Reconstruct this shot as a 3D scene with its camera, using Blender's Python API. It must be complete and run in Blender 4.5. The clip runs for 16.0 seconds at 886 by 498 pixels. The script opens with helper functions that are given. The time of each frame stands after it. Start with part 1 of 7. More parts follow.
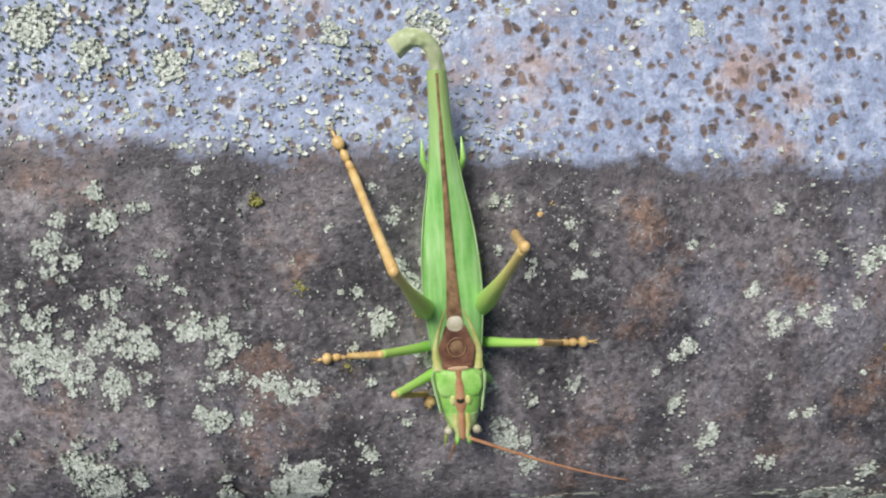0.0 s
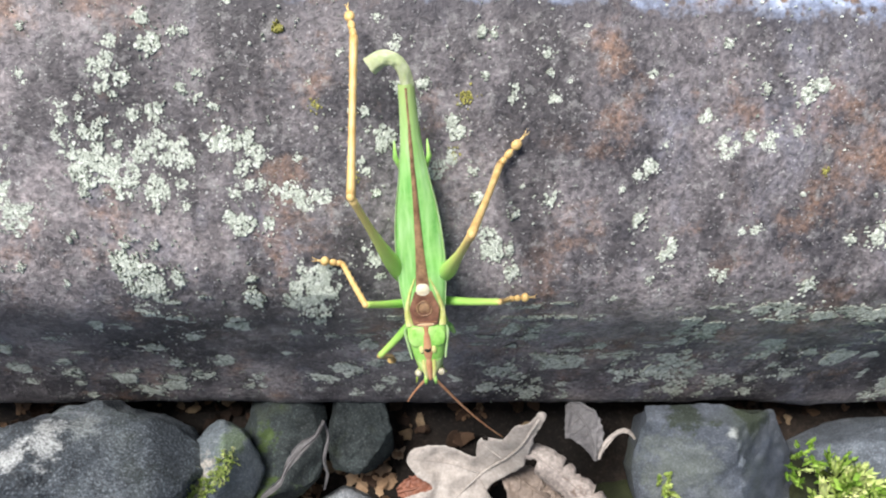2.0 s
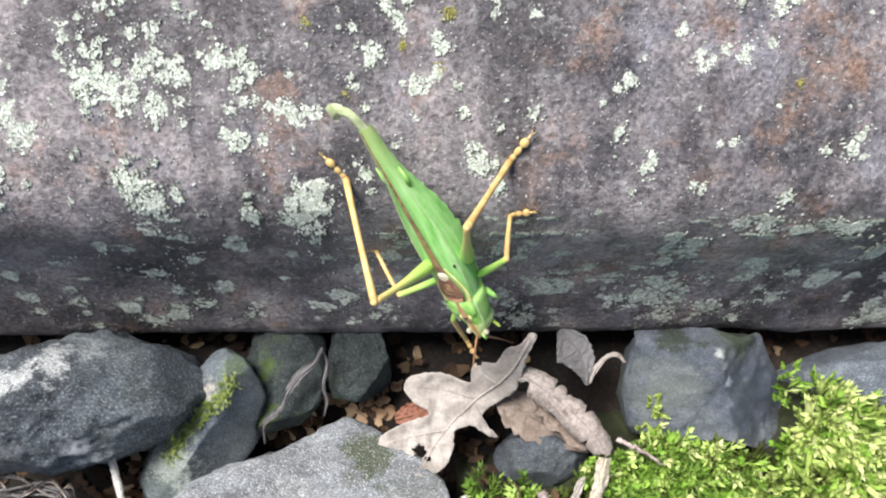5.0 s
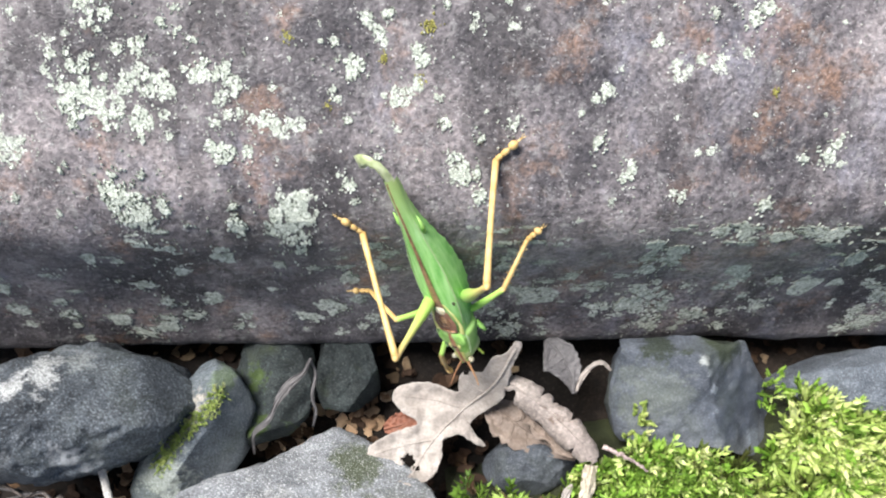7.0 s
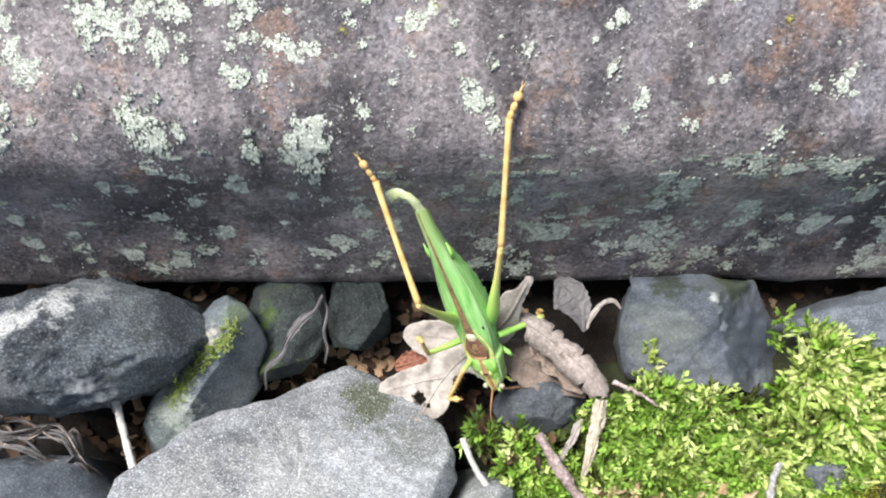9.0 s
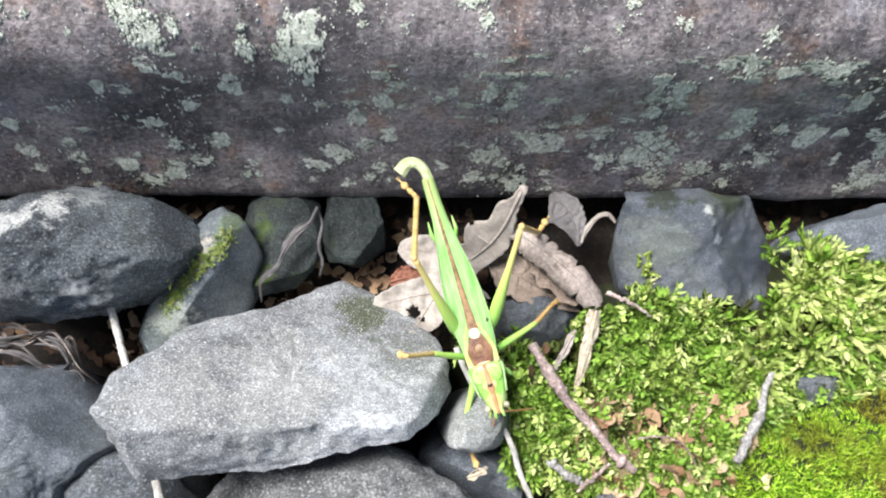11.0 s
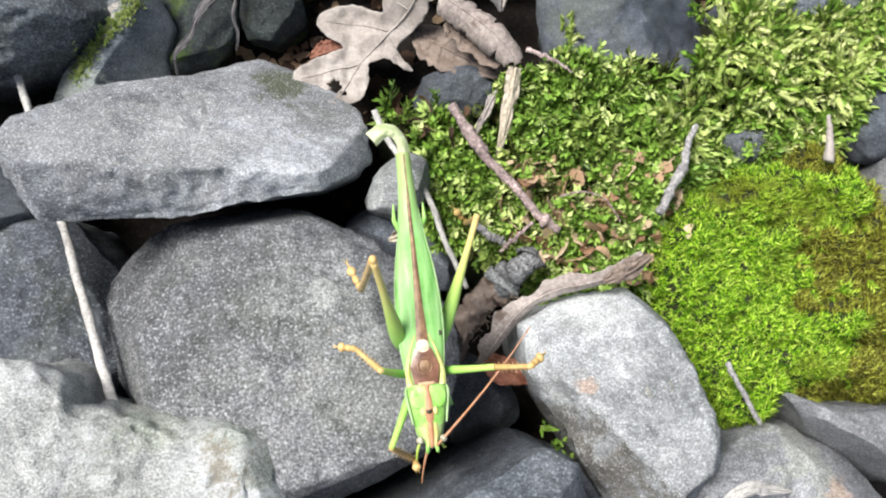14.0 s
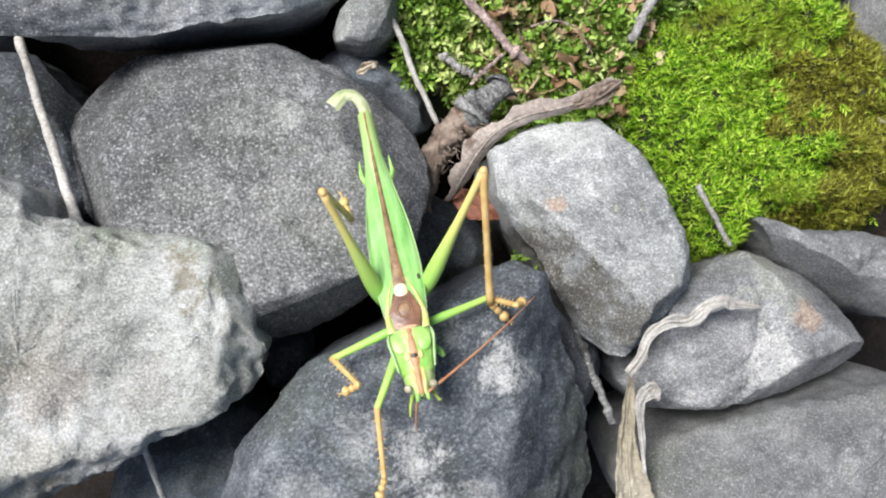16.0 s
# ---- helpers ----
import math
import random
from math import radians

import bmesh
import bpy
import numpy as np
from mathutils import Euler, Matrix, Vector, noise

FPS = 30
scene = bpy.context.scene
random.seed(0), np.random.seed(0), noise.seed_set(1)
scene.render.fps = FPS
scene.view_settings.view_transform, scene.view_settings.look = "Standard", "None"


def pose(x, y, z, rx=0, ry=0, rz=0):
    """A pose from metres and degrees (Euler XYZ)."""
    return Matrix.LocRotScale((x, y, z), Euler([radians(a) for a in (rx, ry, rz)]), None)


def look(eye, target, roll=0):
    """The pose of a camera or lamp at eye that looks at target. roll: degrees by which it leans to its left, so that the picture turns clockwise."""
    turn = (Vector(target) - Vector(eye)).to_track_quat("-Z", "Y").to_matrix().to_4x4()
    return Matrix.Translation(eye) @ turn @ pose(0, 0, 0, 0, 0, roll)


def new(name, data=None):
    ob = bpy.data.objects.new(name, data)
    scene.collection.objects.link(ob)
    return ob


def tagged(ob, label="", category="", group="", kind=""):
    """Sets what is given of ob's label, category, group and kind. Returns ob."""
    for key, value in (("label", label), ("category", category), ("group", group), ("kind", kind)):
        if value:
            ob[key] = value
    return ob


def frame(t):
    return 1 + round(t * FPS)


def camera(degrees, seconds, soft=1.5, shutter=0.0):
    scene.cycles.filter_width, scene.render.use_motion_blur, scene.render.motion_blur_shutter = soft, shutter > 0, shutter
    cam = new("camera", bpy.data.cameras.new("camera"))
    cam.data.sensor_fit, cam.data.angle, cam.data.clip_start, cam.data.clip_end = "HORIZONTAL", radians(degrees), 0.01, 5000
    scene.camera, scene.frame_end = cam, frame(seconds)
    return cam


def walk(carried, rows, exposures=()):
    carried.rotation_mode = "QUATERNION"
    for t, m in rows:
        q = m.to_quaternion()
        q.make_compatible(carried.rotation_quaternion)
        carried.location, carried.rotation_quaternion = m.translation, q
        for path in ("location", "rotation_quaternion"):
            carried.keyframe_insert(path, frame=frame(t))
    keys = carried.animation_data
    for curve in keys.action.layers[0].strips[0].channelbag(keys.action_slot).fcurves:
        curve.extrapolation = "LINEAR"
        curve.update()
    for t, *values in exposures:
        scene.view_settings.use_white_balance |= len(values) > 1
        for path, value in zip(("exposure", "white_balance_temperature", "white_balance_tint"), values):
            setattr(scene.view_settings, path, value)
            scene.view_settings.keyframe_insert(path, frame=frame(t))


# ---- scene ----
cam = camera(52.6, 16.0, soft=2.1)
METRES, EYE, TILT, LEAN, TURN = 0.15, 0.145, -82.0, -6.0, 0.0
ROWS = [
    (0.0, 0.0, 0.0, 0.0, 0.0, 0.0, -0.0),
    (0.5, 0.0028, -0.0455, -0.0118, 0.08, 0.08, -0.17),
    (1.0, 0.0117, -0.0886, -0.0815, 0.02, -1.22, -0.39),
    (1.5, 0.002, -0.1108, -0.1373, 0.11, -1.59, -0.47),
    (2.0, 0.0092, -0.1193, -0.1407, 0.26, -1.42, -0.29),
    (2.5, 0.0024, -0.1413, -0.1623, 0.3, -1.42, -0.24),
    (3.0, -0.0022, -0.1637, -0.1697, 0.55, -1.7, -0.21),
    (3.5, 0.0093, -0.1648, -0.1796, 0.68, -2.11, 0.04),
    (4.0, 0.0213, -0.1621, -0.2073, 0.87, -1.98, 0.31),
    (6.5, 0.0411, -0.1521, -0.2305, 0.77, -0.83, 0.93),
    (7.0, 0.0503, -0.1678, -0.2315, 0.97, -0.54, 1.06),
    (7.5, 0.0419, -0.1902, -0.2155, 1.14, -0.51, 1.05),
    (8.0, 0.0476, -0.1828, -0.2294, 1.04, -0.59, 1.02),
    (8.5, 0.0416, -0.1686, -0.2564, 0.91, -0.93, 0.95),
    (9.0, 0.036, -0.1734, -0.2929, 1.03, -1.45, 0.91),
    (11.5, 0.0443, -0.1747, -0.4123, 1.2, -3.42, 0.65),
    (12.0, 0.0455, -0.167, -0.4586, 1.3, -4.56, 0.79),
    (12.5, 0.0633, -0.1661, -0.5147, 1.33, -5.21, 1.04),
    (13.0, 0.0773, -0.1608, -0.5442, 1.18, -5.49, 1.34),
    (13.5, 0.0846, -0.1585, -0.5591, 1.25, -6.3, 1.62),
    (14.0, 0.1385, -0.1725, -0.6022, 1.08, -6.49, 2.35),
    (14.5, 0.1682, -0.1871, -0.6063, 0.58, -6.82, 2.9),
    (15.0, 0.1695, -0.1829, -0.6289, 0.28, -7.46, 2.91),
    (15.5, 0.1583, -0.1746, -0.707, 0.2, -8.61, 2.8),
    (16.0, 0.1583, -0.1831, -0.7434, 0.5, -9.68, 2.87),
]
walk(cam, [(t, pose(0, 0, EYE, TILT, LEAN, TURN) @ pose(METRES * x, METRES * y, METRES * z, 90 + pitch, roll, yaw)) for t, x, y, z, yaw, pitch, roll in ROWS],
     [(0.0, 0.24), (0.5, 0.28), (1.0, 0.3), (1.5, 0.82), (3.5, 1.04), (6.5, 1.24), (9.0, 1.22), (11.5, 1.24), (12.5, 1.08), (13.0, 0.94), (14.0, 0.95), (15.0, 0.88), (16.0, 0.76)])

# ---- daylight: bright open shade under a hazy sky ----
SUN_UP, SUN_ROUND = radians(58), radians(-52)
world = bpy.data.worlds.new("sky")
scene.world = world
world.use_nodes = True
wn = world.node_tree.nodes
sky = wn.new("ShaderNodeTexSky")
sky.sky_type, sky.sun_disc = "NISHITA", False
sky.sun_elevation, sky.sun_rotation = SUN_UP, SUN_ROUND
sky.dust_density, sky.ozone_density = 3.0, 1.0
wn["Background"].inputs["Strength"].default_value = 0.055
world.node_tree.links.new(sky.outputs[0], wn["Background"].inputs["Color"])
sun = new("sun", bpy.data.lights.new("sun", "SUN"))
sun.data.energy, sun.data.angle, sun.data.color = 3.4, radians(24), (1.0, 0.985, 0.975)
sun.matrix_world = look((math.sin(SUN_ROUND) * 2, math.cos(SUN_ROUND) * 2, 2 * math.tan(SUN_UP)), (0, 0, 0))

# ---- materials ----
def material(name, rough=0.8, metal=0.0, spec=0.3):
    m = bpy.data.materials.new(name)
    m.use_nodes = True
    b = m.node_tree.nodes["Principled BSDF"]
    b.inputs["Roughness"].default_value, b.inputs["Metallic"].default_value = rough, metal
    b.inputs["Specular IOR Level"].default_value = spec
    return m, m.node_tree, b


def node(tree, kind, **inputs):
    n = tree.nodes.new(kind)
    for key, value in inputs.items():
        n.inputs[key.replace("_", " ")].default_value = value
    return n


def noise_at(tree, coord, scale, detail=4.0, rough=0.6):
    n = node(tree, "ShaderNodeTexNoise", Scale=scale, Detail=detail, Roughness=rough)
    tree.links.new(coord, n.inputs["Vector"])
    return n.outputs["Fac"]


def ramp(tree, fac, stops):
    r = tree.nodes.new("ShaderNodeValToRGB")
    e = r.color_ramp.elements
    while len(e) < len(stops):
        e.new(0.5)
    for el, (p, c) in zip(e, stops):
        el.position, el.color = p, (*c, 1) if len(c) == 3 else (c[0], c[0], c[0], 1)
    tree.links.new(fac, r.inputs["Fac"])
    return r.outputs["Color"]


def blend(tree, fac, a, b, how="MIX"):
    n = tree.nodes.new("ShaderNodeMix")
    n.data_type, n.blend_type = "RGBA", how
    for socket, v in ((n.inputs[0], fac), (n.inputs[6], a), (n.inputs[7], b)):
        if isinstance(v, (int, float)):
            socket.default_value = v
        elif isinstance(v, tuple):
            socket.default_value = (*v, 1)
        else:
            tree.links.new(v, socket)
    return n.outputs[2]


def relief(tree, b, height, strength, distance):
    n = node(tree, "ShaderNodeBump", Strength=strength, Distance=distance)
    tree.links.new(height, n.inputs["Height"])
    tree.links.new(n.outputs["Normal"], b.inputs["Normal"])


def coords(tree):
    return tree.nodes.new("ShaderNodeTexCoord").outputs["Object"]


def stone_material(name, dark, mid, light, speck=0.5, stain=None, stain_at=0.62, rough=0.75, grain=1500, coarse=0.5, bump=0.7, algae=0.3, spec=0.35, patches=()):
    """Rock: cloudy tone, slaty streaks, mineral grain, pale flecks, a green film and an optional stain."""
    m, t, b = material(name, rough, spec=spec)
    p = coords(t)
    turn = t.nodes.new("ShaderNodeMapping")
    turn.inputs["Scale"].default_value = (1.0, 3.5, 1.0)
    turn.inputs["Rotation"].default_value = (0.3, 0.2, 0.5)
    t.links.new(p, turn.inputs["Vector"])
    col = ramp(t, noise_at(t, p, 62, 6, 0.7), [(0.22, dark), (0.5, mid), (0.78, light)])
    col = blend(t, coarse * 0.35, col, ramp(t, noise_at(t, turn.outputs[0], 110, 5, 0.75), [(0.34, (0.22,)), (0.66, (0.80,))]), "OVERLAY")
    col = blend(t, coarse * 0.9, col, ramp(t, noise_at(t, p, 430, 5, 0.8), [(0.36, (0.26,)), (0.64, (0.76,))]), "OVERLAY")
    col = blend(t, min(1.0, coarse * 1.6), col, ramp(t, noise_at(t, p, 26, 4, 0.6), [(0.33, (0.30,)), (0.5, (0.52,)), (0.67, (0.72,))]), "OVERLAY")
    ragged = noise_at(t, p, 170, 7, 0.85)
    for px, py, pr, tint, much in patches:
        away = t.nodes.new("ShaderNodeVectorMath")
        away.operation = "DISTANCE"
        flat_p = t.nodes.new("ShaderNodeVectorMath")
        flat_p.operation = "MULTIPLY"
        flat_p.inputs[1].default_value = (1, 1, 0)
        t.links.new(p, flat_p.inputs[0])
        t.links.new(flat_p.outputs[0], away.inputs[0])
        away.inputs[1].default_value = (px * 0.001, py * 0.001, 0)
        near = t.nodes.new("ShaderNodeMath")
        near.operation = "MULTIPLY_ADD"
        near.inputs[1].default_value = -450.0 / pr
        near.inputs[2].default_value = 0.05
        t.links.new(away.outputs["Value"], near.inputs[0])
        both = t.nodes.new("ShaderNodeMath")
        both.operation = "MULTIPLY_ADD"
        both.inputs[1].default_value = 2.2
        t.links.new(ragged, both.inputs[0])
        t.links.new(near.outputs[0], both.inputs[2])
        col = blend(t, ramp(t, both.outputs[0], [(0.74, (0.0,)), (0.95, (much,))]), col, tint)
    g = noise_at(t, p, grain * 1.9, 3, 0.85)
    col = blend(t, min(1.0, coarse * 1.15), col, ramp(t, g, [(0.36, (0.16,)), (0.5, (0.5,)), (0.64, (0.87,))]), "OVERLAY")
    if algae:
        a = ramp(t, noise_at(t, p, 34, 4, 0.7), [(0.5, (0.0,)), (0.7, (algae,))])
        col = blend(t, a, col, (0.10, 0.12, 0.05))
    if stain:
        s = ramp(t, noise_at(t, p, 55, 6, 0.75), [(stain_at, (0.0,)), (stain_at + 0.05, (0.8,))])
        col = blend(t, s, col, stain)
    fleck = ramp(t, noise_at(t, p, grain * 1.9, 2, 0.7), [(0.59, (0.0,)), (0.68, (speck * 0.6,))])
    col = blend(t, fleck, col, tuple(min(0.85, c * 1.5 + 0.06) for c in light))
    fleck = ramp(t, noise_at(t, p, grain * 1.5, 2, 0.7), [(0.33, (speck * 0.3,)), (0.42, (0.0,))])
    col = blend(t, fleck, col, tuple(c * 0.5 for c in dark))
    t.links.new(col, b.inputs["Base Color"])
    h = blend(t, 0.45, noise_at(t, p, 300, 7, 0.75), g)
    relief(t, b, h, bump * 0.8, 0.0012)
    return m


def skin_material(name, a, b_, scale=500, rough=0.4, spec=0.4, subs=0.15, bump=0.25):
    """Chitin: two near tones in a fine mottle, faintly translucent."""
    m, t, b = material(name, rough, spec=spec)
    p = coords(t)
    col = ramp(t, noise_at(t, p, scale, 4, 0.6), [(0.35, a), (0.65, b_)])
    t.links.new(col, b.inputs["Base Color"])
    b.inputs["Subsurface Weight"].default_value = subs
    b.inputs["Subsurface Radius"].default_value = (0.0008, 0.0008, 0.0004)
    b.inputs["Subsurface Scale"].default_value = 1.0
    relief(t, b, noise_at(t, p, scale * 2.2, 3, 0.6), bump, 0.0002)
    return m


def island_material(name, stops, rough=0.6, spec=0.25, trans=0.0, grain=1500, drift=None):
    """Leaves or chips that differ one from the next."""
    m, t, b = material(name, rough, spec=spec)
    rnd = t.nodes.new("ShaderNodeNewGeometry").outputs["Random Per Island"]
    col = ramp(t, rnd, stops)
    if drift:
        d = ramp(t, noise_at(t, coords(t), 42, 4, 0.65), [(0.50, (0.0,)), (0.64, (0.85,))])
        col = blend(t, d, col, drift)
    g = noise_at(t, coords(t), grain, 3, 0.6)
    col = blend(t, 0.35, col, ramp(t, g, [(0.3, (0.3,)), (0.7, (0.75,))]), "OVERLAY")
    t.links.new(col, b.inputs["Base Color"])
    b.inputs["Transmission Weight"].default_value = 0.0
    if trans:
        b.inputs["Subsurface Weight"].default_value = trans
        b.inputs["Subsurface Radius"].default_value = (0.0005, 0.0007, 0.0002)
        b.inputs["Subsurface Scale"].default_value = 1.0
    return m


def beam_material():
    """Old iron: dark mauve-brown rust skin with pits; between the pits the worn flat top is painted the blue-grey of
    reflected sky.
    """
    m, t, b = material("rusted_iron", 0.5, 0.0, 0.5)
    p = coords(t)
    tone = ramp(t, noise_at(t, p, 38, 6, 0.7), [(0.36, (0.058, 0.053, 0.058)), (0.5, (0.165, 0.147, 0.151)), (0.64, (0.33, 0.29, 0.285))])
    rust = ramp(t, noise_at(t, p, 62, 6, 0.75), [(0.53, (0.0,)), (0.66, (0.7,))])
    tone = blend(t, rust, tone, (0.26, 0.15, 0.095))
    stretch = t.nodes.new("ShaderNodeMapping")
    stretch.inputs["Scale"].default_value = (1.0, 0.5, 0.5)
    t.links.new(p, stretch.inputs["Vector"])
    # bluish sheen put into the rust tone as streaks
    blue = ramp(t, noise_at(t, stretch.outputs[0], 75, 5, 0.7), [(0.54, (0.0,)), (0.66, (0.4,))])
    tone = blend(t, blue, tone, (0.22, 0.225, 0.275))
    soot = ramp(t, noise_at(t, stretch.outputs[0], 48, 4, 0.7), [(0.40, (0.8,)), (0.50, (0.0,))])
    tone = blend(t, soot, tone, (0.045, 0.04, 0.042))
    grain = noise_at(t, p, 1100, 3, 0.7)
    tone = blend(t, 0.75, tone, ramp(t, grain, [(0.34, (0.15,)), (0.5, (0.5,)), (0.66, (0.85,))]), "OVERLAY")
    spark = ramp(t, noise_at(t, p, 1900, 2, 0.6), [(0.64, (0.0,)), (0.70, (0.6,))])
    ash = ramp(t, noise_at(t, p, 420, 4, 0.75), [(0.55, (0.0,)), (0.68, (0.7,))])
    tone = blend(t, ash, tone, (0.30, 0.29, 0.28))
    tone = blend(t, spark, tone, (0.55, 0.54, 0.52))
    # worn flat top, the sky's blue reflection mixed into its colour
    split = t.nodes.new("ShaderNodeSeparateXYZ")
    t.links.new(p, split.inputs[0])
    wob = t.nodes.new("ShaderNodeMath")
    wob.operation = "MULTIPLY_ADD"
    t.links.new(noise_at(t, p, 160, 4, 0.7), wob.inputs[0])
    wob.inputs[1].default_value = 0.010
    t.links.new(split.outputs["Y"], wob.inputs[2])
    top = node(t, "ShaderNodeMapRange", From_Min=0.0292, From_Max=0.0318)
    t.links.new(wob.outputs[0], top.inputs["Value"])
    shift = t.nodes.new("ShaderNodeMixRGB")
    shift.blend_type = "ADD"
    shift.inputs[0].default_value = 1.0
    wavy = node(t, "ShaderNodeTexNoise", Scale=520.0, Detail=3.0)
    t.links.new(p, wavy.inputs["Vector"])
    small = t.nodes.new("ShaderNodeVectorMath")
    small.operation = "SCALE"
    small.inputs["Scale"].default_value = 0.0022
    t.links.new(wavy.outputs["Color"], small.inputs[0])
    t.links.new(p, shift.inputs[1])
    t.links.new(small.outputs[0], shift.inputs[2])
    cell = node(t, "ShaderNodeTexVoronoi", Scale=620.0, Randomness=1.0)
    t.links.new(shift.outputs[0], cell.inputs["Vector"])
    size = t.nodes.new("ShaderNodeMath")
    size.operation = "SUBTRACT"
    t.links.new(cell.outputs["Distance"], size.inputs[0])
    t.links.new(ramp(t, noise_at(t, p, 210, 3, 0.6), [(0.35, (0.02,)), (0.65, (0.34,))]), size.inputs[1])
    pit = ramp(t, size.outputs[0], [(0.02, (0.0,)), (0.24, (1.0,))])
    # these blue-grey stops carry the reflected sky
    worn = ramp(t, noise_at(t, p, 260, 6, 0.75), [(0.3, (0.17, 0.205, 0.30)), (0.5, (0.28, 0.33, 0.45)), (0.7, (0.50, 0.54, 0.63))])
    orange = ramp(t, noise_at(t, p, 70, 5, 0.7), [(0.54, (0.0,)), (0.66, (0.75,))])
    worn = blend(t, orange, worn, (0.36, 0.24, 0.18))
    rusty = ramp(t, noise_at(t, p, 700, 3, 0.7), [(0.35, (0.05, 0.038, 0.036)), (0.65, (0.22, 0.15, 0.11))])
    worn = blend(t, pit, rusty, worn)
    worn = blend(t, 0.5, worn, ramp(t, grain, [(0.3, (0.25,)), (0.7, (0.8,))]), "OVERLAY")
    # shadow line below the top's edge, painted as a dark band
    edge_shade = node(t, "ShaderNodeMapRange", From_Min=0.0255, From_Max=0.0310)
    t.links.new(wob.outputs[0], edge_shade.inputs["Value"])
    tone = blend(t, ramp(t, edge_shade.outputs[0], [(0.0, (0.0,)), (0.6, (0.6,)), (1.0, (0.75,))]), tone, (0.045, 0.04, 0.048))
    col = blend(t, top.outputs[0], tone, worn)
    t.links.new(col, b.inputs["Base Color"])
    r = ramp(t, grain, [(0.3, (0.45,)), (0.7, (0.75,))])
    t.links.new(r, b.inputs["Roughness"])
    flat = blend(t, top.outputs[0], (1, 1, 1), pit)
    h = blend(t, 0.5, blend(t, 0.5, noise_at(t, p, 300, 6, 0.75), grain), flat, "MULTIPLY")
    relief(t, b, h, 0.55, 0.0011)
    return m


BEAM = beam_material()
ROCK_DARK = stone_material("dark_slate_rock", (0.04, 0.048, 0.058), (0.115, 0.13, 0.15), (0.25, 0.27, 0.29), 0.6, (0.30, 0.32, 0.32), 0.63)
ROCK_CHARCOAL = stone_material("charcoal_rock", (0.024, 0.028, 0.034), (0.066, 0.074, 0.086), (0.16, 0.172, 0.188), 1.2, (0.20, 0.21, 0.22), 0.62, grain=1100, coarse=0.7)
ROCK_BLUE = stone_material("blue_grey_rock", (0.03, 0.036, 0.045), (0.078, 0.088, 0.102), (0.17, 0.18, 0.19), 0.4, (0.40, 0.40, 0.38), 0.635)
# algae-stained; part of the dark tone is shadow put into the colour
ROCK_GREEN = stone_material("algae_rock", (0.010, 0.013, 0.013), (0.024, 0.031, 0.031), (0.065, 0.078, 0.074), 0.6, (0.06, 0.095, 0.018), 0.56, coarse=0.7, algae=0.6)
ROCK_GREY = stone_material("grey_rock", (0.085, 0.088, 0.092), (0.19, 0.193, 0.196), (0.33, 0.33, 0.325), 0.8, (0.30, 0.27, 0.20), 0.64)
ROCK_ROUND = stone_material("dark_grey_rock", (0.045, 0.048, 0.052), (0.116, 0.119, 0.123), (0.262, 0.264, 0.262), 1.6, (0.26, 0.24, 0.19), 0.66, grain=1100, coarse=0.8, algae=0.15, patches=((12, -96, 3, (0.44, 0.45, 0.43), 0.7), (20, -108, 14, (0.26, 0.26, 0.25), 0.5), (5, -118, 12, (0.24, 0.24, 0.235), 0.45)))
ROCK_PALE = stone_material("pale_rock", (0.22, 0.228, 0.215), (0.47, 0.478, 0.455), (0.72, 0.73, 0.71), 1.0, (0.34, 0.30, 0.22), 0.6, coarse=0.6, bump=1.2, patches=((-14, -112, 7, (0.42, 0.46, 0.36), 0.6), (-2, -115, 5, (0.50, 0.54, 0.46), 0.6), (3, -121, 4, (0.19, 0.22, 0.17), 0.6), (-8, -135, 6, (0.46, 0.43, 0.40), 0.45), (-22, -132, 8, (0.40, 0.35, 0.31), 0.5), (3, -128, 3, (0.55, 0.54, 0.50), 0.7), (-22, -143, 5, (0.52, 0.50, 0.44), 0.6)))
# the three dark brown patches paint the shade of its south-west face
ROCK_WHITE = stone_material("white_grey_rock", (0.155, 0.165, 0.172), (0.275, 0.285, 0.285), (0.45, 0.46, 0.45), 0.9, (0.38, 0.36, 0.25), 0.62, coarse=0.6, patches=((53, -112, 2.2, (0.44, 0.29, 0.20), 0.6), (51, -120, 6, (0.11, 0.10, 0.08), 0.8), (57, -127, 6, (0.11, 0.10, 0.08), 0.8), (64, -132, 5, (0.11, 0.10, 0.08), 0.7)))
# tones near black: the deep shade of the gaps is put into them
SOIL = stone_material("shaded_soil", (0.004, 0.003, 0.0025), (0.011, 0.008, 0.006), (0.035, 0.024, 0.017), 0.2, grain=700, rough=0.95, algae=0.0)
WHITE = (0.46, 0.47, 0.46)
# white patches: pale scratches together with a painted highlight at the upper left
ROCK_OVAL = stone_material("oval_slate", (0.016, 0.019, 0.024), (0.062, 0.072, 0.083), (0.19, 0.21, 0.225), 0.7, (0.24, 0.25, 0.26), 0.58, grain=1200, coarse=0.8, algae=0.2, patches=(
    (-49, -38.5, 3.2, WHITE, 0.8), (-53, -40, 2.6, WHITE, 0.75), (-57, -41.5, 3.4, WHITE, 0.75), (-61, -43.5, 2.6, WHITE, 0.6), (-44, -36.5, 3, (0.30, 0.32, 0.31), 0.5), (-57, -52, 4, (0.30, 0.31, 0.31), 0.4)))
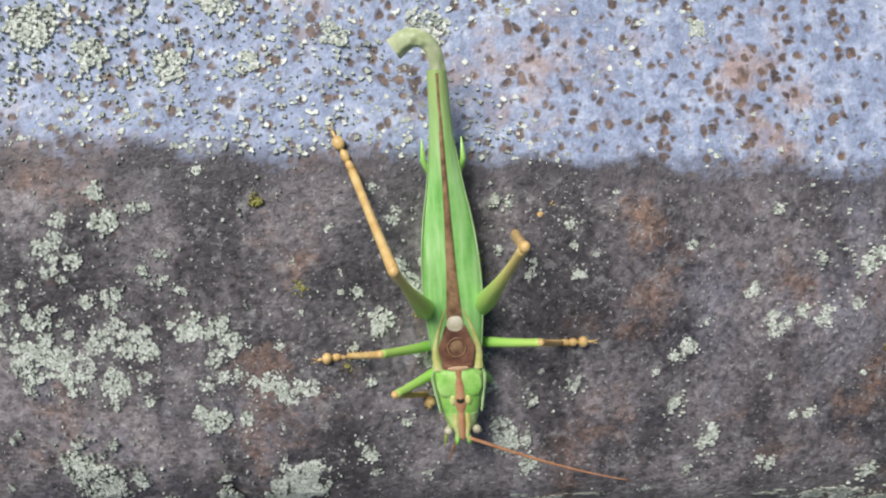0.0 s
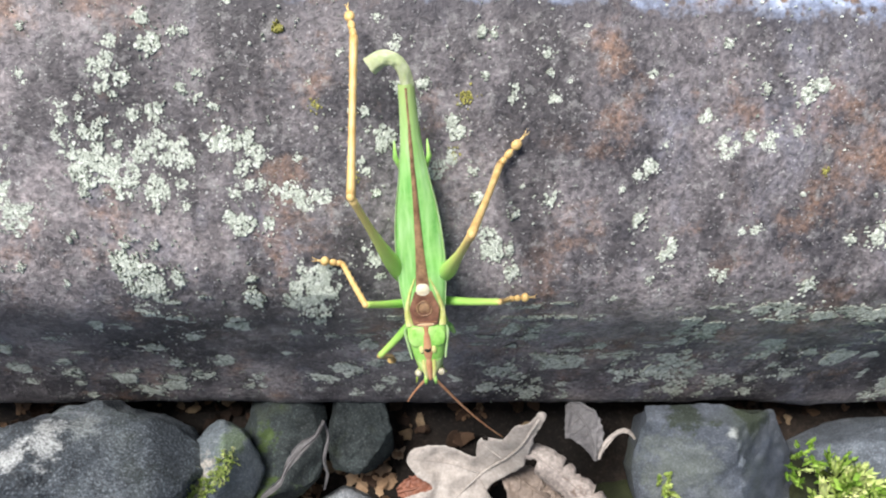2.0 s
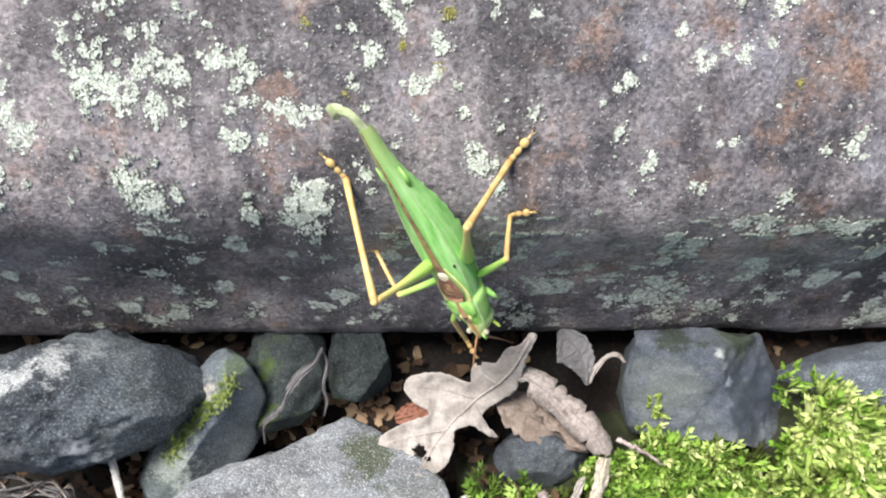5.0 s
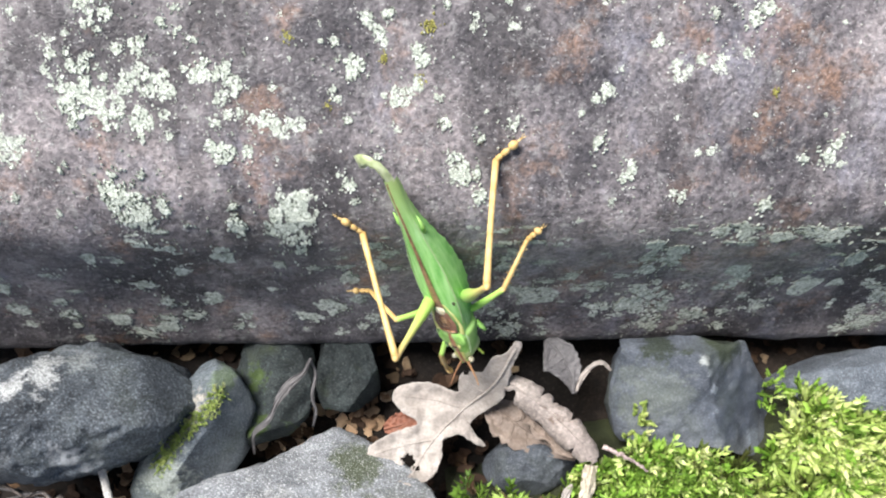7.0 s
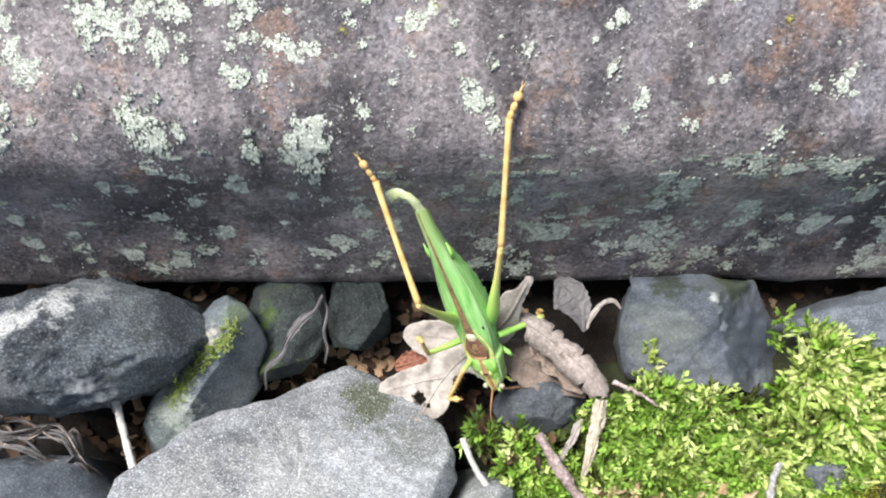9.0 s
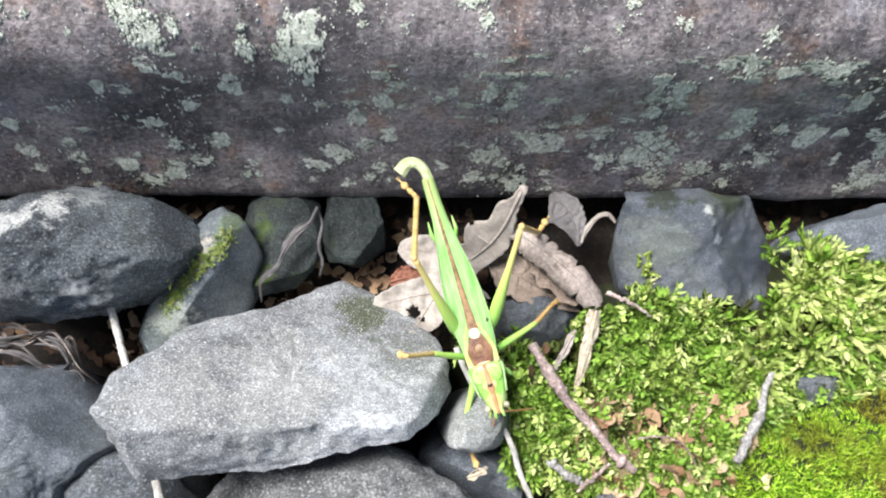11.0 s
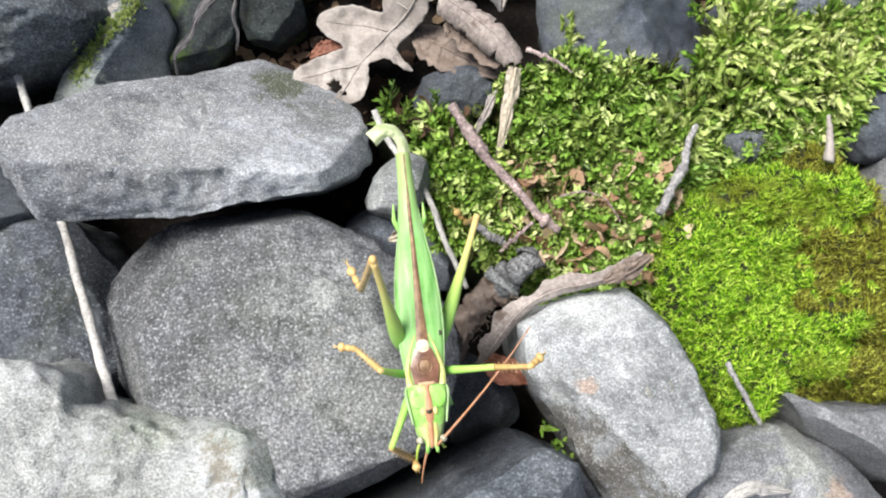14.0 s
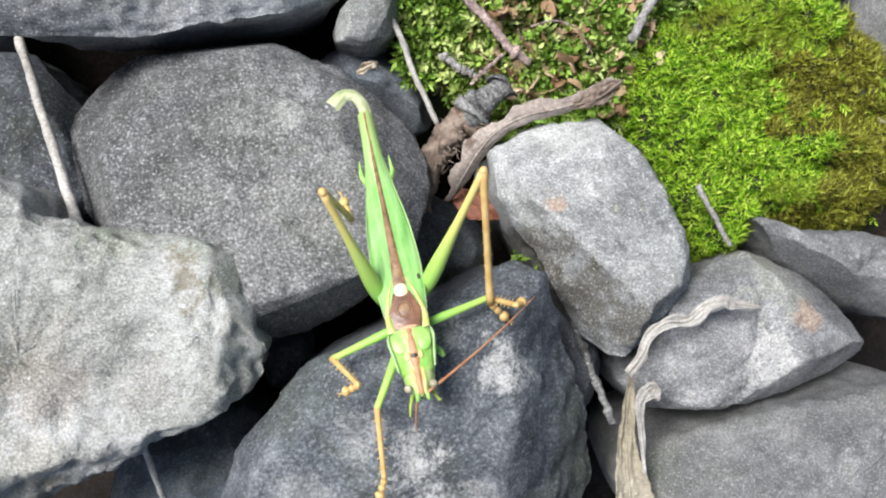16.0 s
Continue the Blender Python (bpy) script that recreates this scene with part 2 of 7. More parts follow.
ROCK_SCAR = stone_material("scarred_slate", (0.03, 0.038, 0.045), (0.078, 0.092, 0.105), (0.17, 0.19, 0.20), 0.7, None, patches=(
    (-28, -45, 4.5, (0.42, 0.38, 0.33), 0.85), (-31, -50, 3.5, (0.36, 0.34, 0.30), 0.7), (-31, -56, 6, (0.33, 0.36, 0.33), 0.8), (-21, -40, 3, (0.10, 0.15, 0.05), 0.6)))
ROCK_SLAB = stone_material("light_slab_rock", (0.115, 0.122, 0.132), (0.275, 0.288, 0.303), (0.53, 0.545, 0.56), 1.2, (0.30, 0.27, 0.20), 0.67, coarse=0.65, algae=0.15, patches=(
    (4, -56.5, 6, (0.06, 0.075, 0.028), 0.8), (-10, -70, 12, (0.40, 0.40, 0.38), 0.5), (-26, -70, 9, (0.38, 0.38, 0.37), 0.5), (12, -64, 7, (0.13, 0.14, 0.13), 0.6)))
ROCK_SCRATCHED = stone_material("scratched_slate", (0.03, 0.035, 0.042), (0.075, 0.084, 0.096), (0.17, 0.182, 0.195), 0.9, None, grain=1000, coarse=0.65, patches=(
    (41, -136, 5, WHITE, 0.85), (28, -149.5, 5.5, WHITE, 0.8), (20, -144, 5, (0.30, 0.31, 0.31), 0.6), (33, -131, 4, (0.24, 0.25, 0.25), 0.6), (33, -157, 7, (0.28, 0.29, 0.29), 0.6), (12, -152, 5, (0.26, 0.27, 0.27), 0.5)))
ROCK_WORN = stone_material("worn_grey_rock", (0.10, 0.103, 0.11), (0.20, 0.205, 0.213), (0.36, 0.36, 0.358), 0.8, None, coarse=0.6, patches=(
    (90, -140, 6, (0.50, 0.50, 0.49), 0.85), (83, -137, 6, (0.38, 0.38, 0.375), 0.45), (91, -127, 7, (0.38, 0.39, 0.32), 0.5), (96, -133, 3, (0.42, 0.27, 0.18), 0.5), (70, -144, 5, (0.12, 0.12, 0.125), 0.6)))
# lighter left face, darker right face and ridge highlights are painted as patches
ROCK_PEAK = stone_material("peaked_slate", (0.035, 0.04, 0.05), (0.08, 0.09, 0.107), (0.15, 0.16, 0.18), 0.3, None, grain=1300, coarse=0.35, patches=(
    (68.7, -37.6, 1.3, (0.42, 0.44, 0.42), 0.8), (60, -44, 8, (0.14, 0.155, 0.14), 0.6), (78.5, -46, 9, (0.058, 0.07, 0.095), 0.7), (62, -34, 5, (0.02, 0.028, 0.012), 0.8), (75, -34.5, 5, (0.02, 0.028, 0.012), 0.8), (70, -40, 1.0, (0.34, 0.37, 0.38), 0.7), (71.2, -43, 1.0, (0.28, 0.31, 0.34), 0.7), (72, -47, 1.2, (0.26, 0.29, 0.33), 0.6), (82, -53, 2, (0.22, 0.25, 0.29), 0.6)))
LICHEN = island_material("pale_lichen", [(0.0, (0.26, 0.28, 0.235)), (0.35, (0.43, 0.465, 0.39)), (0.7, (0.58, 0.61, 0.525)), (1.0, (0.76, 0.78, 0.70))], 0.9, 0.1)
LICHEN_DULL = island_material("dull_lichen", [(0.0, (0.26, 0.28, 0.23)), (0.5, (0.45, 0.48, 0.41)), (1.0, (0.68, 0.70, 0.62))], 0.9, 0.1)
LICHEN_YELLOW = island_material("yellow_lichen", [(0.0, (0.25, 0.24, 0.06)), (1.0, (0.45, 0.42, 0.14))], 0.9, 0.1)
MOSS_FEATHER = island_material("feather_moss", [(0.0, (0.065, 0.12, 0.016)), (0.35, (0.17, 0.31, 0.038)), (0.75, (0.31, 0.47, 0.085)), (1.0, (0.54, 0.63, 0.24))], 0.5, 0.3, 0.15)
# lower shoots: browner, and a shaded copy of the feather moss green
MOSS_SHADED = island_material("shaded_feather_moss", [(0.0, (0.04, 0.035, 0.012)), (0.4, (0.07, 0.10, 0.018)), (0.75, (0.13, 0.22, 0.03)), (1.0, (0.23, 0.36, 0.06))], 0.55, 0.25, 0.1)
MOSS_LIGHT = island_material("yellow_feather_moss", [(0.0, (0.18, 0.25, 0.05)), (0.4, (0.37, 0.48, 0.12)), (0.8, (0.52, 0.60, 0.21)), (1.0, (0.66, 0.69, 0.33))], 0.5, 0.3, 0.15)
MOSS_STEM = island_material("brown_moss_stem", [(0.0, (0.015, 0.009, 0.006)), (0.6, (0.045, 0.028, 0.018)), (1.0, (0.10, 0.07, 0.04))], 0.7, 0.2)
MOSS_CUSHION = island_material("cushion_moss", [(0.0, (0.015, 0.045, 0.003)), (0.33, (0.085, 0.23, 0.007)), (0.65, (0.32, 0.56, 0.020)), (1.0, (0.62, 0.80, 0.13))], 0.6, 0.2, 0.2, drift=(0.17, 0.19, 0.02))
MOSS_OLIVE = island_material("olive_moss", [(0.0, (0.05, 0.035, 0.008)), (0.35, (0.12, 0.11, 0.014)), (0.75, (0.26, 0.29, 0.025)), (1.0, (0.50, 0.56, 0.10))], 0.6, 0.2, 0.2)
# near black, so that it stands for the shade between the shoots
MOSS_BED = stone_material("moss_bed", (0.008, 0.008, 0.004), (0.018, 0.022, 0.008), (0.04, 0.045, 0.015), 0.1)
LITTER = island_material("leaf_litter", [(0.0, (0.02, 0.012, 0.008)), (0.6, (0.055, 0.032, 0.02)), (0.9, (0.12, 0.072, 0.04)), (1.0, (0.28, 0.20, 0.12))], 0.8, 0.2)
CHIP = island_material("tan_leaf_chips", [(0.0, (0.20, 0.11, 0.06)), (0.5, (0.38, 0.25, 0.15)), (1.0, (0.55, 0.42, 0.28))], 0.7, 0.25)
DEAD_LEAF = stone_material("dry_oak_leaf", (0.20, 0.17, 0.15), (0.34, 0.30, 0.265), (0.47, 0.43, 0.39), 0.03, (0.22, 0.14, 0.09), 0.64, 0.6, 700, 0.22, 0.25, 0.0)
DEAD_LEAF_BROWN = stone_material("brown_dry_leaf", (0.10, 0.075, 0.058), (0.19, 0.145, 0.115), (0.32, 0.255, 0.205), 0.1, (0.08, 0.045, 0.03), 0.6, 0.6, 700, 0.22, 0.25, 0.0)
PALE_LEAF = stone_material("bleached_leaf", (0.26, 0.245, 0.22), (0.40, 0.385, 0.36), (0.52, 0.505, 0.48), 0.1, None, 0.6, 0.6, 700, 0.3, 0.3, 0.0)
CREAM_LEAF = stone_material("cream_leaf", (0.30, 0.25, 0.18), (0.46, 0.40, 0.30), (0.60, 0.54, 0.44), 0.1, (0.25, 0.17, 0.10), 0.64, 0.6, 700, 0.3, 0.3, 0.0)
TAN_LEAF = stone_material("tan_leaf", (0.19, 0.165, 0.115), (0.31, 0.275, 0.205), (0.42, 0.385, 0.31), 0.05, (0.13, 0.09, 0.05), 0.66, 0.6, 700, 0.25, 0.3, 0.0)
OAK_ROLL = stone_material("mauve_dry_leaf", (0.13, 0.105, 0.092), (0.255, 0.215, 0.19), (0.38, 0.335, 0.30), 0.15, (0.11, 0.07, 0.05), 0.6, 0.6, 700, 0.35, 0.5, 0.0)
ASHY_LEAF = stone_material("ashy_dry_leaf", (0.075, 0.07, 0.07), (0.13, 0.122, 0.122), (0.21, 0.20, 0.198), 0.1, None, 0.6, 0.6, 700, 0.22, 0.25, 0.0)
RED_LEAF = stone_material("red_brown_leaf", (0.10, 0.035, 0.022), (0.20, 0.075, 0.045), (0.28, 0.13, 0.08), 0.1, None, 0.6, 0.6, 700, 0.22, 0.25, 0.0)
GREY_WOOD = stone_material("grey_wood", (0.12, 0.115, 0.11), (0.26, 0.25, 0.24), (0.46, 0.45, 0.43), 0.3, None, 0.6, 0.8, 900, 0.5, 0.6, 0.0)
STUB_BARK = stone_material("weathered_bark", (0.035, 0.036, 0.035), (0.13, 0.13, 0.128), (0.36, 0.365, 0.35), 0.7, (0.32, 0.33, 0.31), 0.6, 0.85, 900, 0.8, 1.0, 0.0)
TWIG = stone_material("twig_bark", (0.12, 0.085, 0.075), (0.27, 0.205, 0.19), (0.50, 0.41, 0.37), 0.5, (0.10, 0.065, 0.055), 0.62, 0.8, 700, 0.6, 0.6, 0.0)
STRAW = stone_material("bleached_straw", (0.28, 0.262, 0.235), (0.48, 0.46, 0.425), (0.66, 0.64, 0.60), 0.2, None, 0.6, 0.6, 900, 0.35, 0.5, 0.0)
GREEN = skin_material("green_chitin", (0.22, 0.50, 0.08), (0.42, 0.68, 0.20), 420)
WING = skin_material("green_wing", (0.10, 0.34, 0.06), (0.25, 0.52, 0.16), 300, 0.48, 0.3)
# long pale veins in the wings
wt = WING.node_tree
wb = wt.nodes["Principled BSDF"]
wmap = wt.nodes.new("ShaderNodeMapping")
wmap.inputs["Scale"].default_value = (1.0, 0.12, 1.0)
wt.links.new(coords(wt), wmap.inputs["Vector"])
veins = noise_at(wt, wmap.outputs[0], 900, 3, 0.6)
wsplit = wt.nodes.new("ShaderNodeSeparateXYZ")
wt.links.new(coords(wt), wsplit.inputs[0])
wrange = node(wt, "ShaderNodeMapRange", From_Min=-0.031, From_Max=-0.043)
wt.links.new(wsplit.outputs["Y"], wrange.inputs["Value"])
leafy = ramp(wt, veins, [(0.3, (0.13, 0.38, 0.08)), (0.5, (0.24, 0.52, 0.14)), (0.68, (0.42, 0.66, 0.30))])
mottle = ramp(wt, noise_at(wt, coords(wt), 420, 4, 0.7), [(0.40, (0.0,)), (0.62, (0.5,))])
leafy = blend(wt, mottle, leafy, (0.34, 0.60, 0.22))
wt.links.new(blend(wt, wrange.outputs[0], leafy, (0.36, 0.48, 0.17)), wb.inputs["Base Color"])
HEAD = skin_material("head_chitin", (0.36, 0.56, 0.14), (0.60, 0.70, 0.34), 420)
TAN_BAND = skin_material("tan_wing_base", (0.50, 0.30, 0.16), (0.66, 0.46, 0.28), 600)
LIME = skin_material("lime_chitin", (0.27, 0.40, 0.05), (0.42, 0.52, 0.10))
AMBER = skin_material("amber_chitin", (0.52, 0.31, 0.10), (0.76, 0.55, 0.24), 260)
BROWN = skin_material("brown_wing_field", (0.085, 0.035, 0.02), (0.30, 0.15, 0.09), 480, 0.3, 0.5)
STRIPE = skin_material("brown_stripe", (0.13, 0.065, 0.035), (0.34, 0.21, 0.11), 900)
RUST_STRIPE = skin_material("rust_stripe", (0.36, 0.15, 0.07), (0.52, 0.28, 0.15), 600)
CREAM = skin_material("cream_wing_edge", (0.46, 0.48, 0.13), (0.64, 0.62, 0.28), 600)
IVORY = skin_material("ivory_spot", (0.60, 0.52, 0.34), (0.82, 0.76, 0.60), 900)
MEMBRANE = skin_material("pale_wing_tip", (0.32, 0.38, 0.18), (0.54, 0.58, 0.36), 500, 0.4)
EYE_SKIN = skin_material("pale_eye", (0.30, 0.27, 0.18), (0.52, 0.48, 0.36), 900, 0.2, 0.5)
DARK_MARK = skin_material("dark_mark", (0.02, 0.02, 0.012), (0.05, 0.045, 0.02), 900)


# femora: green at the hip, amber at the knee
LEG = skin_material("leg_chitin", (0.27, 0.40, 0.05), (0.42, 0.52, 0.10))
lt_ = LEG.node_tree
lsplit = lt_.nodes.new("ShaderNodeSeparateXYZ")
lt_.links.new(coords(lt_), lsplit.inputs[0])
lrange = node(lt_, "ShaderNodeMapRange", From_Min=0.0, From_Max=0.0225)
lt_.links.new(lsplit.outputs["Y"], lrange.inputs["Value"])
lt_.links.new(ramp(lt_, lrange.outputs[0], [(0.0, (0.28, 0.60, 0.11)), (0.42, (0.45, 0.63, 0.15)), (0.70, (0.66, 0.62, 0.20)), (1.0, (0.78, 0.55, 0.22))]), lt_.nodes["Principled BSDF"].inputs["Base Color"])
PALE_GREEN = skin_material("pale_green_edge", (0.30, 0.46, 0.18), (0.46, 0.60, 0.32), 600)

# ---- building helpers (plans are in millimetres) ----
MM = 0.001


def mesh_object(name, verts, faces, mat, parent=None, label="", smooth=True):
    me = bpy.data.meshes.new(name)
    me.from_pydata([tuple(v) for v in verts], [], [tuple(f) for f in faces])
    me.materials.append(mat)
    if smooth:
        me.shade_smooth()
    ob = new(name, me)
    if parent:
        ob.parent = parent
    if label:
        ob["label"] = label
    return ob


def fractal(p, scale, octaves=4):
    return noise.fractal(Vector(p) * scale, 0.7, 2.1, octaves)


def inside(x, y, poly):
    c = False
    for (x1, y1), (x2, y2) in zip(poly, poly[1:] + poly[:1]):
        if (y1 > y) != (y2 > y) and x < (x2 - x1) * (y - y1) / (y2 - y1) + x1:
            c = not c
    return c


def round_loop(corners, count, soft):
    """A closed loop through a plan polygon with its corners cut back by soft (0 to 0.5), spaced evenly."""
    p = np.array(corners, float)
    for _ in range(3):
        q = np.roll(p, -1, 0)
        p = np.stack([p * (1 - soft) + q * soft, p * soft + q * (1 - soft)], 1).reshape(-1, 2)
    q = np.vstack([p, p[:1]])
    d = np.r_[0, np.cumsum(np.hypot(*np.diff(q, axis=0).T))]
    s = np.linspace(0, d[-1], count, endpoint=False)
    return np.stack([np.interp(s, d, q[:, 0]), np.interp(s, d, q[:, 1])], 1)


def tube(points, radii, sides=8, caps=True):
    """Verts and faces of a tapered tube along points (metres)."""
    pts = [Vector(p) for p in points]
    verts, faces, up = [], [], Vector((0.13, 0.21, 0.97))
    for i, p in enumerate(pts):
        d = (pts[min(i + 1, len(pts) - 1)] - pts[max(i - 1, 0)]).normalized()
        a = d.cross(up)
        a = a.normalized() if a.length > 0.05 else d.cross(Vector((1, 0, 0))).normalized()
        c = d.cross(a)
        for k in range(sides):
            w = 2 * math.pi * k / sides
            verts.append(p + radii[i] * (a * math.cos(w) + c * math.sin(w)))
    for i in range(len(pts) - 1):
        for k in range(sides):
            j = (k + 1) % sides
            faces.append((i * sides + k, i * sides + j, (i + 1) * sides + j, (i + 1) * sides + k))
    if caps:
        faces.append(tuple(range(sides))[::-1])
        faces.append(tuple(range((len(pts) - 1) * sides, len(pts) * sides)))
    return verts, faces


def spline(points, count):
    """A smooth path through control points."""
    p = np.array(points, float)
    p = np.vstack([2 * p[0] - p[1], p, 2 * p[-1] - p[-2]])
    out, n = [], len(p) - 3
    for s in np.linspace(0, n - 1e-6, count):
        i, u = int(s), s - int(s)
        a, b, c, d = p[i:i + 4]
        out.append(0.5 * (2 * b + (c - a) * u + (2 * a - 5 * b + 4 * c - d) * u * u + (3 * b - a - 3 * c + d) * u ** 3))
    return np.array(out)


# ---- ground: one sheet to the horizon ----
def ground_height(x, y):
    """Soil level between the stones, falling away from the beam."""
    fall = max(0.0, min(1.0, (-y - 0.064) / 0.016))
    return -0.028 - 0.019 * fall


def build_ground():
    xs = np.unique(np.r_[np.linspace(-0.12, 0.16, 100), np.geomspace(0.16, 400, 22), -np.geomspace(0.12, 400, 22)])
    ys = np.unique(np.r_[np.linspace(-0.20, -0.02, 70), np.geomspace(0.001, 400, 20), -np.geomspace(0.2, 400, 22)])
    verts, faces = [], []
    for y in ys:
        for x in xs:
            near = abs(x) < 0.3 and abs(y) < 0.3
            z = ground_height(x, y)
            z += 0.004 * fractal((x, y, 3.1), 90, 4) if near else 0.03 * noise.noise(Vector((x * 0.7, y * 0.7, 0))) - 0.01
            verts.append((x, y, z))
    n = len(xs)
    for j in range(len(ys) - 1):
        for i in range(n - 1):
            faces.append((j * n + i, j * n + i + 1, (j + 1) * n + i + 1, (j + 1) * n + i))
    return tagged(mesh_object("ground", verts, faces, SOIL), "crumbly soil under the stones and moss, its colour darkened for deep shade", "ground", kind="structure")


build_ground()

# ---- the iron beam ----
BEAM_Y = np.array([-33.5, -32, -30, -26.5, -22.5, -20, -18, -15, -12, -4, 5, 16, 21, 24, 27, 80, 84, 85, 85.0])
UNDER_Y, UNDER_Z = (-24, -24.5, -28, -32.5), (-45, -20, -18.5, -17.5)
BEAM_Z = np.array([-15, -12, -9, -3, 6, 14, 20.5, 25.3, 28, 32.2, 36.2, 41.0, 42.7, 43.2, 43.4, 43.6, 41, 36, -45.0])


def beam_height(y):
    return float(np.interp(y, BEAM_Y[:-2], BEAM_Z[:-2]))


def build_beam():
    py, pz = np.r_[UNDER_Y, BEAM_Y], np.r_[UNDER_Z, BEAM_Z]
    turn = np.r_[0, np.cumsum(np.hypot(np.diff(py), np.diff(pz)))]
    run = np.linspace(0, turn[-1], 360)
    prof = np.stack([np.interp(run, turn, py), np.interp(run, turn, pz)], 1)
    for _ in range(10):
        prof[1:-1] = (prof[:-2] + 2 * prof[1:-1] + prof[2:]) / 4
    prof = prof[::2]
    xs = np.r_[-0.6, -0.4, -0.25, np.linspace(-0.14, 0.16, 190), 0.25, 0.4, 0.6]
    verts, faces, n = [], [], len(prof)
    for x in xs:
        for k, (y, z) in enumerate(prof):
            a, c = prof[max(k - 1, 0)], prof[min(k + 1, n - 1)]
            ny, nz = -(c[1] - a[1]), c[0] - a[0]
            ln = math.hypot(ny, nz) or 1
            d = 0.5 * fractal((x, y * MM, z * MM), 60, 3) + 0.13 * fractal((x, y * MM, z * MM), 420, 3)
            verts.append((x, (y + d * ny / ln) * MM, (z + d * nz / ln) * MM))
    for i in range(len(xs) - 1):
        for k in range(n - 1):
            faces.append((i * n + k, (i + 1) * n + k, (i + 1) * n + k + 1, i * n + k + 1))
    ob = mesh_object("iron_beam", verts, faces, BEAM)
    return tagged(ob, "long rusted iron beam with pale lichen and a worn top tinted by painted sky sheen", "beam")


build_beam()


def flakes(spots, lift=0.22, squash=1.0):
    """Crusty lichen flakes (x, y, radius in mm) laid on the beam."""
    verts, faces = [], []
    for x, y, r in spots:
        k = random.randint(7, 10)
        base = len(verts)
        turn = random.random() * 6.28
        verts.append((x * MM, y * MM, (beam_height(y) + lift + 0.12 * r) * MM))
        for i in range(k):
            w = turn + 6.283 * i / k
            q = r * random.uniform(0.4, 1.25)
            yy = y + q * math.sin(w) * squash
            verts.append(((x + q * math.cos(w)) * MM, yy * MM, (beam_height(yy) + 0.1 + lift * random.uniform(0.3, 0.9)) * MM))
        for i in range(k):
            a, c = base + 1 + i, base + 1 + (i + 1) % k
            faces.append((base, a, c))
        for i in range(k):
            w = turn + 6.283 * i / k
            vx, vy, vz = verts[base + 1 + i]
            verts.append((vx + 0.0001 * math.cos(w), vy + 0.0001 * math.sin(w), vz - 0.0006))
        for i in range(k):
            j = (i + 1) % k
            faces.append((base + 1 + i, base + 1 + k + i, base + 1 + k + j, base + 1 + j))
    return verts, faces


def lichen_patch(x, y, r, mat, label, squash=1.0, flake=(0.09, 0.26), fill=46.0, crowd=None):
    """A crust with a ragged rim: many small flakes, crowded towards the middle."""
    spots = []
    lobes = [random.uniform(0.72, 1.12) for _ in range(7)]
    for _ in range(int(16 + fill * r * r)):
        a, q = random.random() * 6.283, math.sqrt(random.random())
        k = a / 6.283 * 7
        rim = lobes[int(k) % 7] * (1 - k % 1) + lobes[(int(k) + 1) % 7] * (k % 1)
        px, py = x + q * r * rim * math.cos(a), y + q * r * rim * math.sin(a) * squash
        if noise.noise(Vector((px * 0.9, py * 0.9 / squash, 7.7))) + 0.5 * (1 - q * q) > 0.0:
            spots.append((px, py, random.uniform(*flake)))
    for _ in range(int(5 + 5 * r)):
        a, q = random.random() * 6.283, r * random.uniform(1.0, 1.7)
        spots.append((x + q * math.cos(a), y + q * math.sin(a) * squash, random.uniform(0.06, 0.16)))
    v, f = flakes(spots, 0.16, squash)
    if crowd is not None:
        crowd[1].extend([tuple(i + len(crowd[0]) for i in q) for q in f])
        crowd[0].extend(v)
    else:
        tagged(mesh_object("lichen", v, f, mat, smooth=False), label, "lichen", "lichen patches on the beam")


LICHEN_WEST = [(-35.5, 5.6, 2.5), (-37.7, 3.0, 1.9), (-34.6, 2.0, 2.6), (-36.7, 1.0, 2.1), (-32.0, 0.5, 2.6), (-32.1, -1.8, 1.1), (-29.8, 3.2, 1.0), (-27.7, 4.7, 2.4),
    (-24.9, 4.0, 2.4), (-23.4, 2.9, 1.3), (-27.3, -1.3, 2.2), (-24.0, -0.8, 1.2), (-48.2, -2.4, 2.7), (-46.9, -5.0, 2.6), (-45.5, -3.1, 1.4), (-49.6, 1.7, 1.8),
    (-51.2, -10.0, 1.4), (-52.5, -13.9, 1.9), (-41.4, 5.9, 1.2), (-40.3, 4.4, 1.1), (-40.5, 10.5, 1.9), (-39.6, 7.7, 0.9), (-30.2, 8.3, 0.9), (-27.4, 8.7, 1.2),
    (-33.5, 11.8, 1.7), (-31.5, 12.5, 1.3)]
LICHEN_MIDWEST = [(-17.6, 5.3, 1.9), (-19.3, 4.9, 1.0), (-15.6, 5.3, 1.0), (-14.1, 3.5, 1.5), (-15.7, 2.0, 1.0), (-16.7, -1.1, 1.0), (-14.6, -0.7, 1.4), (-11.7, -0.6, 0.9),
    (-9.3, -1.3, 1.5), (-6.8, -2.1, 1.7), (-4.7, -1.3, 1.3), (-16.0, -5.3, 1.9), (-17.6, -4.6, 0.9), (-11.9, -5.3, 1.0), (-32.9, -9.8, 1.8), (-32.2, -11.8, 2.0),
    (-30.0, -13.3, 2.3), (-27.4, -12.9, 1.3), (-25.7, -12.8, 1.1), (-28.5, -14.8, 1.4), (-6.1, -12.7, 2.6), (-7.9, -14.6, 2.5), (-4.4, -13.4, 2.5), (-5.4, -16.5, 2.3),
    (-3.5, -11.5, 1.6), (-6.9, -10.3, 1.2), (-14.9, -15.4, 1.1), (-13.8, -16.2, 0.7), (-30.5, -18.1, 1.4), (-42.4, -0.8, 0.7), (-19.5, 9.6, 0.9)]
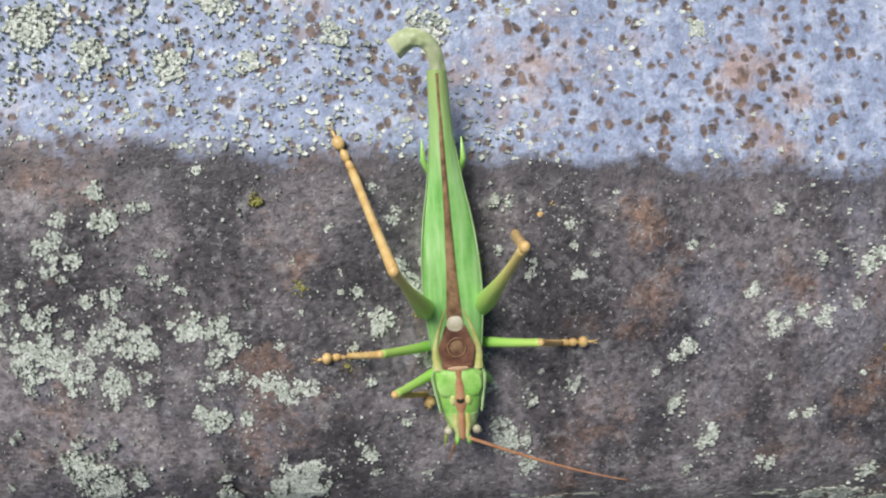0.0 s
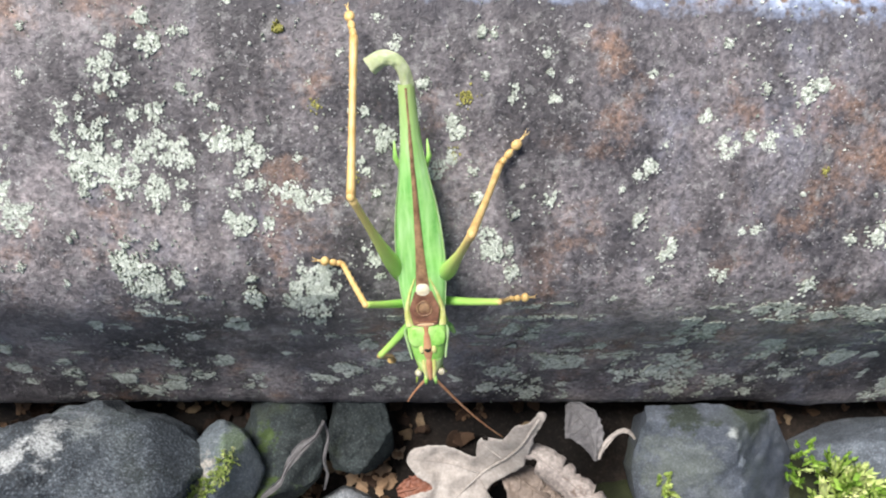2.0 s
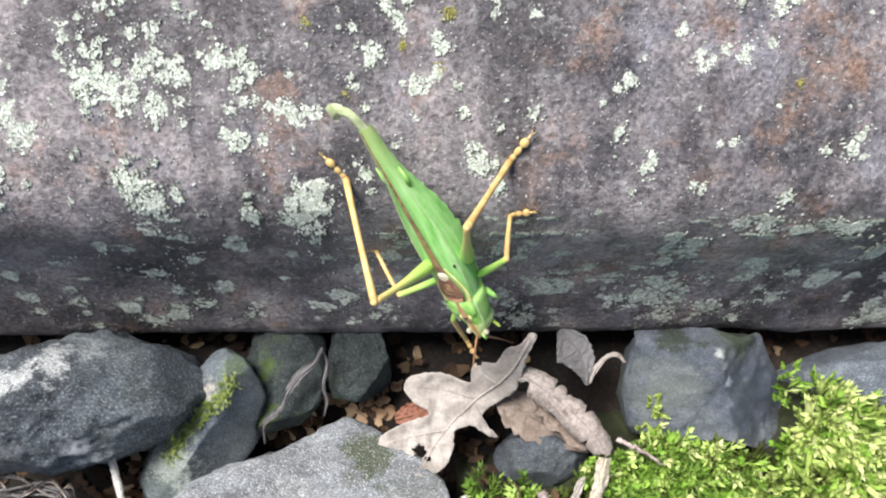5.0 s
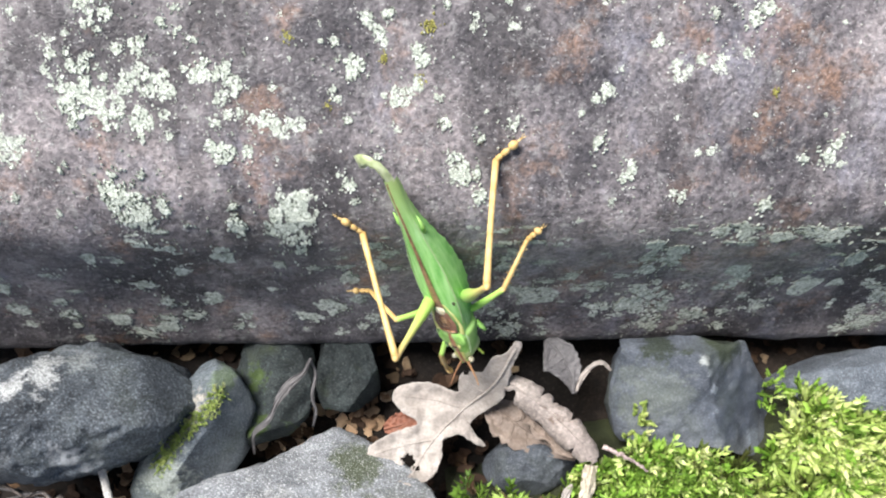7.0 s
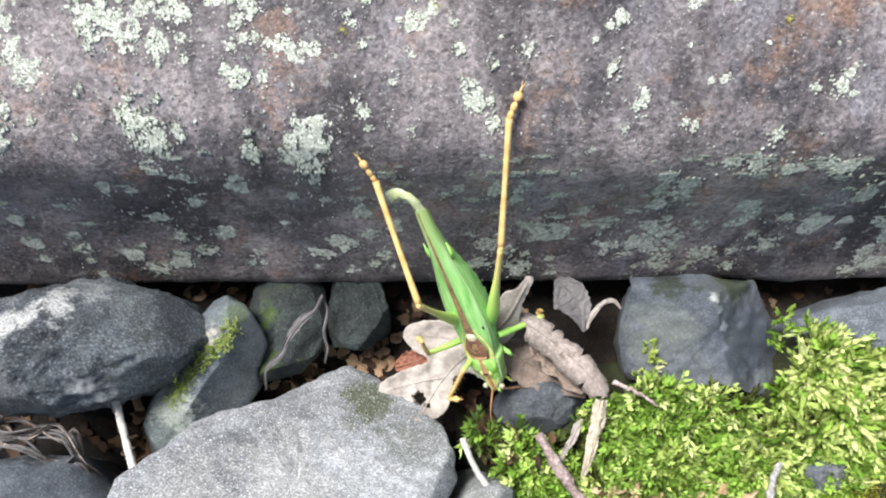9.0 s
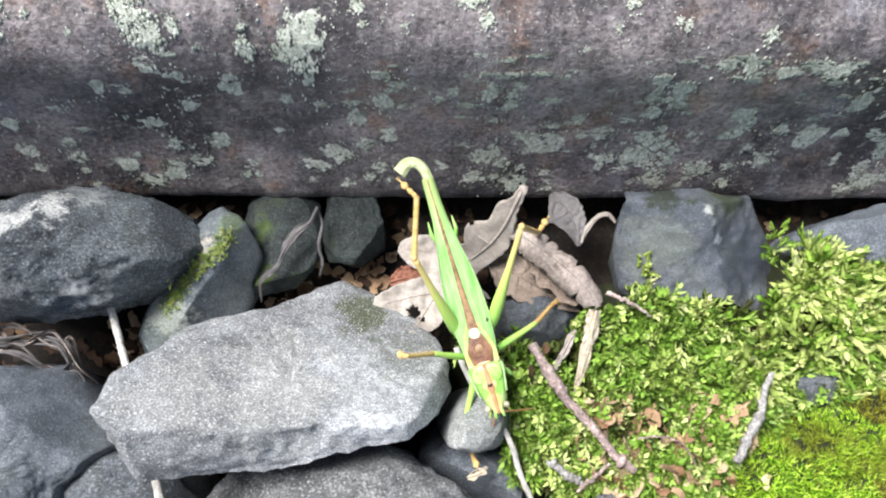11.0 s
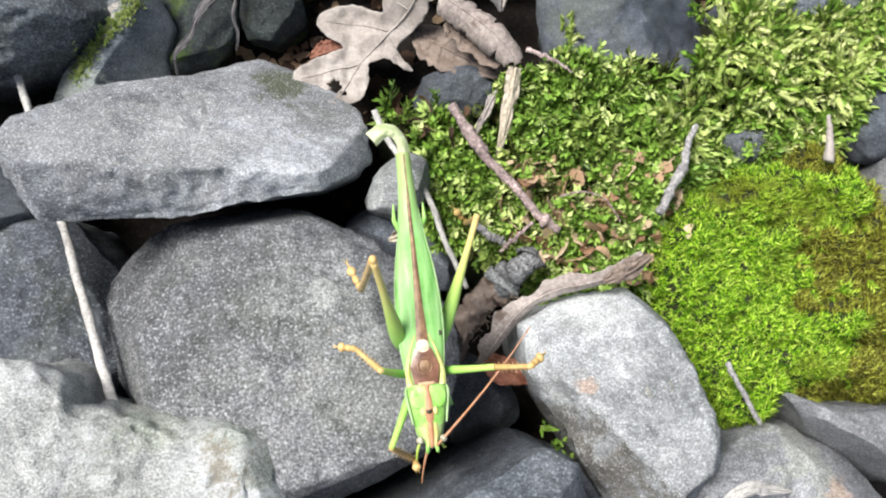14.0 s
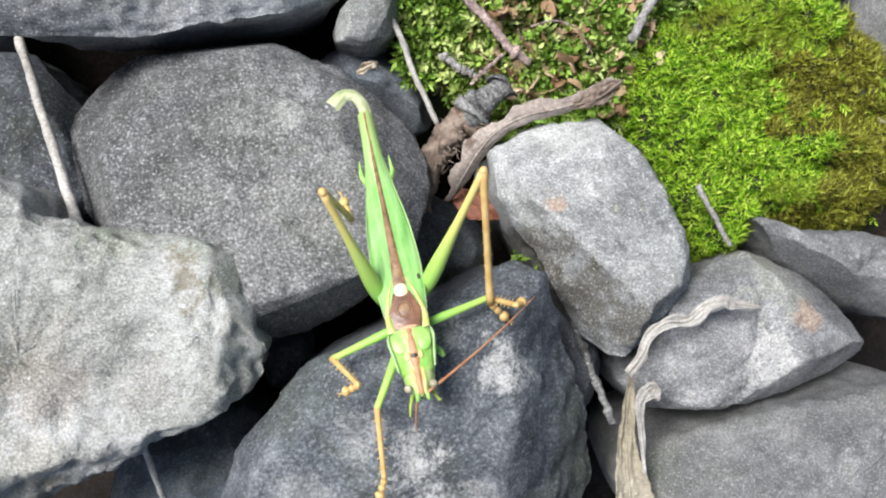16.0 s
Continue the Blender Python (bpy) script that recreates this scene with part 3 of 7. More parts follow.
LICHEN_MID = [(4.0, 6.5, 1.5), (3.6, 5.4, 0.8), (0.7, 3.2, 0.5), (7.2, 11.0, 1.2), (8.5, 9.6, 0.7), (5.6, 12.8, 1.0), (14.0, 7.8, 1.4), (13.1, 8.9, 0.7), (11.2, 2.9, 1.9),
    (10.0, 1.7, 0.9), (13.3, 4.1, 1.0), (17.7, -1.4, 0.8), (10.5, -1.8, 0.7), (19.8, -7.2, 1.9), (19.0, -8.4, 1.2), (20.8, -8.8, 1.1), (23.2, -11.6, 1.2), (1.7, -9.4, 1.2),
    (3.4, -10.2, 0.7), (27.6, 11.5, 1.0), (32.6, 7.1, 1.4), (34.8, 6.4, 1.4), (33.8, 4.1, 1.0), (38.3, 6.1, 1.2), (36.1, 7.2, 0.7), (28.5, -1.1, 1.2), (41.6, -3.7, 1.1),
    (22.0, 13.2, 0.7), (-6.0, -7.5, 0.9)]
LICHEN_EAST = [(42.9, 7.7, 1.2), (45.0, 8.5, 1.2), (43.9, 7.0, 0.9), (46.2, 9.3, 1.1), (49.6, 10.6, 1.3), (42.5, 3.5, 1.1), (40.9, 2.3, 0.7), (54.1, 6.0, 1.5), (53.1, 7.2, 1.1),
    (56.2, 3.7, 1.5), (56.9, 8.0, 0.9), (60.1, 7.3, 1.7), (58.9, 6.5, 0.9), (63.9, 9.0, 0.7), (73.8, 11.1, 1.2), (64.4, 13.6, 1.5), (66.4, 15.1, 1.1), (46.7, -8.4, 1.5),
    (47.0, -7.2, 0.9), (55.9, -11.7, 0.8), (53.6, 0.1, 0.7), (70.3, -12.8, 1.0), (68.4, -16.4, 1.2), (40.3, -15.4, 1.1), (39.7, -16.2, 0.9), (46.3, -17.3, 1.0),
    (79.4, -5.6, 1.2), (80.8, -3.5, 1.2), (76.3, 14.3, 1.2)]
LICHEN_HIGH = [(-28.8, 20.4, 1.2), (-27.7, 17.1, 1.7), (-32.9, 17.3, 1.0), (-33.3, 15.1, 1.1), (-35.0, 14.2, 1.0), (5.3, 18.6, 1.3), (41.5, 15.3, 0.9), (27.7, 11.8, 0.7),
    (16.9, 20.4, 0.5), (-37.4, 10.5, 0.7)]
LICHEN_SIDE = [(71.0, -22.2, 5.0), (68.7, -22.5, 2.7), (88.4, -24.1, 3.5), (90.9, -23.3, 2.9), (94.1, -23.2, 2.3), (95.9, -26.7, 3.0), (92.0, -27.7, 2.7), (36.5, -25.3, 3.0),
    (39.0, -24.9, 2.4), (48.4, -27.5, 2.5), (55.8, -26.6, 2.7), (56.7, -24.5, 2.0), (-2.8, -26.9, 3.4), (-6.0, -27.4, 2.2), (-0.7, -26.1, 1.7), (-31.8, -29.6, 2.0),
    (-40.2, -28.2, 2.0), (-25.0, -21.2, 2.0), (-28.8, -19.1, 1.6), (-11.5, -22.9, 2.3)]
LICHEN_FOOT = [(25.7, -19.6, 1.7), (21.5, -18.7, 1.5), (38.0, -18.9, 1.9), (47.9, -20.2, 1.6), (54.1, -18.3, 1.6), (59.1, -19.2, 1.8), (-17.9, -19.3, 1.9), (-14.9, -21.2, 1.6),
    (-22.1, -24.8, 1.9), (7.4, -20.5, 1.8), (2.6, -22.2, 1.6), (8.7, -24.1, 2.1), (-39.9, -19.4, 1.6), (-46.2, -19.4, 1.4), (-57.0, -26.4, 2.0), (-57.5, -23.3, 1.5),
    (74.9, -17.2, 1.6), (84.6, -16.8, 1.7), (92.8, -19.8, 2.0), (20.1, -30.3, 1.6)]
LICHEN_OCHRE = [(15.4, 12.0, 1.1), (43.3, 12.2, 0.7), (13.7, 4.4, 0.7), (69.3, 3.6, 0.5), (8.5, 7.7, 0.6), (-0.1, 1.1, 0.5), (-5.8, 10.3, 0.7), (-10.6, 19.8, 0.6), (18.6, 43.4, 0.6)]
LICHEN_TOP = [(-12, 36, 1.6), (-21, 35, 2.0), (9, 41, 2.8), (26, 37, 1.6), (42, 42, 1.3), (-36, 39, 3.0), (-30, 36, 2.4), (-2, 40, 2.0), (-16, 43, 2.4)]

for lx, ly, lr in LICHEN_WEST + LICHEN_MIDWEST + LICHEN_MID + LICHEN_EAST + LICHEN_HIGH:
    lichen_patch(lx, ly, 1.05 * lr, LICHEN, "pale grey-green crusty lichen patch on the rusty beam")
for lx, ly, lr in LICHEN_TOP:
    lichen_patch(lx, ly, lr, LICHEN, "whitish lichen patch on the worn beam top")
for lx, ly, lr in LICHEN_SIDE + LICHEN_FOOT:
    lichen_patch(lx, ly, lr, LICHEN_DULL, "dull grey lichen patch on the beam's shaded side", 0.5, (0.22, 0.55), 24.0)
# thin lichen films and tiny spots past counting
film_crusts, spot_crusts = ([], []), ([], [])
for _ in range(270):
    lx = random.uniform(18, 112) if random.random() < 0.55 else random.uniform(-65, 112)
    ly = random.uniform(-31.5, -15.5)
    lr = random.uniform(0.6, 2.2) * (1.35 if ly < -23 and lx > 20 else 1.0)
    thin = random.choice((0.1, 0.14, 0.2, 0.4)) if ly > -24.5 else 0.45
    lichen_patch(lx, ly, lr, LICHEN_DULL, "", thin, (0.14, 0.42), 15.0, film_crusts)
for _ in range(130):
    lx, ly, lr = (random.uniform(-62, 4) if random.random() < 0.6 else random.uniform(4, 104)), random.uniform(-14, 23), random.uniform(0.2, 0.75)
    lichen_patch(lx, ly, lr, LICHEN, "", 1.0, (0.08, 0.2), 60.0, spot_crusts)
tagged(mesh_object("lichen_film", *film_crusts, LICHEN_DULL, smooth=False), "thin grey lichen streaks on the beam's shaded side", "lichen", kind="stuff")
tagged(mesh_object("lichen_film", *spot_crusts, LICHEN, smooth=False), "tiny pale lichen spots over the rusty beam", "lichen", kind="stuff")
for lx, ly, lr in LICHEN_OCHRE:
    lichen_patch(lx, ly, lr, LICHEN_YELLOW, "small yellow-green lichen spot on the rusty beam", 1.0, (0.07, 0.16), 40.0)


def build_specks():
    spots = []
    while len(spots) < 2600:
        x, y = random.uniform(-75, 115), random.uniform(-33, 55)
        d = 0.35 + 0.5 * noise.noise(Vector((x * 0.05, y * 0.07, 1.0))) + (0.25 if x < 0 else 0) + (0.3 if y > 26 and x < 30 else 0)
        if random.random() < d * 0.6:
            spots.append((x, y, random.choice((0.05, 0.07, 0.08, 0.1, 0.13, 0.2))))
    while len(spots) < 6000:
        x, y = random.uniform(-62, 60), random.uniform(25, 58)
        if random.random() < 0.75 - 0.012 * x + 0.5 * noise.noise(Vector((x * 0.12, y * 0.12, 5))):
            spots.append((x, y, random.choice((0.08, 0.12, 0.18, 0.26, 0.36))))
    for part_spots, mat in ((spots[::2], LICHEN), (spots[1::2], LICHEN_DULL)):
        ob = mesh_object("lichen_specks", *flakes(part_spots, 0.12), mat, smooth=False)
        tagged(ob, "tiny pale lichen specks scattered over the rusty beam", "lichen", kind="stuff")


build_specks()

# ---- stones ----
STONE_RING = [(0.0, 0.0), (0.14, 0.0), (0.28, 0.0), (0.42, 0.0), (0.55, 0.005), (0.66, 0.012), (0.75, 0.025), (0.82, 0.045), (0.88, 0.075), (0.925, 0.115), (0.96, 0.17),
                (0.985, 0.24), (1.0, 0.32), (1.005, 0.42), (1.0, 0.54), (0.97, 0.68), (0.90, 0.82), (0.78, 0.93), (0.55, 1.0), (0.0, 1.02)]

STONE_LEVELS = [tuple(np.interp(u, range(len(STONE_RING)), c) for c in zip(*STONE_RING)) for u in np.linspace(0, len(STONE_RING) - 1, 58)]


def stone(corners, z, slope, depth, mat, label, seed, soft=0.22, rough=0.5, cuts=(), dome=0.6, flat=1.0, faces_at=()):
    """A stone from its plan corners, the height and slope of its upper side and its depth (mm); cuts are cleft planes (normal, share cut off), faces_at sloping upper faces (x, y, z, slopes)."""
    rng = random.Random(seed)
    loop = round_loop(corners, 60, soft)
    n = int(min(230, max(90, 1.35 * np.hypot(*np.diff(np.vstack([loop, loop[:1]]), axis=0).T).sum())))
    loop = round_loop(corners, n, soft)
    c = loop.mean(0)
    loop = c + (loop - c) * 1.015
    rows = []
    for k, drop in STONE_LEVELS:
        p = c + (loop - c) * k
        sink = max(0.0, z - depth - 1000 * ground_height(c[0] * MM, c[1] * MM) + 4) * max(0.0, drop - 0.6) / 0.4
        zz = -sink + z + (p - c) @ np.array(slope) - drop ** flat * depth + dome * (1 - min(k, 1) ** 2)
        for fx, fy, fz, gx, gy in faces_at:
            chip = np.array([noise.fractal(Vector((a * 0.16 + seed, b * 0.16, fx)), 0.8, 2, 3) for a, b in p])
            zz = np.minimum(zz, fz + 0.9 * chip + gx * (p[:, 0] - fx) + gy * (p[:, 1] - fy))
        rows.append(np.c_[p, zz])
    v = np.vstack(rows)
    size = float(np.ptp(loop, axis=0).mean())
    off = Vector((seed * 13.7, seed * 3.1, seed * 7.9))
    mid = np.array([c[0], c[1], z - depth * 0.5])
    for i in range(len(v)):
        p = Vector(v[i])
        d = Vector(v[i] - mid).normalized()
        cleft = noise.voronoi(p * 0.17 + off)[0]
        a = rough * (0.9 * (cleft[1] - cleft[0]) - 0.4 + 1.5 * noise.fractal(p * 0.09 + off, 0.8, 2, 3) + 0.55 * noise.fractal(p * 0.45 + off, 0.6, 2.2, 4) - 0.6 * abs(noise.noise(p * 0.2 + off)) + 0.16 * noise.noise(p * 1.3 + off))
        v[i] += np.array(d) * a
    planes = list(cuts)
    for _ in range(3 if faces_at else 16):
        w = rng.uniform(0, 6.283)
        up = rng.uniform(0.25, 0.9)
        planes.append(((math.cos(w), math.sin(w), up), rng.uniform(0.01, 0.075)))
    for nrm, share in planes:
        q = np.array(nrm, float)
        q /= np.linalg.norm(q)
        h = v @ q
        lim = h.max() - share * size
        over = np.maximum(h - lim, 0)
        v -= np.outer(over * 0.97, q)
    faces = []
    for r in range(len(STONE_LEVELS) - 1):
        for i in range(n):
            j = (i + 1) % n
            if r == 0:
                faces.append((0, n + i, n + j))
            else:
                faces.append((r * n + i, (r + 1) * n + i, (r + 1) * n + j, r * n + j))
    ob = mesh_object("stone", v * MM, faces, mat)
    return tagged(ob, label, "stone", "loose stones beside the beam")


stone([(-58, -36), (-48, -33), (-38, -34), (-28, -38), (-24, -43), (-27, -48), (-36, -54), (-52, -58), (-68, -56), (-74, -47), (-68, -38)], 7, (-0.1, 0.02), 24, ROCK_OVAL,
      "smooth dark slate-grey oval stone against the rusty beam", 1, 0.2, 1.1, (((-0.2, 0.7, 0.7), 0.08), ((0.5, 0.3, 0.8), 0.08)), 5.0)
stone([(-29, -41), (-24.5, -35.5), (-19, -38), (-15.5, -45), (-17, -53), (-22, -59), (-30, -65), (-37, -67), (-38.5, -59), (-36, -53), (-33, -46)], -6, (0.05, 0.08), 24, ROCK_SCAR,
      "narrow blue-grey stone with a mossy scar on top", 2, 0.12, 0.8, (((0.6, -0.3, 0.75), 0.12), ((-0.55, 0.1, 0.85), 0.06)), 2.5, 2.0)
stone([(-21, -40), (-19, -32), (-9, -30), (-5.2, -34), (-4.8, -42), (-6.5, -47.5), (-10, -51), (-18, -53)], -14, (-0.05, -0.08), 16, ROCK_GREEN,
      "greenish stone half hidden by the slab, its tone darkened for shade", 3, 0.03, 0.7, (((0.2, -0.5, 0.8), 0.08), ((-0.5, 0.2, 0.8), 0.1)), 0.4, 3.2)
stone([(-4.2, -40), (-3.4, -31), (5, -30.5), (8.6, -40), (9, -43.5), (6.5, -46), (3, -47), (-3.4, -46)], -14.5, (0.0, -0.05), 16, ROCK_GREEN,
      "green algae-stained angular stone below the beam, its tone darkened for shade", 4, 0.03, 0.7, (((0.6, -0.2, 0.8), 0.08), ((-0.1, -0.6, 0.8), 0.08)), 0.4, 3.2)
stone([(-36.8, -71), (-35.7, -66.3), (-33.4, -64.9), (-26.6, -58.9), (-20.7, -57), (-14.3, -55.7), (-6.6, -52.6), (-1, -49.8), (6.3, -53), (12.9, -57.4), (18.2, -61.6), (20.3, -70.9), (18.2, -75.1), (12.1, -78), (-1.1, -79.9), (-12.6, -82.3), (-23.4, -82.8), (-31.2, -82.6), (-34.4, -79.7)], 8.8, (-0.383, -1.219), 12,
      ROCK_SLAB, "flat light grey slab of stone with a thick broken edge", 5, 0.06, 0.6, (), 0.6, 2.2,
      ((-33, -81.5, 20.5, -0.33, 0.8),))
stone([(-27, -93), (-24, -88), (-18, -83.5), (-4, -79), (11, -82), (24, -90), (32, -99), (35, -108), (30, -119), (22, -127), (10, -133), (-0, -133), (-14, -126), (-23, -111)], 14.5, (0.0, -0.317), 28,
      ROCK_ROUND, "large rounded grey stone with fine pale speckles", 6, 0.2, 0.7, (((0.75, 0.35, 0.55), 0.05), ((-0.2, 0.7, 0.7), 0.05)), 3.0, 1.3)
stone([(-40, -104), (-30, -104.6), (-26, -107), (-24.6, -111.6), (-17, -112.8), (-6, -114.8), (2.6, -118), (3.6, -123), (4.8, -128), (6.6, -132), (5.6, -136), (2, -139), (-10, -143.5), (-18, -147.5), (-29, -153), (-42, -157), (-50, -140), (-48, -115)], 33, (-0.17, -0.25), 28,
      ROCK_PALE, "pale whitish lichen-grey block of stone with a rough face", 7, 0.02, 1.0, (), 1.5, 2.3,
      ((2.5, -122, 30.2, -1.49, 0.2), (-3, -141, 30.5, -0.59, 1.49)))
stone([(-50, -88), (-47, -81), (-40, -79.5), (-33, -81), (-27, -89), (-22, -101), (-20, -114), (-30, -119), (-42, -114), (-51, -107), (-52, -95)], 3, (-0.04, -0.1), 22, ROCK_CHARCOAL,
      "dark charcoal stone beside a bleached straw", 8, 0.12, 0.8, (((0.3, 0.6, 0.75), 0.08), ((-0.5, 0.0, 0.85), 0.1)), 2.5, 1.5)
stone([(-70, -65), (-50, -66), (-44, -72), (-40, -76), (-41, -82), (-47, -86), (-50, -91), (-52, -102), (-62, -106), (-72, -92)], 5, (-0.12, 0.1), 20, ROCK_DARK,
      "bluish dark grey angular stone", 9, 0.1, 0.9, (((0.6, 0.4, 0.7), 0.12),), 2.0, 1.6)
stone([(52, -46), (53.5, -38), (55, -33.5), (66, -33), (79, -33.5), (82, -37), (85.5, -42.5), (86.8, -48), (86.4, -55.6), (80.5, -56.4), (71, -53.5), (61, -54.5), (54, -54)], 9, (0.0, 0.0), 34, ROCK_PEAK,
      "angular blue-grey stone rising to a small peak", 10, 0.02, 0.3, (), 0.5, 3.4,
      ((68.5, -36.6, 1.6, 0.34, 0.38), (68.5, -36.6, 1.6, -0.72, 0.10), (68.5, -36.2, 1.6, 0.2, -1.8)))
stone([(88, -42), (97, -38), (107, -35), (120, -39), (118, -49), (105, -50), (92, -48)], 1, (0.05, 0.0), 16, ROCK_DARK, "low dark grey stone among the moss", 11, 0.2, 0.6, (), 2.0)
stone([(45, -103), (50, -100), (57, -98), (65, -97.5), (68.5, -100), (71.5, -107), (75, -121), (74.5, -127), (71, -133), (63, -137), (58, -135), (55, -128), (48.8, -117.5), (45.2, -110)], 19.3, (0.02, -0.519), 28,
      ROCK_WHITE, "whitish grey angular stone ringed by a curled leaf", 12, 0.035, 0.7, (((0.85, -0.1, 0.5), 0.04),), 1.2, 1.9,
      ((45, -105.5, 14.5, 1.5, 0.775), (66, -129, 26.2, -1.46, 1.6)))
stone([(74, -128), (80, -123.5), (89, -120.5), (98, -124.5), (104, -129), (106.3, -134), (108.5, -141), (105.5, -145), (95, -146.4), (82, -147.2), (68, -147.8), (64.5, -143), (70, -135)], 15, (-0.05, -0.06), 20,
      ROCK_WORN, "grey stone with a pale worn middle under a dry leaf", 13, 0.06, 0.9, (((-0.6, 0.3, 0.75), 0.05),), 1.5, 2.4)
stone([(88, -115), (96, -118.5), (109, -120), (121, -122), (120, -137), (109, -134), (102, -130), (95, -124.5)], 15, (0.0, 0.05), 16, ROCK_GREY,
      "grey stone under the edge of the moss cushion", 14, 0.08, 0.8, (((-0.2, -0.7, 0.7), 0.12),), 1.5, 1.7)
stone([(63.5, -160), (66.5, -153.8), (74, -151.4), (88, -148.8), (103, -146.4), (117, -144), (123, -155), (118, -173), (87, -175), (66, -168)], 23, (-0.04, 0.0), 24, ROCK_GREY,
      "broad grey stone with yellowish stains", 15, 0.12, 0.8, (((-0.3, 0.6, 0.75), 0.06),), 2.0, 1.5)
stone([(-1, -154), (3, -146), (9, -139), (14, -135), (26, -129.5), (37, -124.5), (44.5, -121), (49, -123), (53, -133), (56, -143), (59, -158), (50, -169), (24, -170), (2, -164)], 33, (-0.02, -0.03), 36,
      ROCK_SCRATCHED, "dark blue-grey boulder with white scratched patches", 16, 0.05, 0.6, (), 3.0, 1.8,
      ((47, -126, 29, -1.1, 0.15), (22, -134, 28, 0.35, -0.75), (30, -145, 31, -0.02, -0.02), (42, -124, 27, 0.25, -0.9)))
stone([(18, -80), (20, -75), (25, -71), (30, -72), (31, -76), (30, -80), (25, -83), (20, -82)], 1, (0, 0), 12, ROCK_WHITE, "small round pale grey pebble beside the slab", 17, 0.25, 0.4, (), 2.0)
stone([(14, -84), (20, -79), (31, -80), (34, -87), (38, -95), (32, -97), (26, -94), (17, -89)], -11, (0, 0), 12, ROCK_DARK, "nearly black stone deep in the gap", 18, 0.2, 0.5, (), 2.0)
stone([(28, -59), (32, -54), (39, -51), (46, -53), (49, -59), (44, -63), (34, -65)], -12, (0, 0.1), 12, ROCK_BLUE, "small dark blue stone under the oak leaf", 19, 0.22, 0.5, (), 3.0)
stone([(111, -64), (115, -58), (123, -55), (130, -59), (125, -69), (114, -76), (110, -70)], 3, (0, 0), 14, ROCK_BLUE, "grey stone at the rim of the moss", 20, 0.2, 0.5, (), 2.0)
stone([(114, -83), (116, -72), (124, -70), (134, -76), (131, -92), (117, -92)], 6, (0, 0), 14, ROCK_GREY, "light grey stone beyond the moss cushion", 21, 0.2, 0.5, (), 2.0)
stone([(20, -118), (32, -106), (44, -112), (50, -122), (42, -128), (30, -126)], -16, (0, 0), 10, ROCK_DARK, "dark stone at the bottom of a gap", 22, 0.2, 0.6, (), 2.0)
stone([(52, -128), (62, -132), (66, -142), (60, -152), (54, -148)], 2, (0, 0), 10, ROCK_DARK, "dark stone wedged in a deep gap", 23, 0.2, 0.6, (), 2.0)

stone([(-22, -150), (-12, -148), (-2, -146), (4, -150), (6, -160), (0, -172), (-16, -174), (-26, -164)], 0, (0.05, 0.0), 20, ROCK_DARK, "dark stone under the pale block", 24, 0.15, 0.8, (), 2.5)
stone([(4, -133), (9, -134), (12, -138), (8, -144), (3, -146), (0, -141)], -18, (0, 0), 16, ROCK_DARK, "dark pebble deep between two boulders", 25, 0.2, 0.6, (), 2.0)


stone([(84, -69), (94, -67.5), (95.5, -73), (91, -76), (85, -75)], -0.5, (0.05, 0.05), 20, ROCK_BLUE, "bluish stone showing between two mosses", 26, 0.1, 0.6, (), 1.0)


# ---- moss ----
FEATHER_PLAN = [(24, -62), (28, -66), (33, -63), (42, -63), (49, -57), (56, -55), (70, -56.5), (80, -58), (86, -52), (89, -45), (107, -46), (122, -47), (121, -67), (93, -75), (78, -80),
                (70, -94), (60, -96), (49, -97), (44, -91), (35, -90), (31, -80), (31, -71)]
CUSHION_PLAN = [(68, -93), (74, -82), (88, -75), (100, -70), (108, -76), (116, -85), (119, -100), (118, -120), (98, -119), (92, -119), (87, -125), (79, -124), (75, -115), (73, -106), (68, -98)]


def feather_level(x, y):
    return -4.5 + 0.06 * (x - 60) + 1.6 * noise.noise(Vector((x * 0.09, y * 0.09, 4.0))) + (1.5 if y > -60 and x > 75 else 0.9 if y > -62 else 0)


CUSHION_PLAN = [(float(x + 2.6 * noise.noise(Vector((x * 0.16, y * 0.16, 1)))), float(y + 2.6 * noise.noise(Vector((x * 0.16, y * 0.16, 6))))) for x, y in round_loop(CUSHION_PLAN, 90, 0.2)]
CUSHION_RIM = np.array(CUSHION_PLAN)


def cushion_level(x, y):
    rim = float(np.hypot(CUSHION_RIM[:, 0] - x, CUSHION_RIM[:, 1] - y).min())
    return -0.24 * max(0.0, 7.5 - rim) ** 2 + 4.8 + 7.5 * abs(noise.noise(Vector((x * 0.13, y * 0.13, 5.0)))) ** 0.8 + 0.17 * (x - 80) - 0.07 * (y + 95) + 1.4 * noise.noise(Vector((x * 0.1, y * 0.1, 9.0))) + 1.9 * noise.noise(Vector((x * 0.42, y * 0.42, 3.0))) + 1.1 * noise.noise(Vector((x * 1.0, y * 1.0, 8.0)))


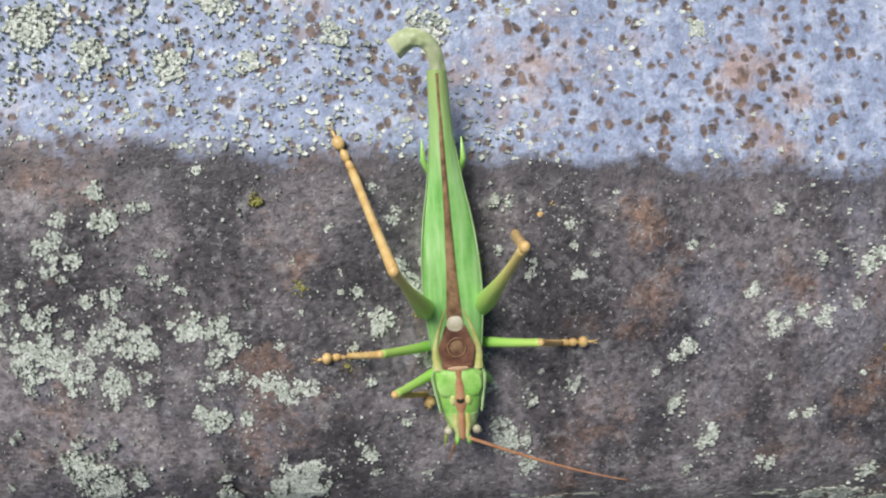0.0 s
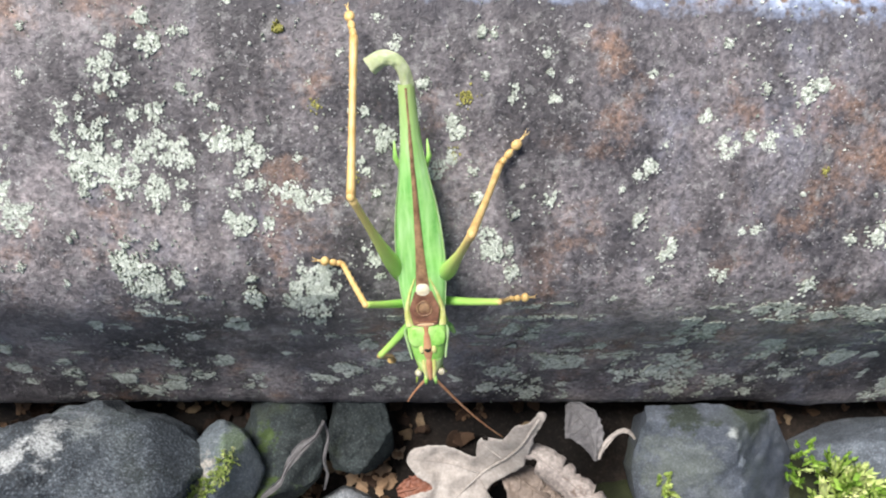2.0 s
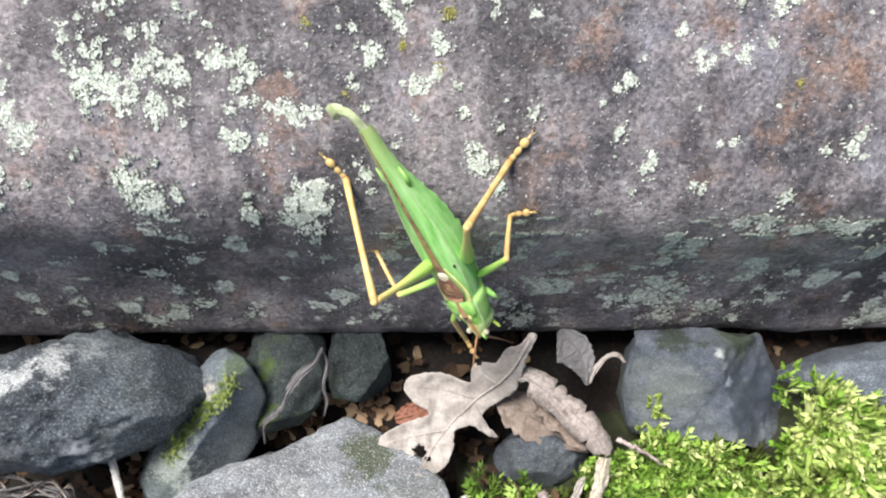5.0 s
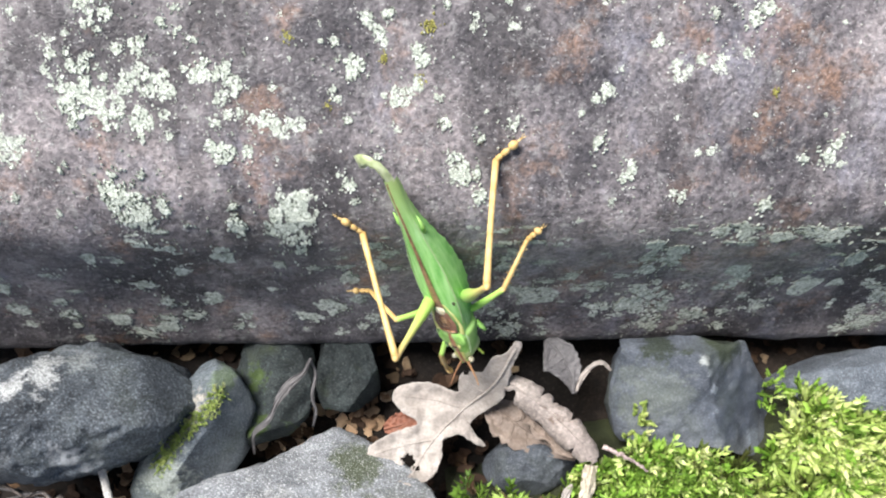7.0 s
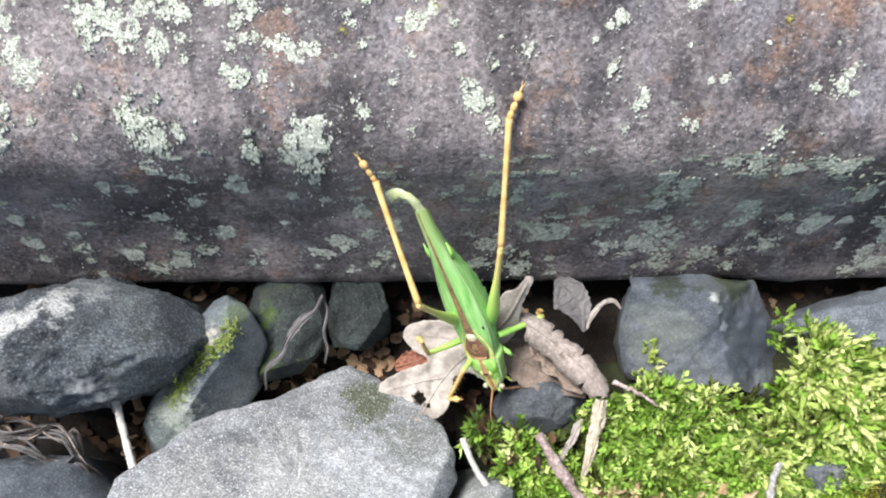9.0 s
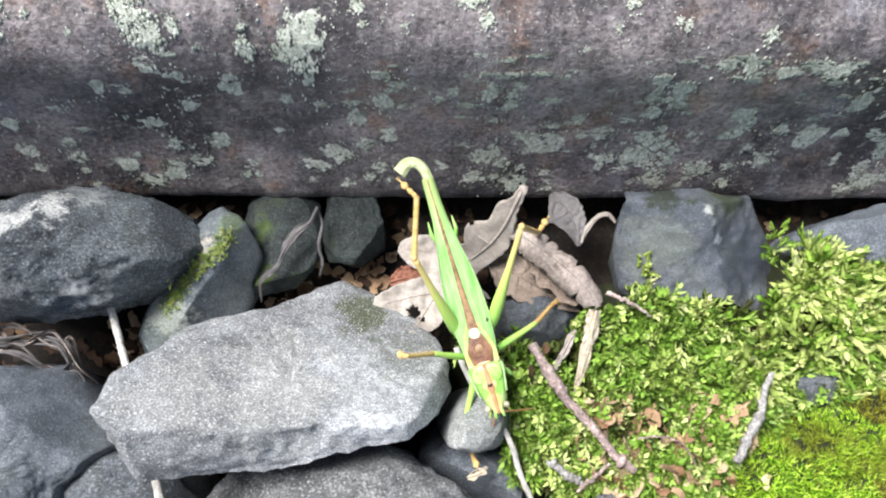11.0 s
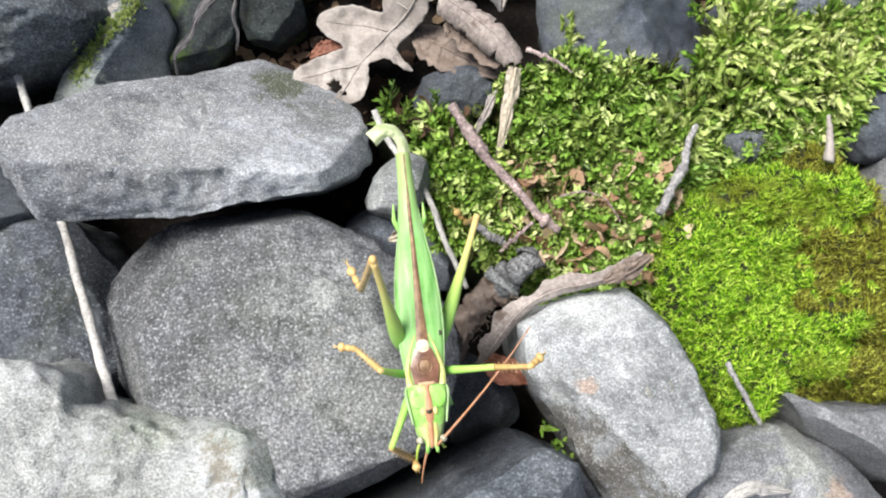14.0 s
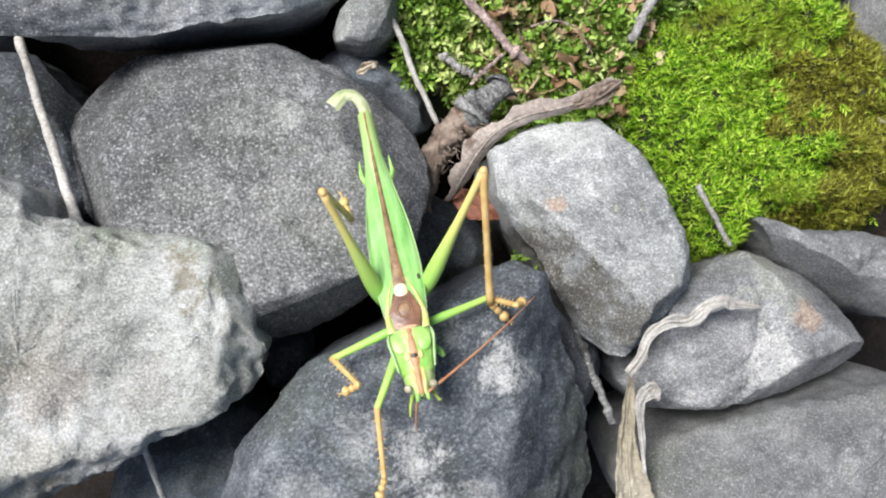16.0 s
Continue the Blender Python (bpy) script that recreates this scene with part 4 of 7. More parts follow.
def plan_bed(name, plan, level, drop, mat, label):
    """The matted brown-green underside that carries the shoots."""
    xs = np.arange(min(p[0] for p in plan) - 2, max(p[0] for p in plan) + 2, 1.2)
    ys = np.arange(min(p[1] for p in plan) - 2, max(p[1] for p in plan) + 2, 1.2)
    idx, verts, faces = {}, [], []
    loop = np.array(plan, float)
    for j, y in enumerate(ys):
        for i, x in enumerate(xs):
            ok = inside(x, y, plan)
            edge = min(math.hypot(x - a, y - b) for a, b in round_loop(plan, 80, 0.2))
            z = level(x, y) - drop - (max(0, 3 - edge) ** 1.5 if ok else 5 + edge * 3)
            idx[i, j] = len(verts)
            verts.append((x * MM, y * MM, (z + 0.7 * noise.noise(Vector((x, y, 0)))) * MM))
    for j in range(len(ys) - 1):
        for i in range(len(xs) - 1):
            faces.append((idx[i, j], idx[i + 1, j], idx[i + 1, j + 1], idx[i, j + 1]))
    return tagged(mesh_object(name, verts, faces, mat), label, "moss", kind="stuff")


def leaf_blade(base, d, side, length, width, fold, verts, faces):
    """A narrow pointed leaf, keeled along the middle."""
    n = d.cross(side).normalized()
    a, b, tip = base + d * length * 0.35, base + d * length * 0.7 - n * fold * 0.5, base + d * length - n * fold * 2.5
    i = len(verts)
    verts += [base, a + side * width - n * -fold, a, a - side * width - n * -fold, b + side * width * 0.7, b, b - side * width * 0.7, tip]
    faces += [(i, i + 1, i + 2), (i, i + 2, i + 3), (i + 1, i + 4, i + 5, i + 2), (i + 2, i + 5, i + 6, i + 3), (i + 4, i + 7, i + 5), (i + 5, i + 7, i + 6)]


def feather_shoot(p, lean, length, girth, verts, faces, loose=0.4):
    """A leafy shoot: a thin core with pointed, keeled leaves that overlap upwards; loose shoots spread theirs wide."""
    a = lean.orthogonal().normalized()
    c = lean.cross(a)
    bow = (a * random.uniform(-1, 1) + c * random.uniform(-1, 1)) * 0.15 * length
    root = len(verts)
    core = girth * (1.15 - 0.95 * loose)
    for u in (0.0, 0.25, 0.5, 0.75, 1.0):
        for w in (0.0, 1.26, 2.51, 3.77, 5.03):
            verts.append(p + lean * u * length * 0.9 + bow * u * u + (a * math.cos(w) + c * math.sin(w)) * core * (0.2 + 1.9 * u * (1.02 - u) ** 0.8))
    for k in range(4):
        for i in range(5):
            j = (i + 1) % 5
            faces.append((root + 5 * k + i, root + 5 * k + j, root + 5 * k + 5 + j, root + 5 * k + 5 + i))
    turn = random.random() * 6.283
    for k in range(13):
        ring = 1 + k * 4 // 13
        u = 0.25 * ring
        w = turn + k * 2.4
        out = a * math.cos(w) + c * math.sin(w)
        side = c * math.cos(w) - a * math.sin(w)
        grow = length * (0.34 + 0.22 * loose - 0.12 * u) * random.uniform(0.8, 1.2)
        d = (lean + out * random.uniform(0.6, 1.3) * loose * (1.5 - 0.7 * u)).normalized()
        base = root + 5 * ring + round(w / 1.257) % 5
        at = p + lean * u * length * 0.8 + bow * u * u + out * 0.3 * girth * (1.1 - u)
        wide = girth * random.uniform(0.34, 0.46) * (0.85 + 0.5 * loose)
        face = d.cross(side)
        mid = at + d * grow * 0.45
        i = len(verts)
        verts.extend([mid + side * wide + face * 0.12 * girth, mid - face * 0.12 * girth, mid - side * wide + face * 0.12 * girth,
                      at + d * grow * 0.8 + side * wide * 0.55, at + d * grow * 0.8 - side * wide * 0.55, at + d * grow + lean * 0.12 * grow])
        faces.extend([(base, i, i + 1), (base, i + 1, i + 2), (i, i + 3, i + 5, i + 1), (i + 1, i + 5, i + 4, i + 2)])


def feather_spray(x, y, drop, size, verts, faces, stems, stem_faces, loose=0.4):
    """A branching spray: shoots that lean outwards from one brown stem."""
    z = feather_level(x, y) - drop + 0.8 * noise.noise(Vector((x * 0.35, y * 0.35, 3)))
    heart = Vector((x, y, z))
    v, f = tube([heart - Vector((0, 0, 2.5)), heart + Vector((0, 0, 0.6 * size))], [0.28, 0.2], 5)
    stem_faces += [tuple(i + len(stems) for i in q) for q in f]
    stems += v
    w = random.random() * 6.283
    for k in range(random.randint(4, 7)):
        w += random.uniform(0.7, 1.3)
        tip = random.uniform(0.5, 1.7)
        lean = Vector((tip * math.cos(w), tip * math.sin(w) - 0.1, 1.0)).normalized()
        feather_shoot(heart + lean * random.uniform(0.2, 0.9) * size, lean, random.uniform(2.5, 3.9) * size, random.uniform(0.48, 0.62) * size, verts, faces, loose)
    feather_shoot(heart, Vector((random.uniform(-0.3, 0.3), random.uniform(-0.3, 0.3), 1)).normalized(), random.uniform(2.2, 3.0) * size, 0.58 * size, verts, faces, loose)


def feather_shoots():
    stems, stem_faces = [], []
    for layer, (total, mat, label) in enumerate(((250, MOSS_SHADED, "lower shoots of the feather moss in browner green darkened for shade"), (280, MOSS_FEATHER, "leafy green feather moss in dense shoots"),
                                                 (80, MOSS_LIGHT, "long pale yellow-green feather moss shoots"))):
        verts, faces, count = [], [], 0
        while count < total:
            x, y = random.uniform(22, 122), random.uniform(-98, -43)
            far = y > -67 + 0.3 * (x - 90) and x > 76 + 5 * noise.noise(Vector((x * 0.1, y * 0.1, 30)))
            thin = noise.noise(Vector((x * 0.16, y * 0.16, 21)))
            if not inside(x, y, FEATHER_PLAN) or (layer and thin < (-0.12 if far else -0.25)) or (layer == 2 and not far and random.random() > 0.12) or (layer == 1 and far and random.random() > 0.45):
                continue
            count += 1
            size = random.uniform(0.85, 1.15) * (1.9 if far and layer else 1.35)
            feather_spray(x, y, (3.0, 1.7, 1.3)[layer], size, verts, faces, stems, stem_faces, 0.4 if far and layer == 2 else 0.55 if far else 0.85)
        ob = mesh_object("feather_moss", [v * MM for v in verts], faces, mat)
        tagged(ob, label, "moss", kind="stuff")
    tagged(mesh_object("moss_stems", [v * MM for v in stems], stem_faces, MOSS_STEM), "brown wiry stems in the feather moss", "moss", kind="stuff")


def cushion_shoots():
    verts, faces = [], []
    olive, olive_faces = [], []
    count = 0
    while count < 12500:
        x, y = random.uniform(66, 120), random.uniform(-126, -69)
        if not inside(x, y, CUSHION_PLAN):
            continue
        count += 1
        z = cushion_level(x, y)
        fall = Vector((z - cushion_level(x + 0.5, y), z - cushion_level(x, y + 0.5), 0.5)).normalized()
        base = Vector((x, y, z)) - fall * 1.2
        h = random.uniform(0.6, 1.7) + 1.2 * max(0, noise.noise(Vector((x * 0.6, y * 0.6, 2))))
        brown = 1.1 * noise.noise(Vector((x * 0.09, y * 0.09, 12))) + 0.4 * noise.noise(Vector((x * 0.4, y * 0.4, 2))) + (x - 97) / 16 > 0.1
        vs, fs = (olive, olive_faces) if brown else (verts, faces)
        crown = base + fall * h
        for k in range(7):
            w = 0.9 * k + random.uniform(-0.3, 0.3)
            d = (Vector((math.cos(w), math.sin(w), 0.1)) + fall * random.uniform(0.3, 1.1)).normalized()
            side = d.cross(fall).normalized()
            b = crown - fall * h * (0.0 if k < 5 else 0.5)
            i = len(vs)
            vs += [b - side * 0.13, b + side * 0.13, b + d * random.uniform(0.8, 1.5)]
            fs.append((i, i + 1, i + 2))
    for _ in range(60):
        x, y = random.uniform(70, 118), random.uniform(-122, -72)
        if inside(x, y, CUSHION_PLAN):
            p = Vector((x, y, cushion_level(x, y) + 1.0))
            w = random.random() * 6.283
            d = Vector((math.cos(w), math.sin(w), 0.8)).normalized()
            for k in range(7):
                side = d.cross(Vector((0, 0, 1))).normalized() * (1 if k % 2 else -1)
                leaf_blade(p + d * 0.35 * k, (d + side * 0.8).normalized(), d, 1.3, 0.2, 0.05, verts, faces)
    ob = mesh_object("cushion_moss", [v * MM for v in verts], faces, MOSS_CUSHION, smooth=False)
    tagged(ob, "bright green velvety moss cushion", "moss", kind="stuff")
    ob = mesh_object("cushion_moss", [v * MM for v in olive], olive_faces, MOSS_OLIVE, smooth=False)
    tagged(ob, "olive-brown dry part of the moss cushion", "moss", kind="stuff")


plan_bed("moss_mat", FEATHER_PLAN, feather_level, 3.0, MOSS_BED, "matted base of the feather moss, darkened for the shade between shoots")
plan_bed("moss_mat", CUSHION_PLAN, cushion_level, 0.6, MOSS_BED, "matted base of the moss cushion, darkened for the shade between shoots")
feather_shoots()
cushion_shoots()


def moss_tuft(spots, spread, mat, label, size=1.0, each=16, on=None, slim=1.0):
    """A small tuft of upright moss shoots round each spot (mm)."""
    verts, faces = [], []
    dg = bpy.context.evaluated_depsgraph_get()
    for x, y, z in spots:
        for _ in range(each):
            p = Vector((x + max(-1.5 * spread, min(1.5 * spread, random.gauss(0, spread))), y + random.gauss(0, spread), z - 0.8))
            if on is not None:
                hit, at, *_rest = scene.ray_cast(dg, Vector((p.x * MM, p.y * MM, 0.1)), Vector((0, 0, -1)))
                p.z = at.z / MM - on
            lean = Vector((random.uniform(-0.8, 0.8), random.uniform(-0.8, 0.8), 1)).normalized()
            feather_shoot(p, lean, random.uniform(2.0, 3.2) * size, 0.55 * size * slim, verts, faces)
    return tagged(mesh_object("moss_tuft", [v * MM for v in verts], faces, mat), label, "moss", "moss tufts on stones")


moss_tuft([(-21.5, -42.5, 0), (-22.5, -44.5, 0), (-24.5, -46.3, 0), (-26.5, -48, 0), (-28.5, -50, 0), (-30.5, -52, 0), (-32, -54.5, 0)], 0.9, MOSS_LIGHT, "thin strip of fine pale moss on the narrow blue-grey stone", 0.62, 45, 0.4, 0.42)
moss_tuft([(58.5, -48.2, 4), (58.2, -50.2, 2.5), (57.4, -52, 2)], 0.9, MOSS_LIGHT, "upright yellow-green moss tuft before the peaked stone", 1.0, 9, 0.6)
moss_tuft([(49, -121, 4), (50.5, -124, 5), (53, -127, 4)], 0.8, MOSS_FEATHER, "small moss tuft under the white stone", 0.8, 7)
moss_tuft([(86, -42, -4), (85, -46, -3), (89, -44, -2), (82, -44, -4)], 1.6, MOSS_FEATHER, "dark moss tuft against the beam", 1.0, 10)


# ---- dry leaves ----
def lobed(base, lobes):
    """Half-width by station: a plain margin with rounded lobes (station, half length, reach)."""
    s = np.linspace(0, 1, 64)
    w = base * np.sin(np.pi * np.clip(s * 0.96 + 0.02, 0, 1)) ** 0.5
    for at, half, reach in lobes:
        w = np.maximum(w, reach * np.sqrt(np.maximum(0, 1 - ((s - at) / half) ** 2)))
    return list(w)


def dry_leaf(spine, right, left, up, curl, mat, label, holes=(), name="dry_leaf", ripple=0.4):
    """A thin withered blade along a spine (mm), with half-widths to its right and left by even steps, cupped by curl."""
    n, m = 64, 11
    wide = [np.array(side) if len(side) == n else spline([(w, 0) for w in side], n)[:, 0] for side in (right, left)]
    sp = spline(spine, n)
    up = Vector(up).normalized()
    top, keep = [], []
    for i in range(n):
        s = i / (n - 1)
        d = Vector(sp[min(i + 1, n - 1)] - sp[max(i - 1, 0)]).normalized()
        side = d.cross(up).normalized()
        nrm = side.cross(d)
        wr, wl = max(0.1, wide[0][i]), max(0.1, wide[1][i])
        for k in range(-m, m + 1):
            v = k / m
            w = (wr if v > 0 else wl) * v * (1 + 0.16 * noise.noise(Vector((s * 22, v * 1.5, spine[0][0]))))
            lift = curl * v * v * (wr if v > 0 else wl) + ripple * noise.fractal(Vector((s * 6, v * 2.2, len(spine) + spine[0][0])), 0.8, 2, 3)
            top.append(Vector(sp[i]) + side * w + nrm * lift)
            keep.append(all(math.hypot(s - a, (v - b) * 0.25) > r for a, b, r in holes))
    c = 2 * m + 1
    low = [p - up * 0.22 for p in top]
    t = len(top)
    faces = []
    for i in range(n - 1):
        for k in range(c - 1):
            q = (i * c + k, i * c + k + 1, (i + 1) * c + k + 1, (i + 1) * c + k)
            if all(keep[a] for a in q):
                faces.append(q)
                faces.append(tuple(a + t for a in q[::-1]))
                if k == 0:
                    faces.append((q[0], q[3], q[3] + t, q[0] + t))
                if k == c - 2:
                    faces.append((q[2], q[1], q[1] + t, q[2] + t))
    ob = mesh_object(name, [p * MM for p in top + low], faces, mat)
    tagged(ob, label, "leaf", "dry leaves among the stones")
    vein = [Vector(p) * MM + up * 0.0001 for p in sp]
    v, f = tube(vein, [0.0003 * (1 - 0.7 * i / n) for i in range(n)], 6)
    mesh_object("midrib", v, f, mat, ob)
    if name == "oak_leaf":
        for i in range(8, n - 8, 9):
            for edge in (0, c - 1):
                row = [top[(i + round(abs(k - m) * 0.5)) * c + k] if i + round(abs(k - m) * 0.5) < n else None for k in (range(m, -1, -1) if edge == 0 else range(m, c))]
                row = [Vector(r) * MM + up * 0.00006 for r in row[:-2] if r is not None]
                if len(row) > 4 and (row[-1] - row[0]).length > 0.0025:
                    v, f = tube(row, [0.00016 * (1 - 0.7 * k / len(row)) for k in range(len(row))], 5)
                    mesh_object("vein", v, f, mat, ob)
    return ob


def curled_leaf(spine, radius, start, sweep, mat, label, name="dry_leaf", ragged=0.35, up=(0, 0, 1)):
    """A withered blade rolled along its length: an arc of the given radii (mm) and angles (degrees from its right side) with torn edges."""
    n, m = 70, 16
    sp = spline(spine, n)
    rad = spline([(r, 0) for r in radius], n)[:, 0]
    up = Vector(up).normalized()
    top, low = [], []
    for i in range(n):
        s = i / (n - 1)
        d = Vector(sp[min(i + 1, n - 1)] - sp[max(i - 1, 0)]).normalized()
        side = d.cross(up).normalized()
        nrm = side.cross(d)
        tear = [1 + ragged * (noise.fractal(Vector((s * 9, e, spine[0][0])), 0.7, 2, 3) - 0.3 * abs(noise.noise(Vector((s * 30, e, 4))))) for e in (1.0, 9.0)]
        mid, half = radians(start + sweep / 2), radians(sweep / 2)
        for k in range(-m, m + 1):
            v = k / m
            w = mid + v * half * tear[0 if v < 0 else 1]
            r = rad[i] * (1 + 0.07 * noise.fractal(Vector((s * 7, v * 2.2, spine[0][0])), 0.8, 2, 3) - 0.08 * v * v)
            out = side * math.cos(w) + nrm * math.sin(w)
            top.append(Vector(sp[i]) + out * r)
            low.append(Vector(sp[i]) + out * (r - 0.2))
    c, t, faces = 2 * m + 1, len(top), []
    for i in range(n - 1):
        for k in range(c - 1):
            q = (i * c + k, i * c + k + 1, (i + 1) * c + k + 1, (i + 1) * c + k)
            faces += [q, tuple(a + t for a in q[::-1])]
            if k == 0:
                faces.append((q[0], q[3], q[3] + t, q[0] + t))
            if k == c - 2:
                faces.append((q[2], q[1], q[1] + t, q[2] + t))
    for i in (0, n - 1):
        for k in range(c - 1):
            faces.append((i * c + k, i * c + k + 1, i * c + k + 1 + t, i * c + k + t))
    ob = tagged(mesh_object(name, [p * MM for p in top + low], faces, mat), label, "leaf", "dry leaves among the stones")
    v, f = tube([(top[i * c + m] + (top[i * c + m] - Vector(sp[i])).normalized() * 0.05) * MM for i in range(n)], [0.00025 * (1 - 0.6 * i / n) for i in range(n)], 6)
    mesh_object("midrib", v, f, mat, ob)
    return ob


OAK_PLAN = [(34.0, -33.9), (32.4, -37.5), (31.9, -44.2), (29.0, -46.5), (25.6, -49.0), (26.3, -51.0), (29.4, -53.5), (27.7, -53.8), (23.8, -51.0), (20.1, -52.1), (20.4, -55.4), (18.7, -59.2), (14.8, -60.7),
            (11.0, -59.4), (6.5, -56.8), (5.2, -54.9), (6.5, -52.5), (11.0, -50.4), (16.3, -48.8), (12.1, -46.5), (10.3, -43.8), (11.5, -41.6), (15.4, -40.8), (18.7, -41.0), (23.5, -43.2), (23.3, -40.4),
            (24.2, -38.7), (27.5, -39.2), (28.7, -36.0), (30.7, -36.0), (32.4, -33.4)]


def oak_level(x, y):
    """Lies on the slab and the dark stones, and rises to its stalk."""
    away = math.hypot(x - 33, y + 33.5)
    return max(-13.5, -78.4 - 0.383 * x - 1.219 * y) + 18 * math.exp(-(away / 10) ** 2)


def spread_leaf(plan, veins, holes, level, mat, label):
    """A flat withered blade cut to its lobed plan (mm), buckled, with torn holes, veins raised on top."""
    rim = round_loop(plan, 300, 0.16)
    rim = np.array([p + 0.28 * np.array([noise.noise(Vector((i * 0.35, 1, 2))), noise.noise(Vector((i * 0.35, 7, 2)))]) for i, p in enumerate(rim)])
    loop = [tuple(p) for p in rim]

    def height(x, y):
        edge = float(np.hypot(rim[:, 0] - x, rim[:, 1] - y).min())
        return level(x, y) + 1.3 * noise.fractal(Vector((x * 0.13, y * 0.13, 3)), 0.8, 2, 3) + 0.22 * max(0, 2.2 - edge) * (1 + noise.noise(Vector((x * 0.3, y * 0.3, 8)))) - 0.25 * abs(noise.noise(Vector((x * 0.4, y * 0.4, 6))))

    step, used, cells = 0.42, {}, []
    lo, hi = rim.min(0), rim.max(0)
    nx, ny = int((hi[0] - lo[0]) / step) + 2, int((hi[1] - lo[1]) / step) + 2
    for i in range(nx):
        for j in range(ny):
            x, y = lo[0] + (i + 0.5) * step, lo[1] + (j + 0.5) * step
            torn = any(math.hypot(x - a, y - b) < r * (1 + 0.6 * noise.noise(Vector((x, y, 4)))) for a, b, r in holes)
            if inside(x, y, loop) and not torn:
                cells.append((i, j))
                for q in ((i, j), (i + 1, j), (i + 1, j + 1), (i, j + 1)):
                    used[q] = used.get(q, 0) + 1
    index, top = {}, []
    for (i, j), n in used.items():
        x, y = lo[0] + i * step, lo[1] + j * step
        if n < 4:
            d = np.hypot(rim[:, 0] - x, rim[:, 1] - y)
            if d.min() < 0.9 * step:
                x, y = rim[d.argmin()]
        index[i, j] = len(top)
        top.append(Vector((x, y, height(x, y))))
    t, faces = len(top), []
    chosen = set(cells)
    for i, j in cells:
        q = (index[i, j], index[i + 1, j], index[i + 1, j + 1], index[i, j + 1])
        faces += [q, tuple(a + t for a in q[::-1])]
        for k, other in enumerate(((i, j - 1), (i + 1, j), (i, j + 1), (i - 1, j))):
            if other not in chosen:
                a, c = q[k], q[(k + 1) % 4]
                faces.append((c, a, a + t, c + t))
    ob = tagged(mesh_object("oak_leaf", [p * MM for p in top] + [(p - Vector((0, 0, 0.22))) * MM for p in top], faces, mat), label, "leaf", "dry leaves among the stones")
    for k, line in enumerate(veins):
        p = spline(line, 30)
        v, f = tube([Vector((x, y, height(x, y) + 0.08)) * MM for x, y in p], [(0.34 if k == 0 else 0.2) * MM * (1 - 0.6 * i / 29) for i in range(30)], 6)
        mesh_object("midrib" if k == 0 else "vein", v, f, mat, ob)
    return ob


spread_leaf(OAK_PLAN, [[(32.5, -34.9), (29.4, -41.9), (24.2, -46.6), (18.7, -52.1), (14.3, -58.6)], [(24.2, -46.0), (18.7, -44.4), (12.1, -43.5)], [(18.7, -52.1), (13.2, -53.1), (7.1, -54.7)], [(24.2, -47.1), (27.7, -52.7)], [(28.1, -43.1), (24.3, -40.4)]],
            [(10.1, -56.9, 0.6), (13.6, -56.2, 1.2), (12.8, -58.6, 0.9), (15.2, -57.6, 0.6), (24.7, -39.3, 0.4)], oak_level, DEAD_LEAF, "pale grey-brown oak leaf with rounded lobes and torn holes")
curled_leaf([(32.5, -41, -6), (37, -44.5, -4.4), (41, -48, -3.2), (45, -52.5, -1.6), (47.3, -56.2, -0.4)], [2.0, 3.2, 3.0, 3.3, 2.7, 1.6], 5, 165, OAK_ROLL,
            "rolled grey-brown oak leaf folded over a stone", "oak_leaf", 1.0)
dry_leaf([(35, -46, -7), (39, -50, -6.5), (44.5, -55, -4)], [0.6, 1.8, 1.0, 2.2, 1.2, 1.8, 0.5], [0.8, 1.2, 1.4, 1.0, 0.5], (0.2, 0.1, 1), -0.2, DEAD_LEAF_BROWN, "torn hanging edge of the rolled oak leaf", (), "dry_leaf", 0.8)
dry_leaf([(46.8, -56.4, 0.4), (46.2, -60, -0.4), (45.4, -65, -2), (43.4, -71.9, -4.5)], [1.3, 1.5, 1.3, 1.5, 0.9, 0.2], [1.2, 1.3, 1.6, 1.0, 1.2, 0.2], (0.2, 0.1, 1), -0.3, CREAM_LEAF, "cream-coloured torn strip of dry leaf lying on moss", (), "leaf_strip")
dry_leaf([(43.5, -60, -2.6), (41.6, -63.4, -3), (39.6, -68, -4)], [0.3, 0.9, 0.5, 0.8, 0.2], [0.3, 0.6, 0.9, 0.4, 0.2], (0.2, 0.1, 1), 0.3, DEAD_LEAF, "thin curled scrap beside the leaf strip", (), "leaf_strip")
dry_leaf([(41, -33, -10), (43.5, -36, -8.5), (45, -39.5, -8), (46, -43.5, -8.5)], [0.6, 3.0, 5.0, 3.2, 1.6, 0.4], [0.6, 2.4, 2.8, 2.6, 1.6, 0.4], (0.1, -0.1, 1), 0.2, ASHY_LEAF, "dim grey leaf hanging beneath the beam", (), "oak_leaf")
dry_leaf([(46.2, -43, -7.5), (47, -40.5, -6.5), (49, -38.3, -5.5), (51, -37.6, -5), (52.6, -39.2, -5.5)], [0.2, 0.5, 0.35, 0.5, 0.2], [0.2, 0.4, 0.5, 0.3, 0.2], (0.1, -0.1, 1), 0.2, DEAD_LEAF, "pale curled rim of a withered leaf", (), "leaf_strip")
curled_leaf([(66.4, -90.8, 7.2), (61.8, -93.4, 7.2), (57.0, -94.8, 7.0), (51.0, -95.8, 6.4), (45.8, -97.8, 5.4), (42.2, -101.2, 3.2), (39.6, -105.4, 0.2), (37.8, -110, -4)], [0.6, 1.7, 2.0, 2.2, 2.6, 2.9, 2.9, 2.4, 0.8], 62, 105, OAK_ROLL,
            "long lilac-brown curled leaf wrapped round the white stone", "dry_leaf", 0.6)
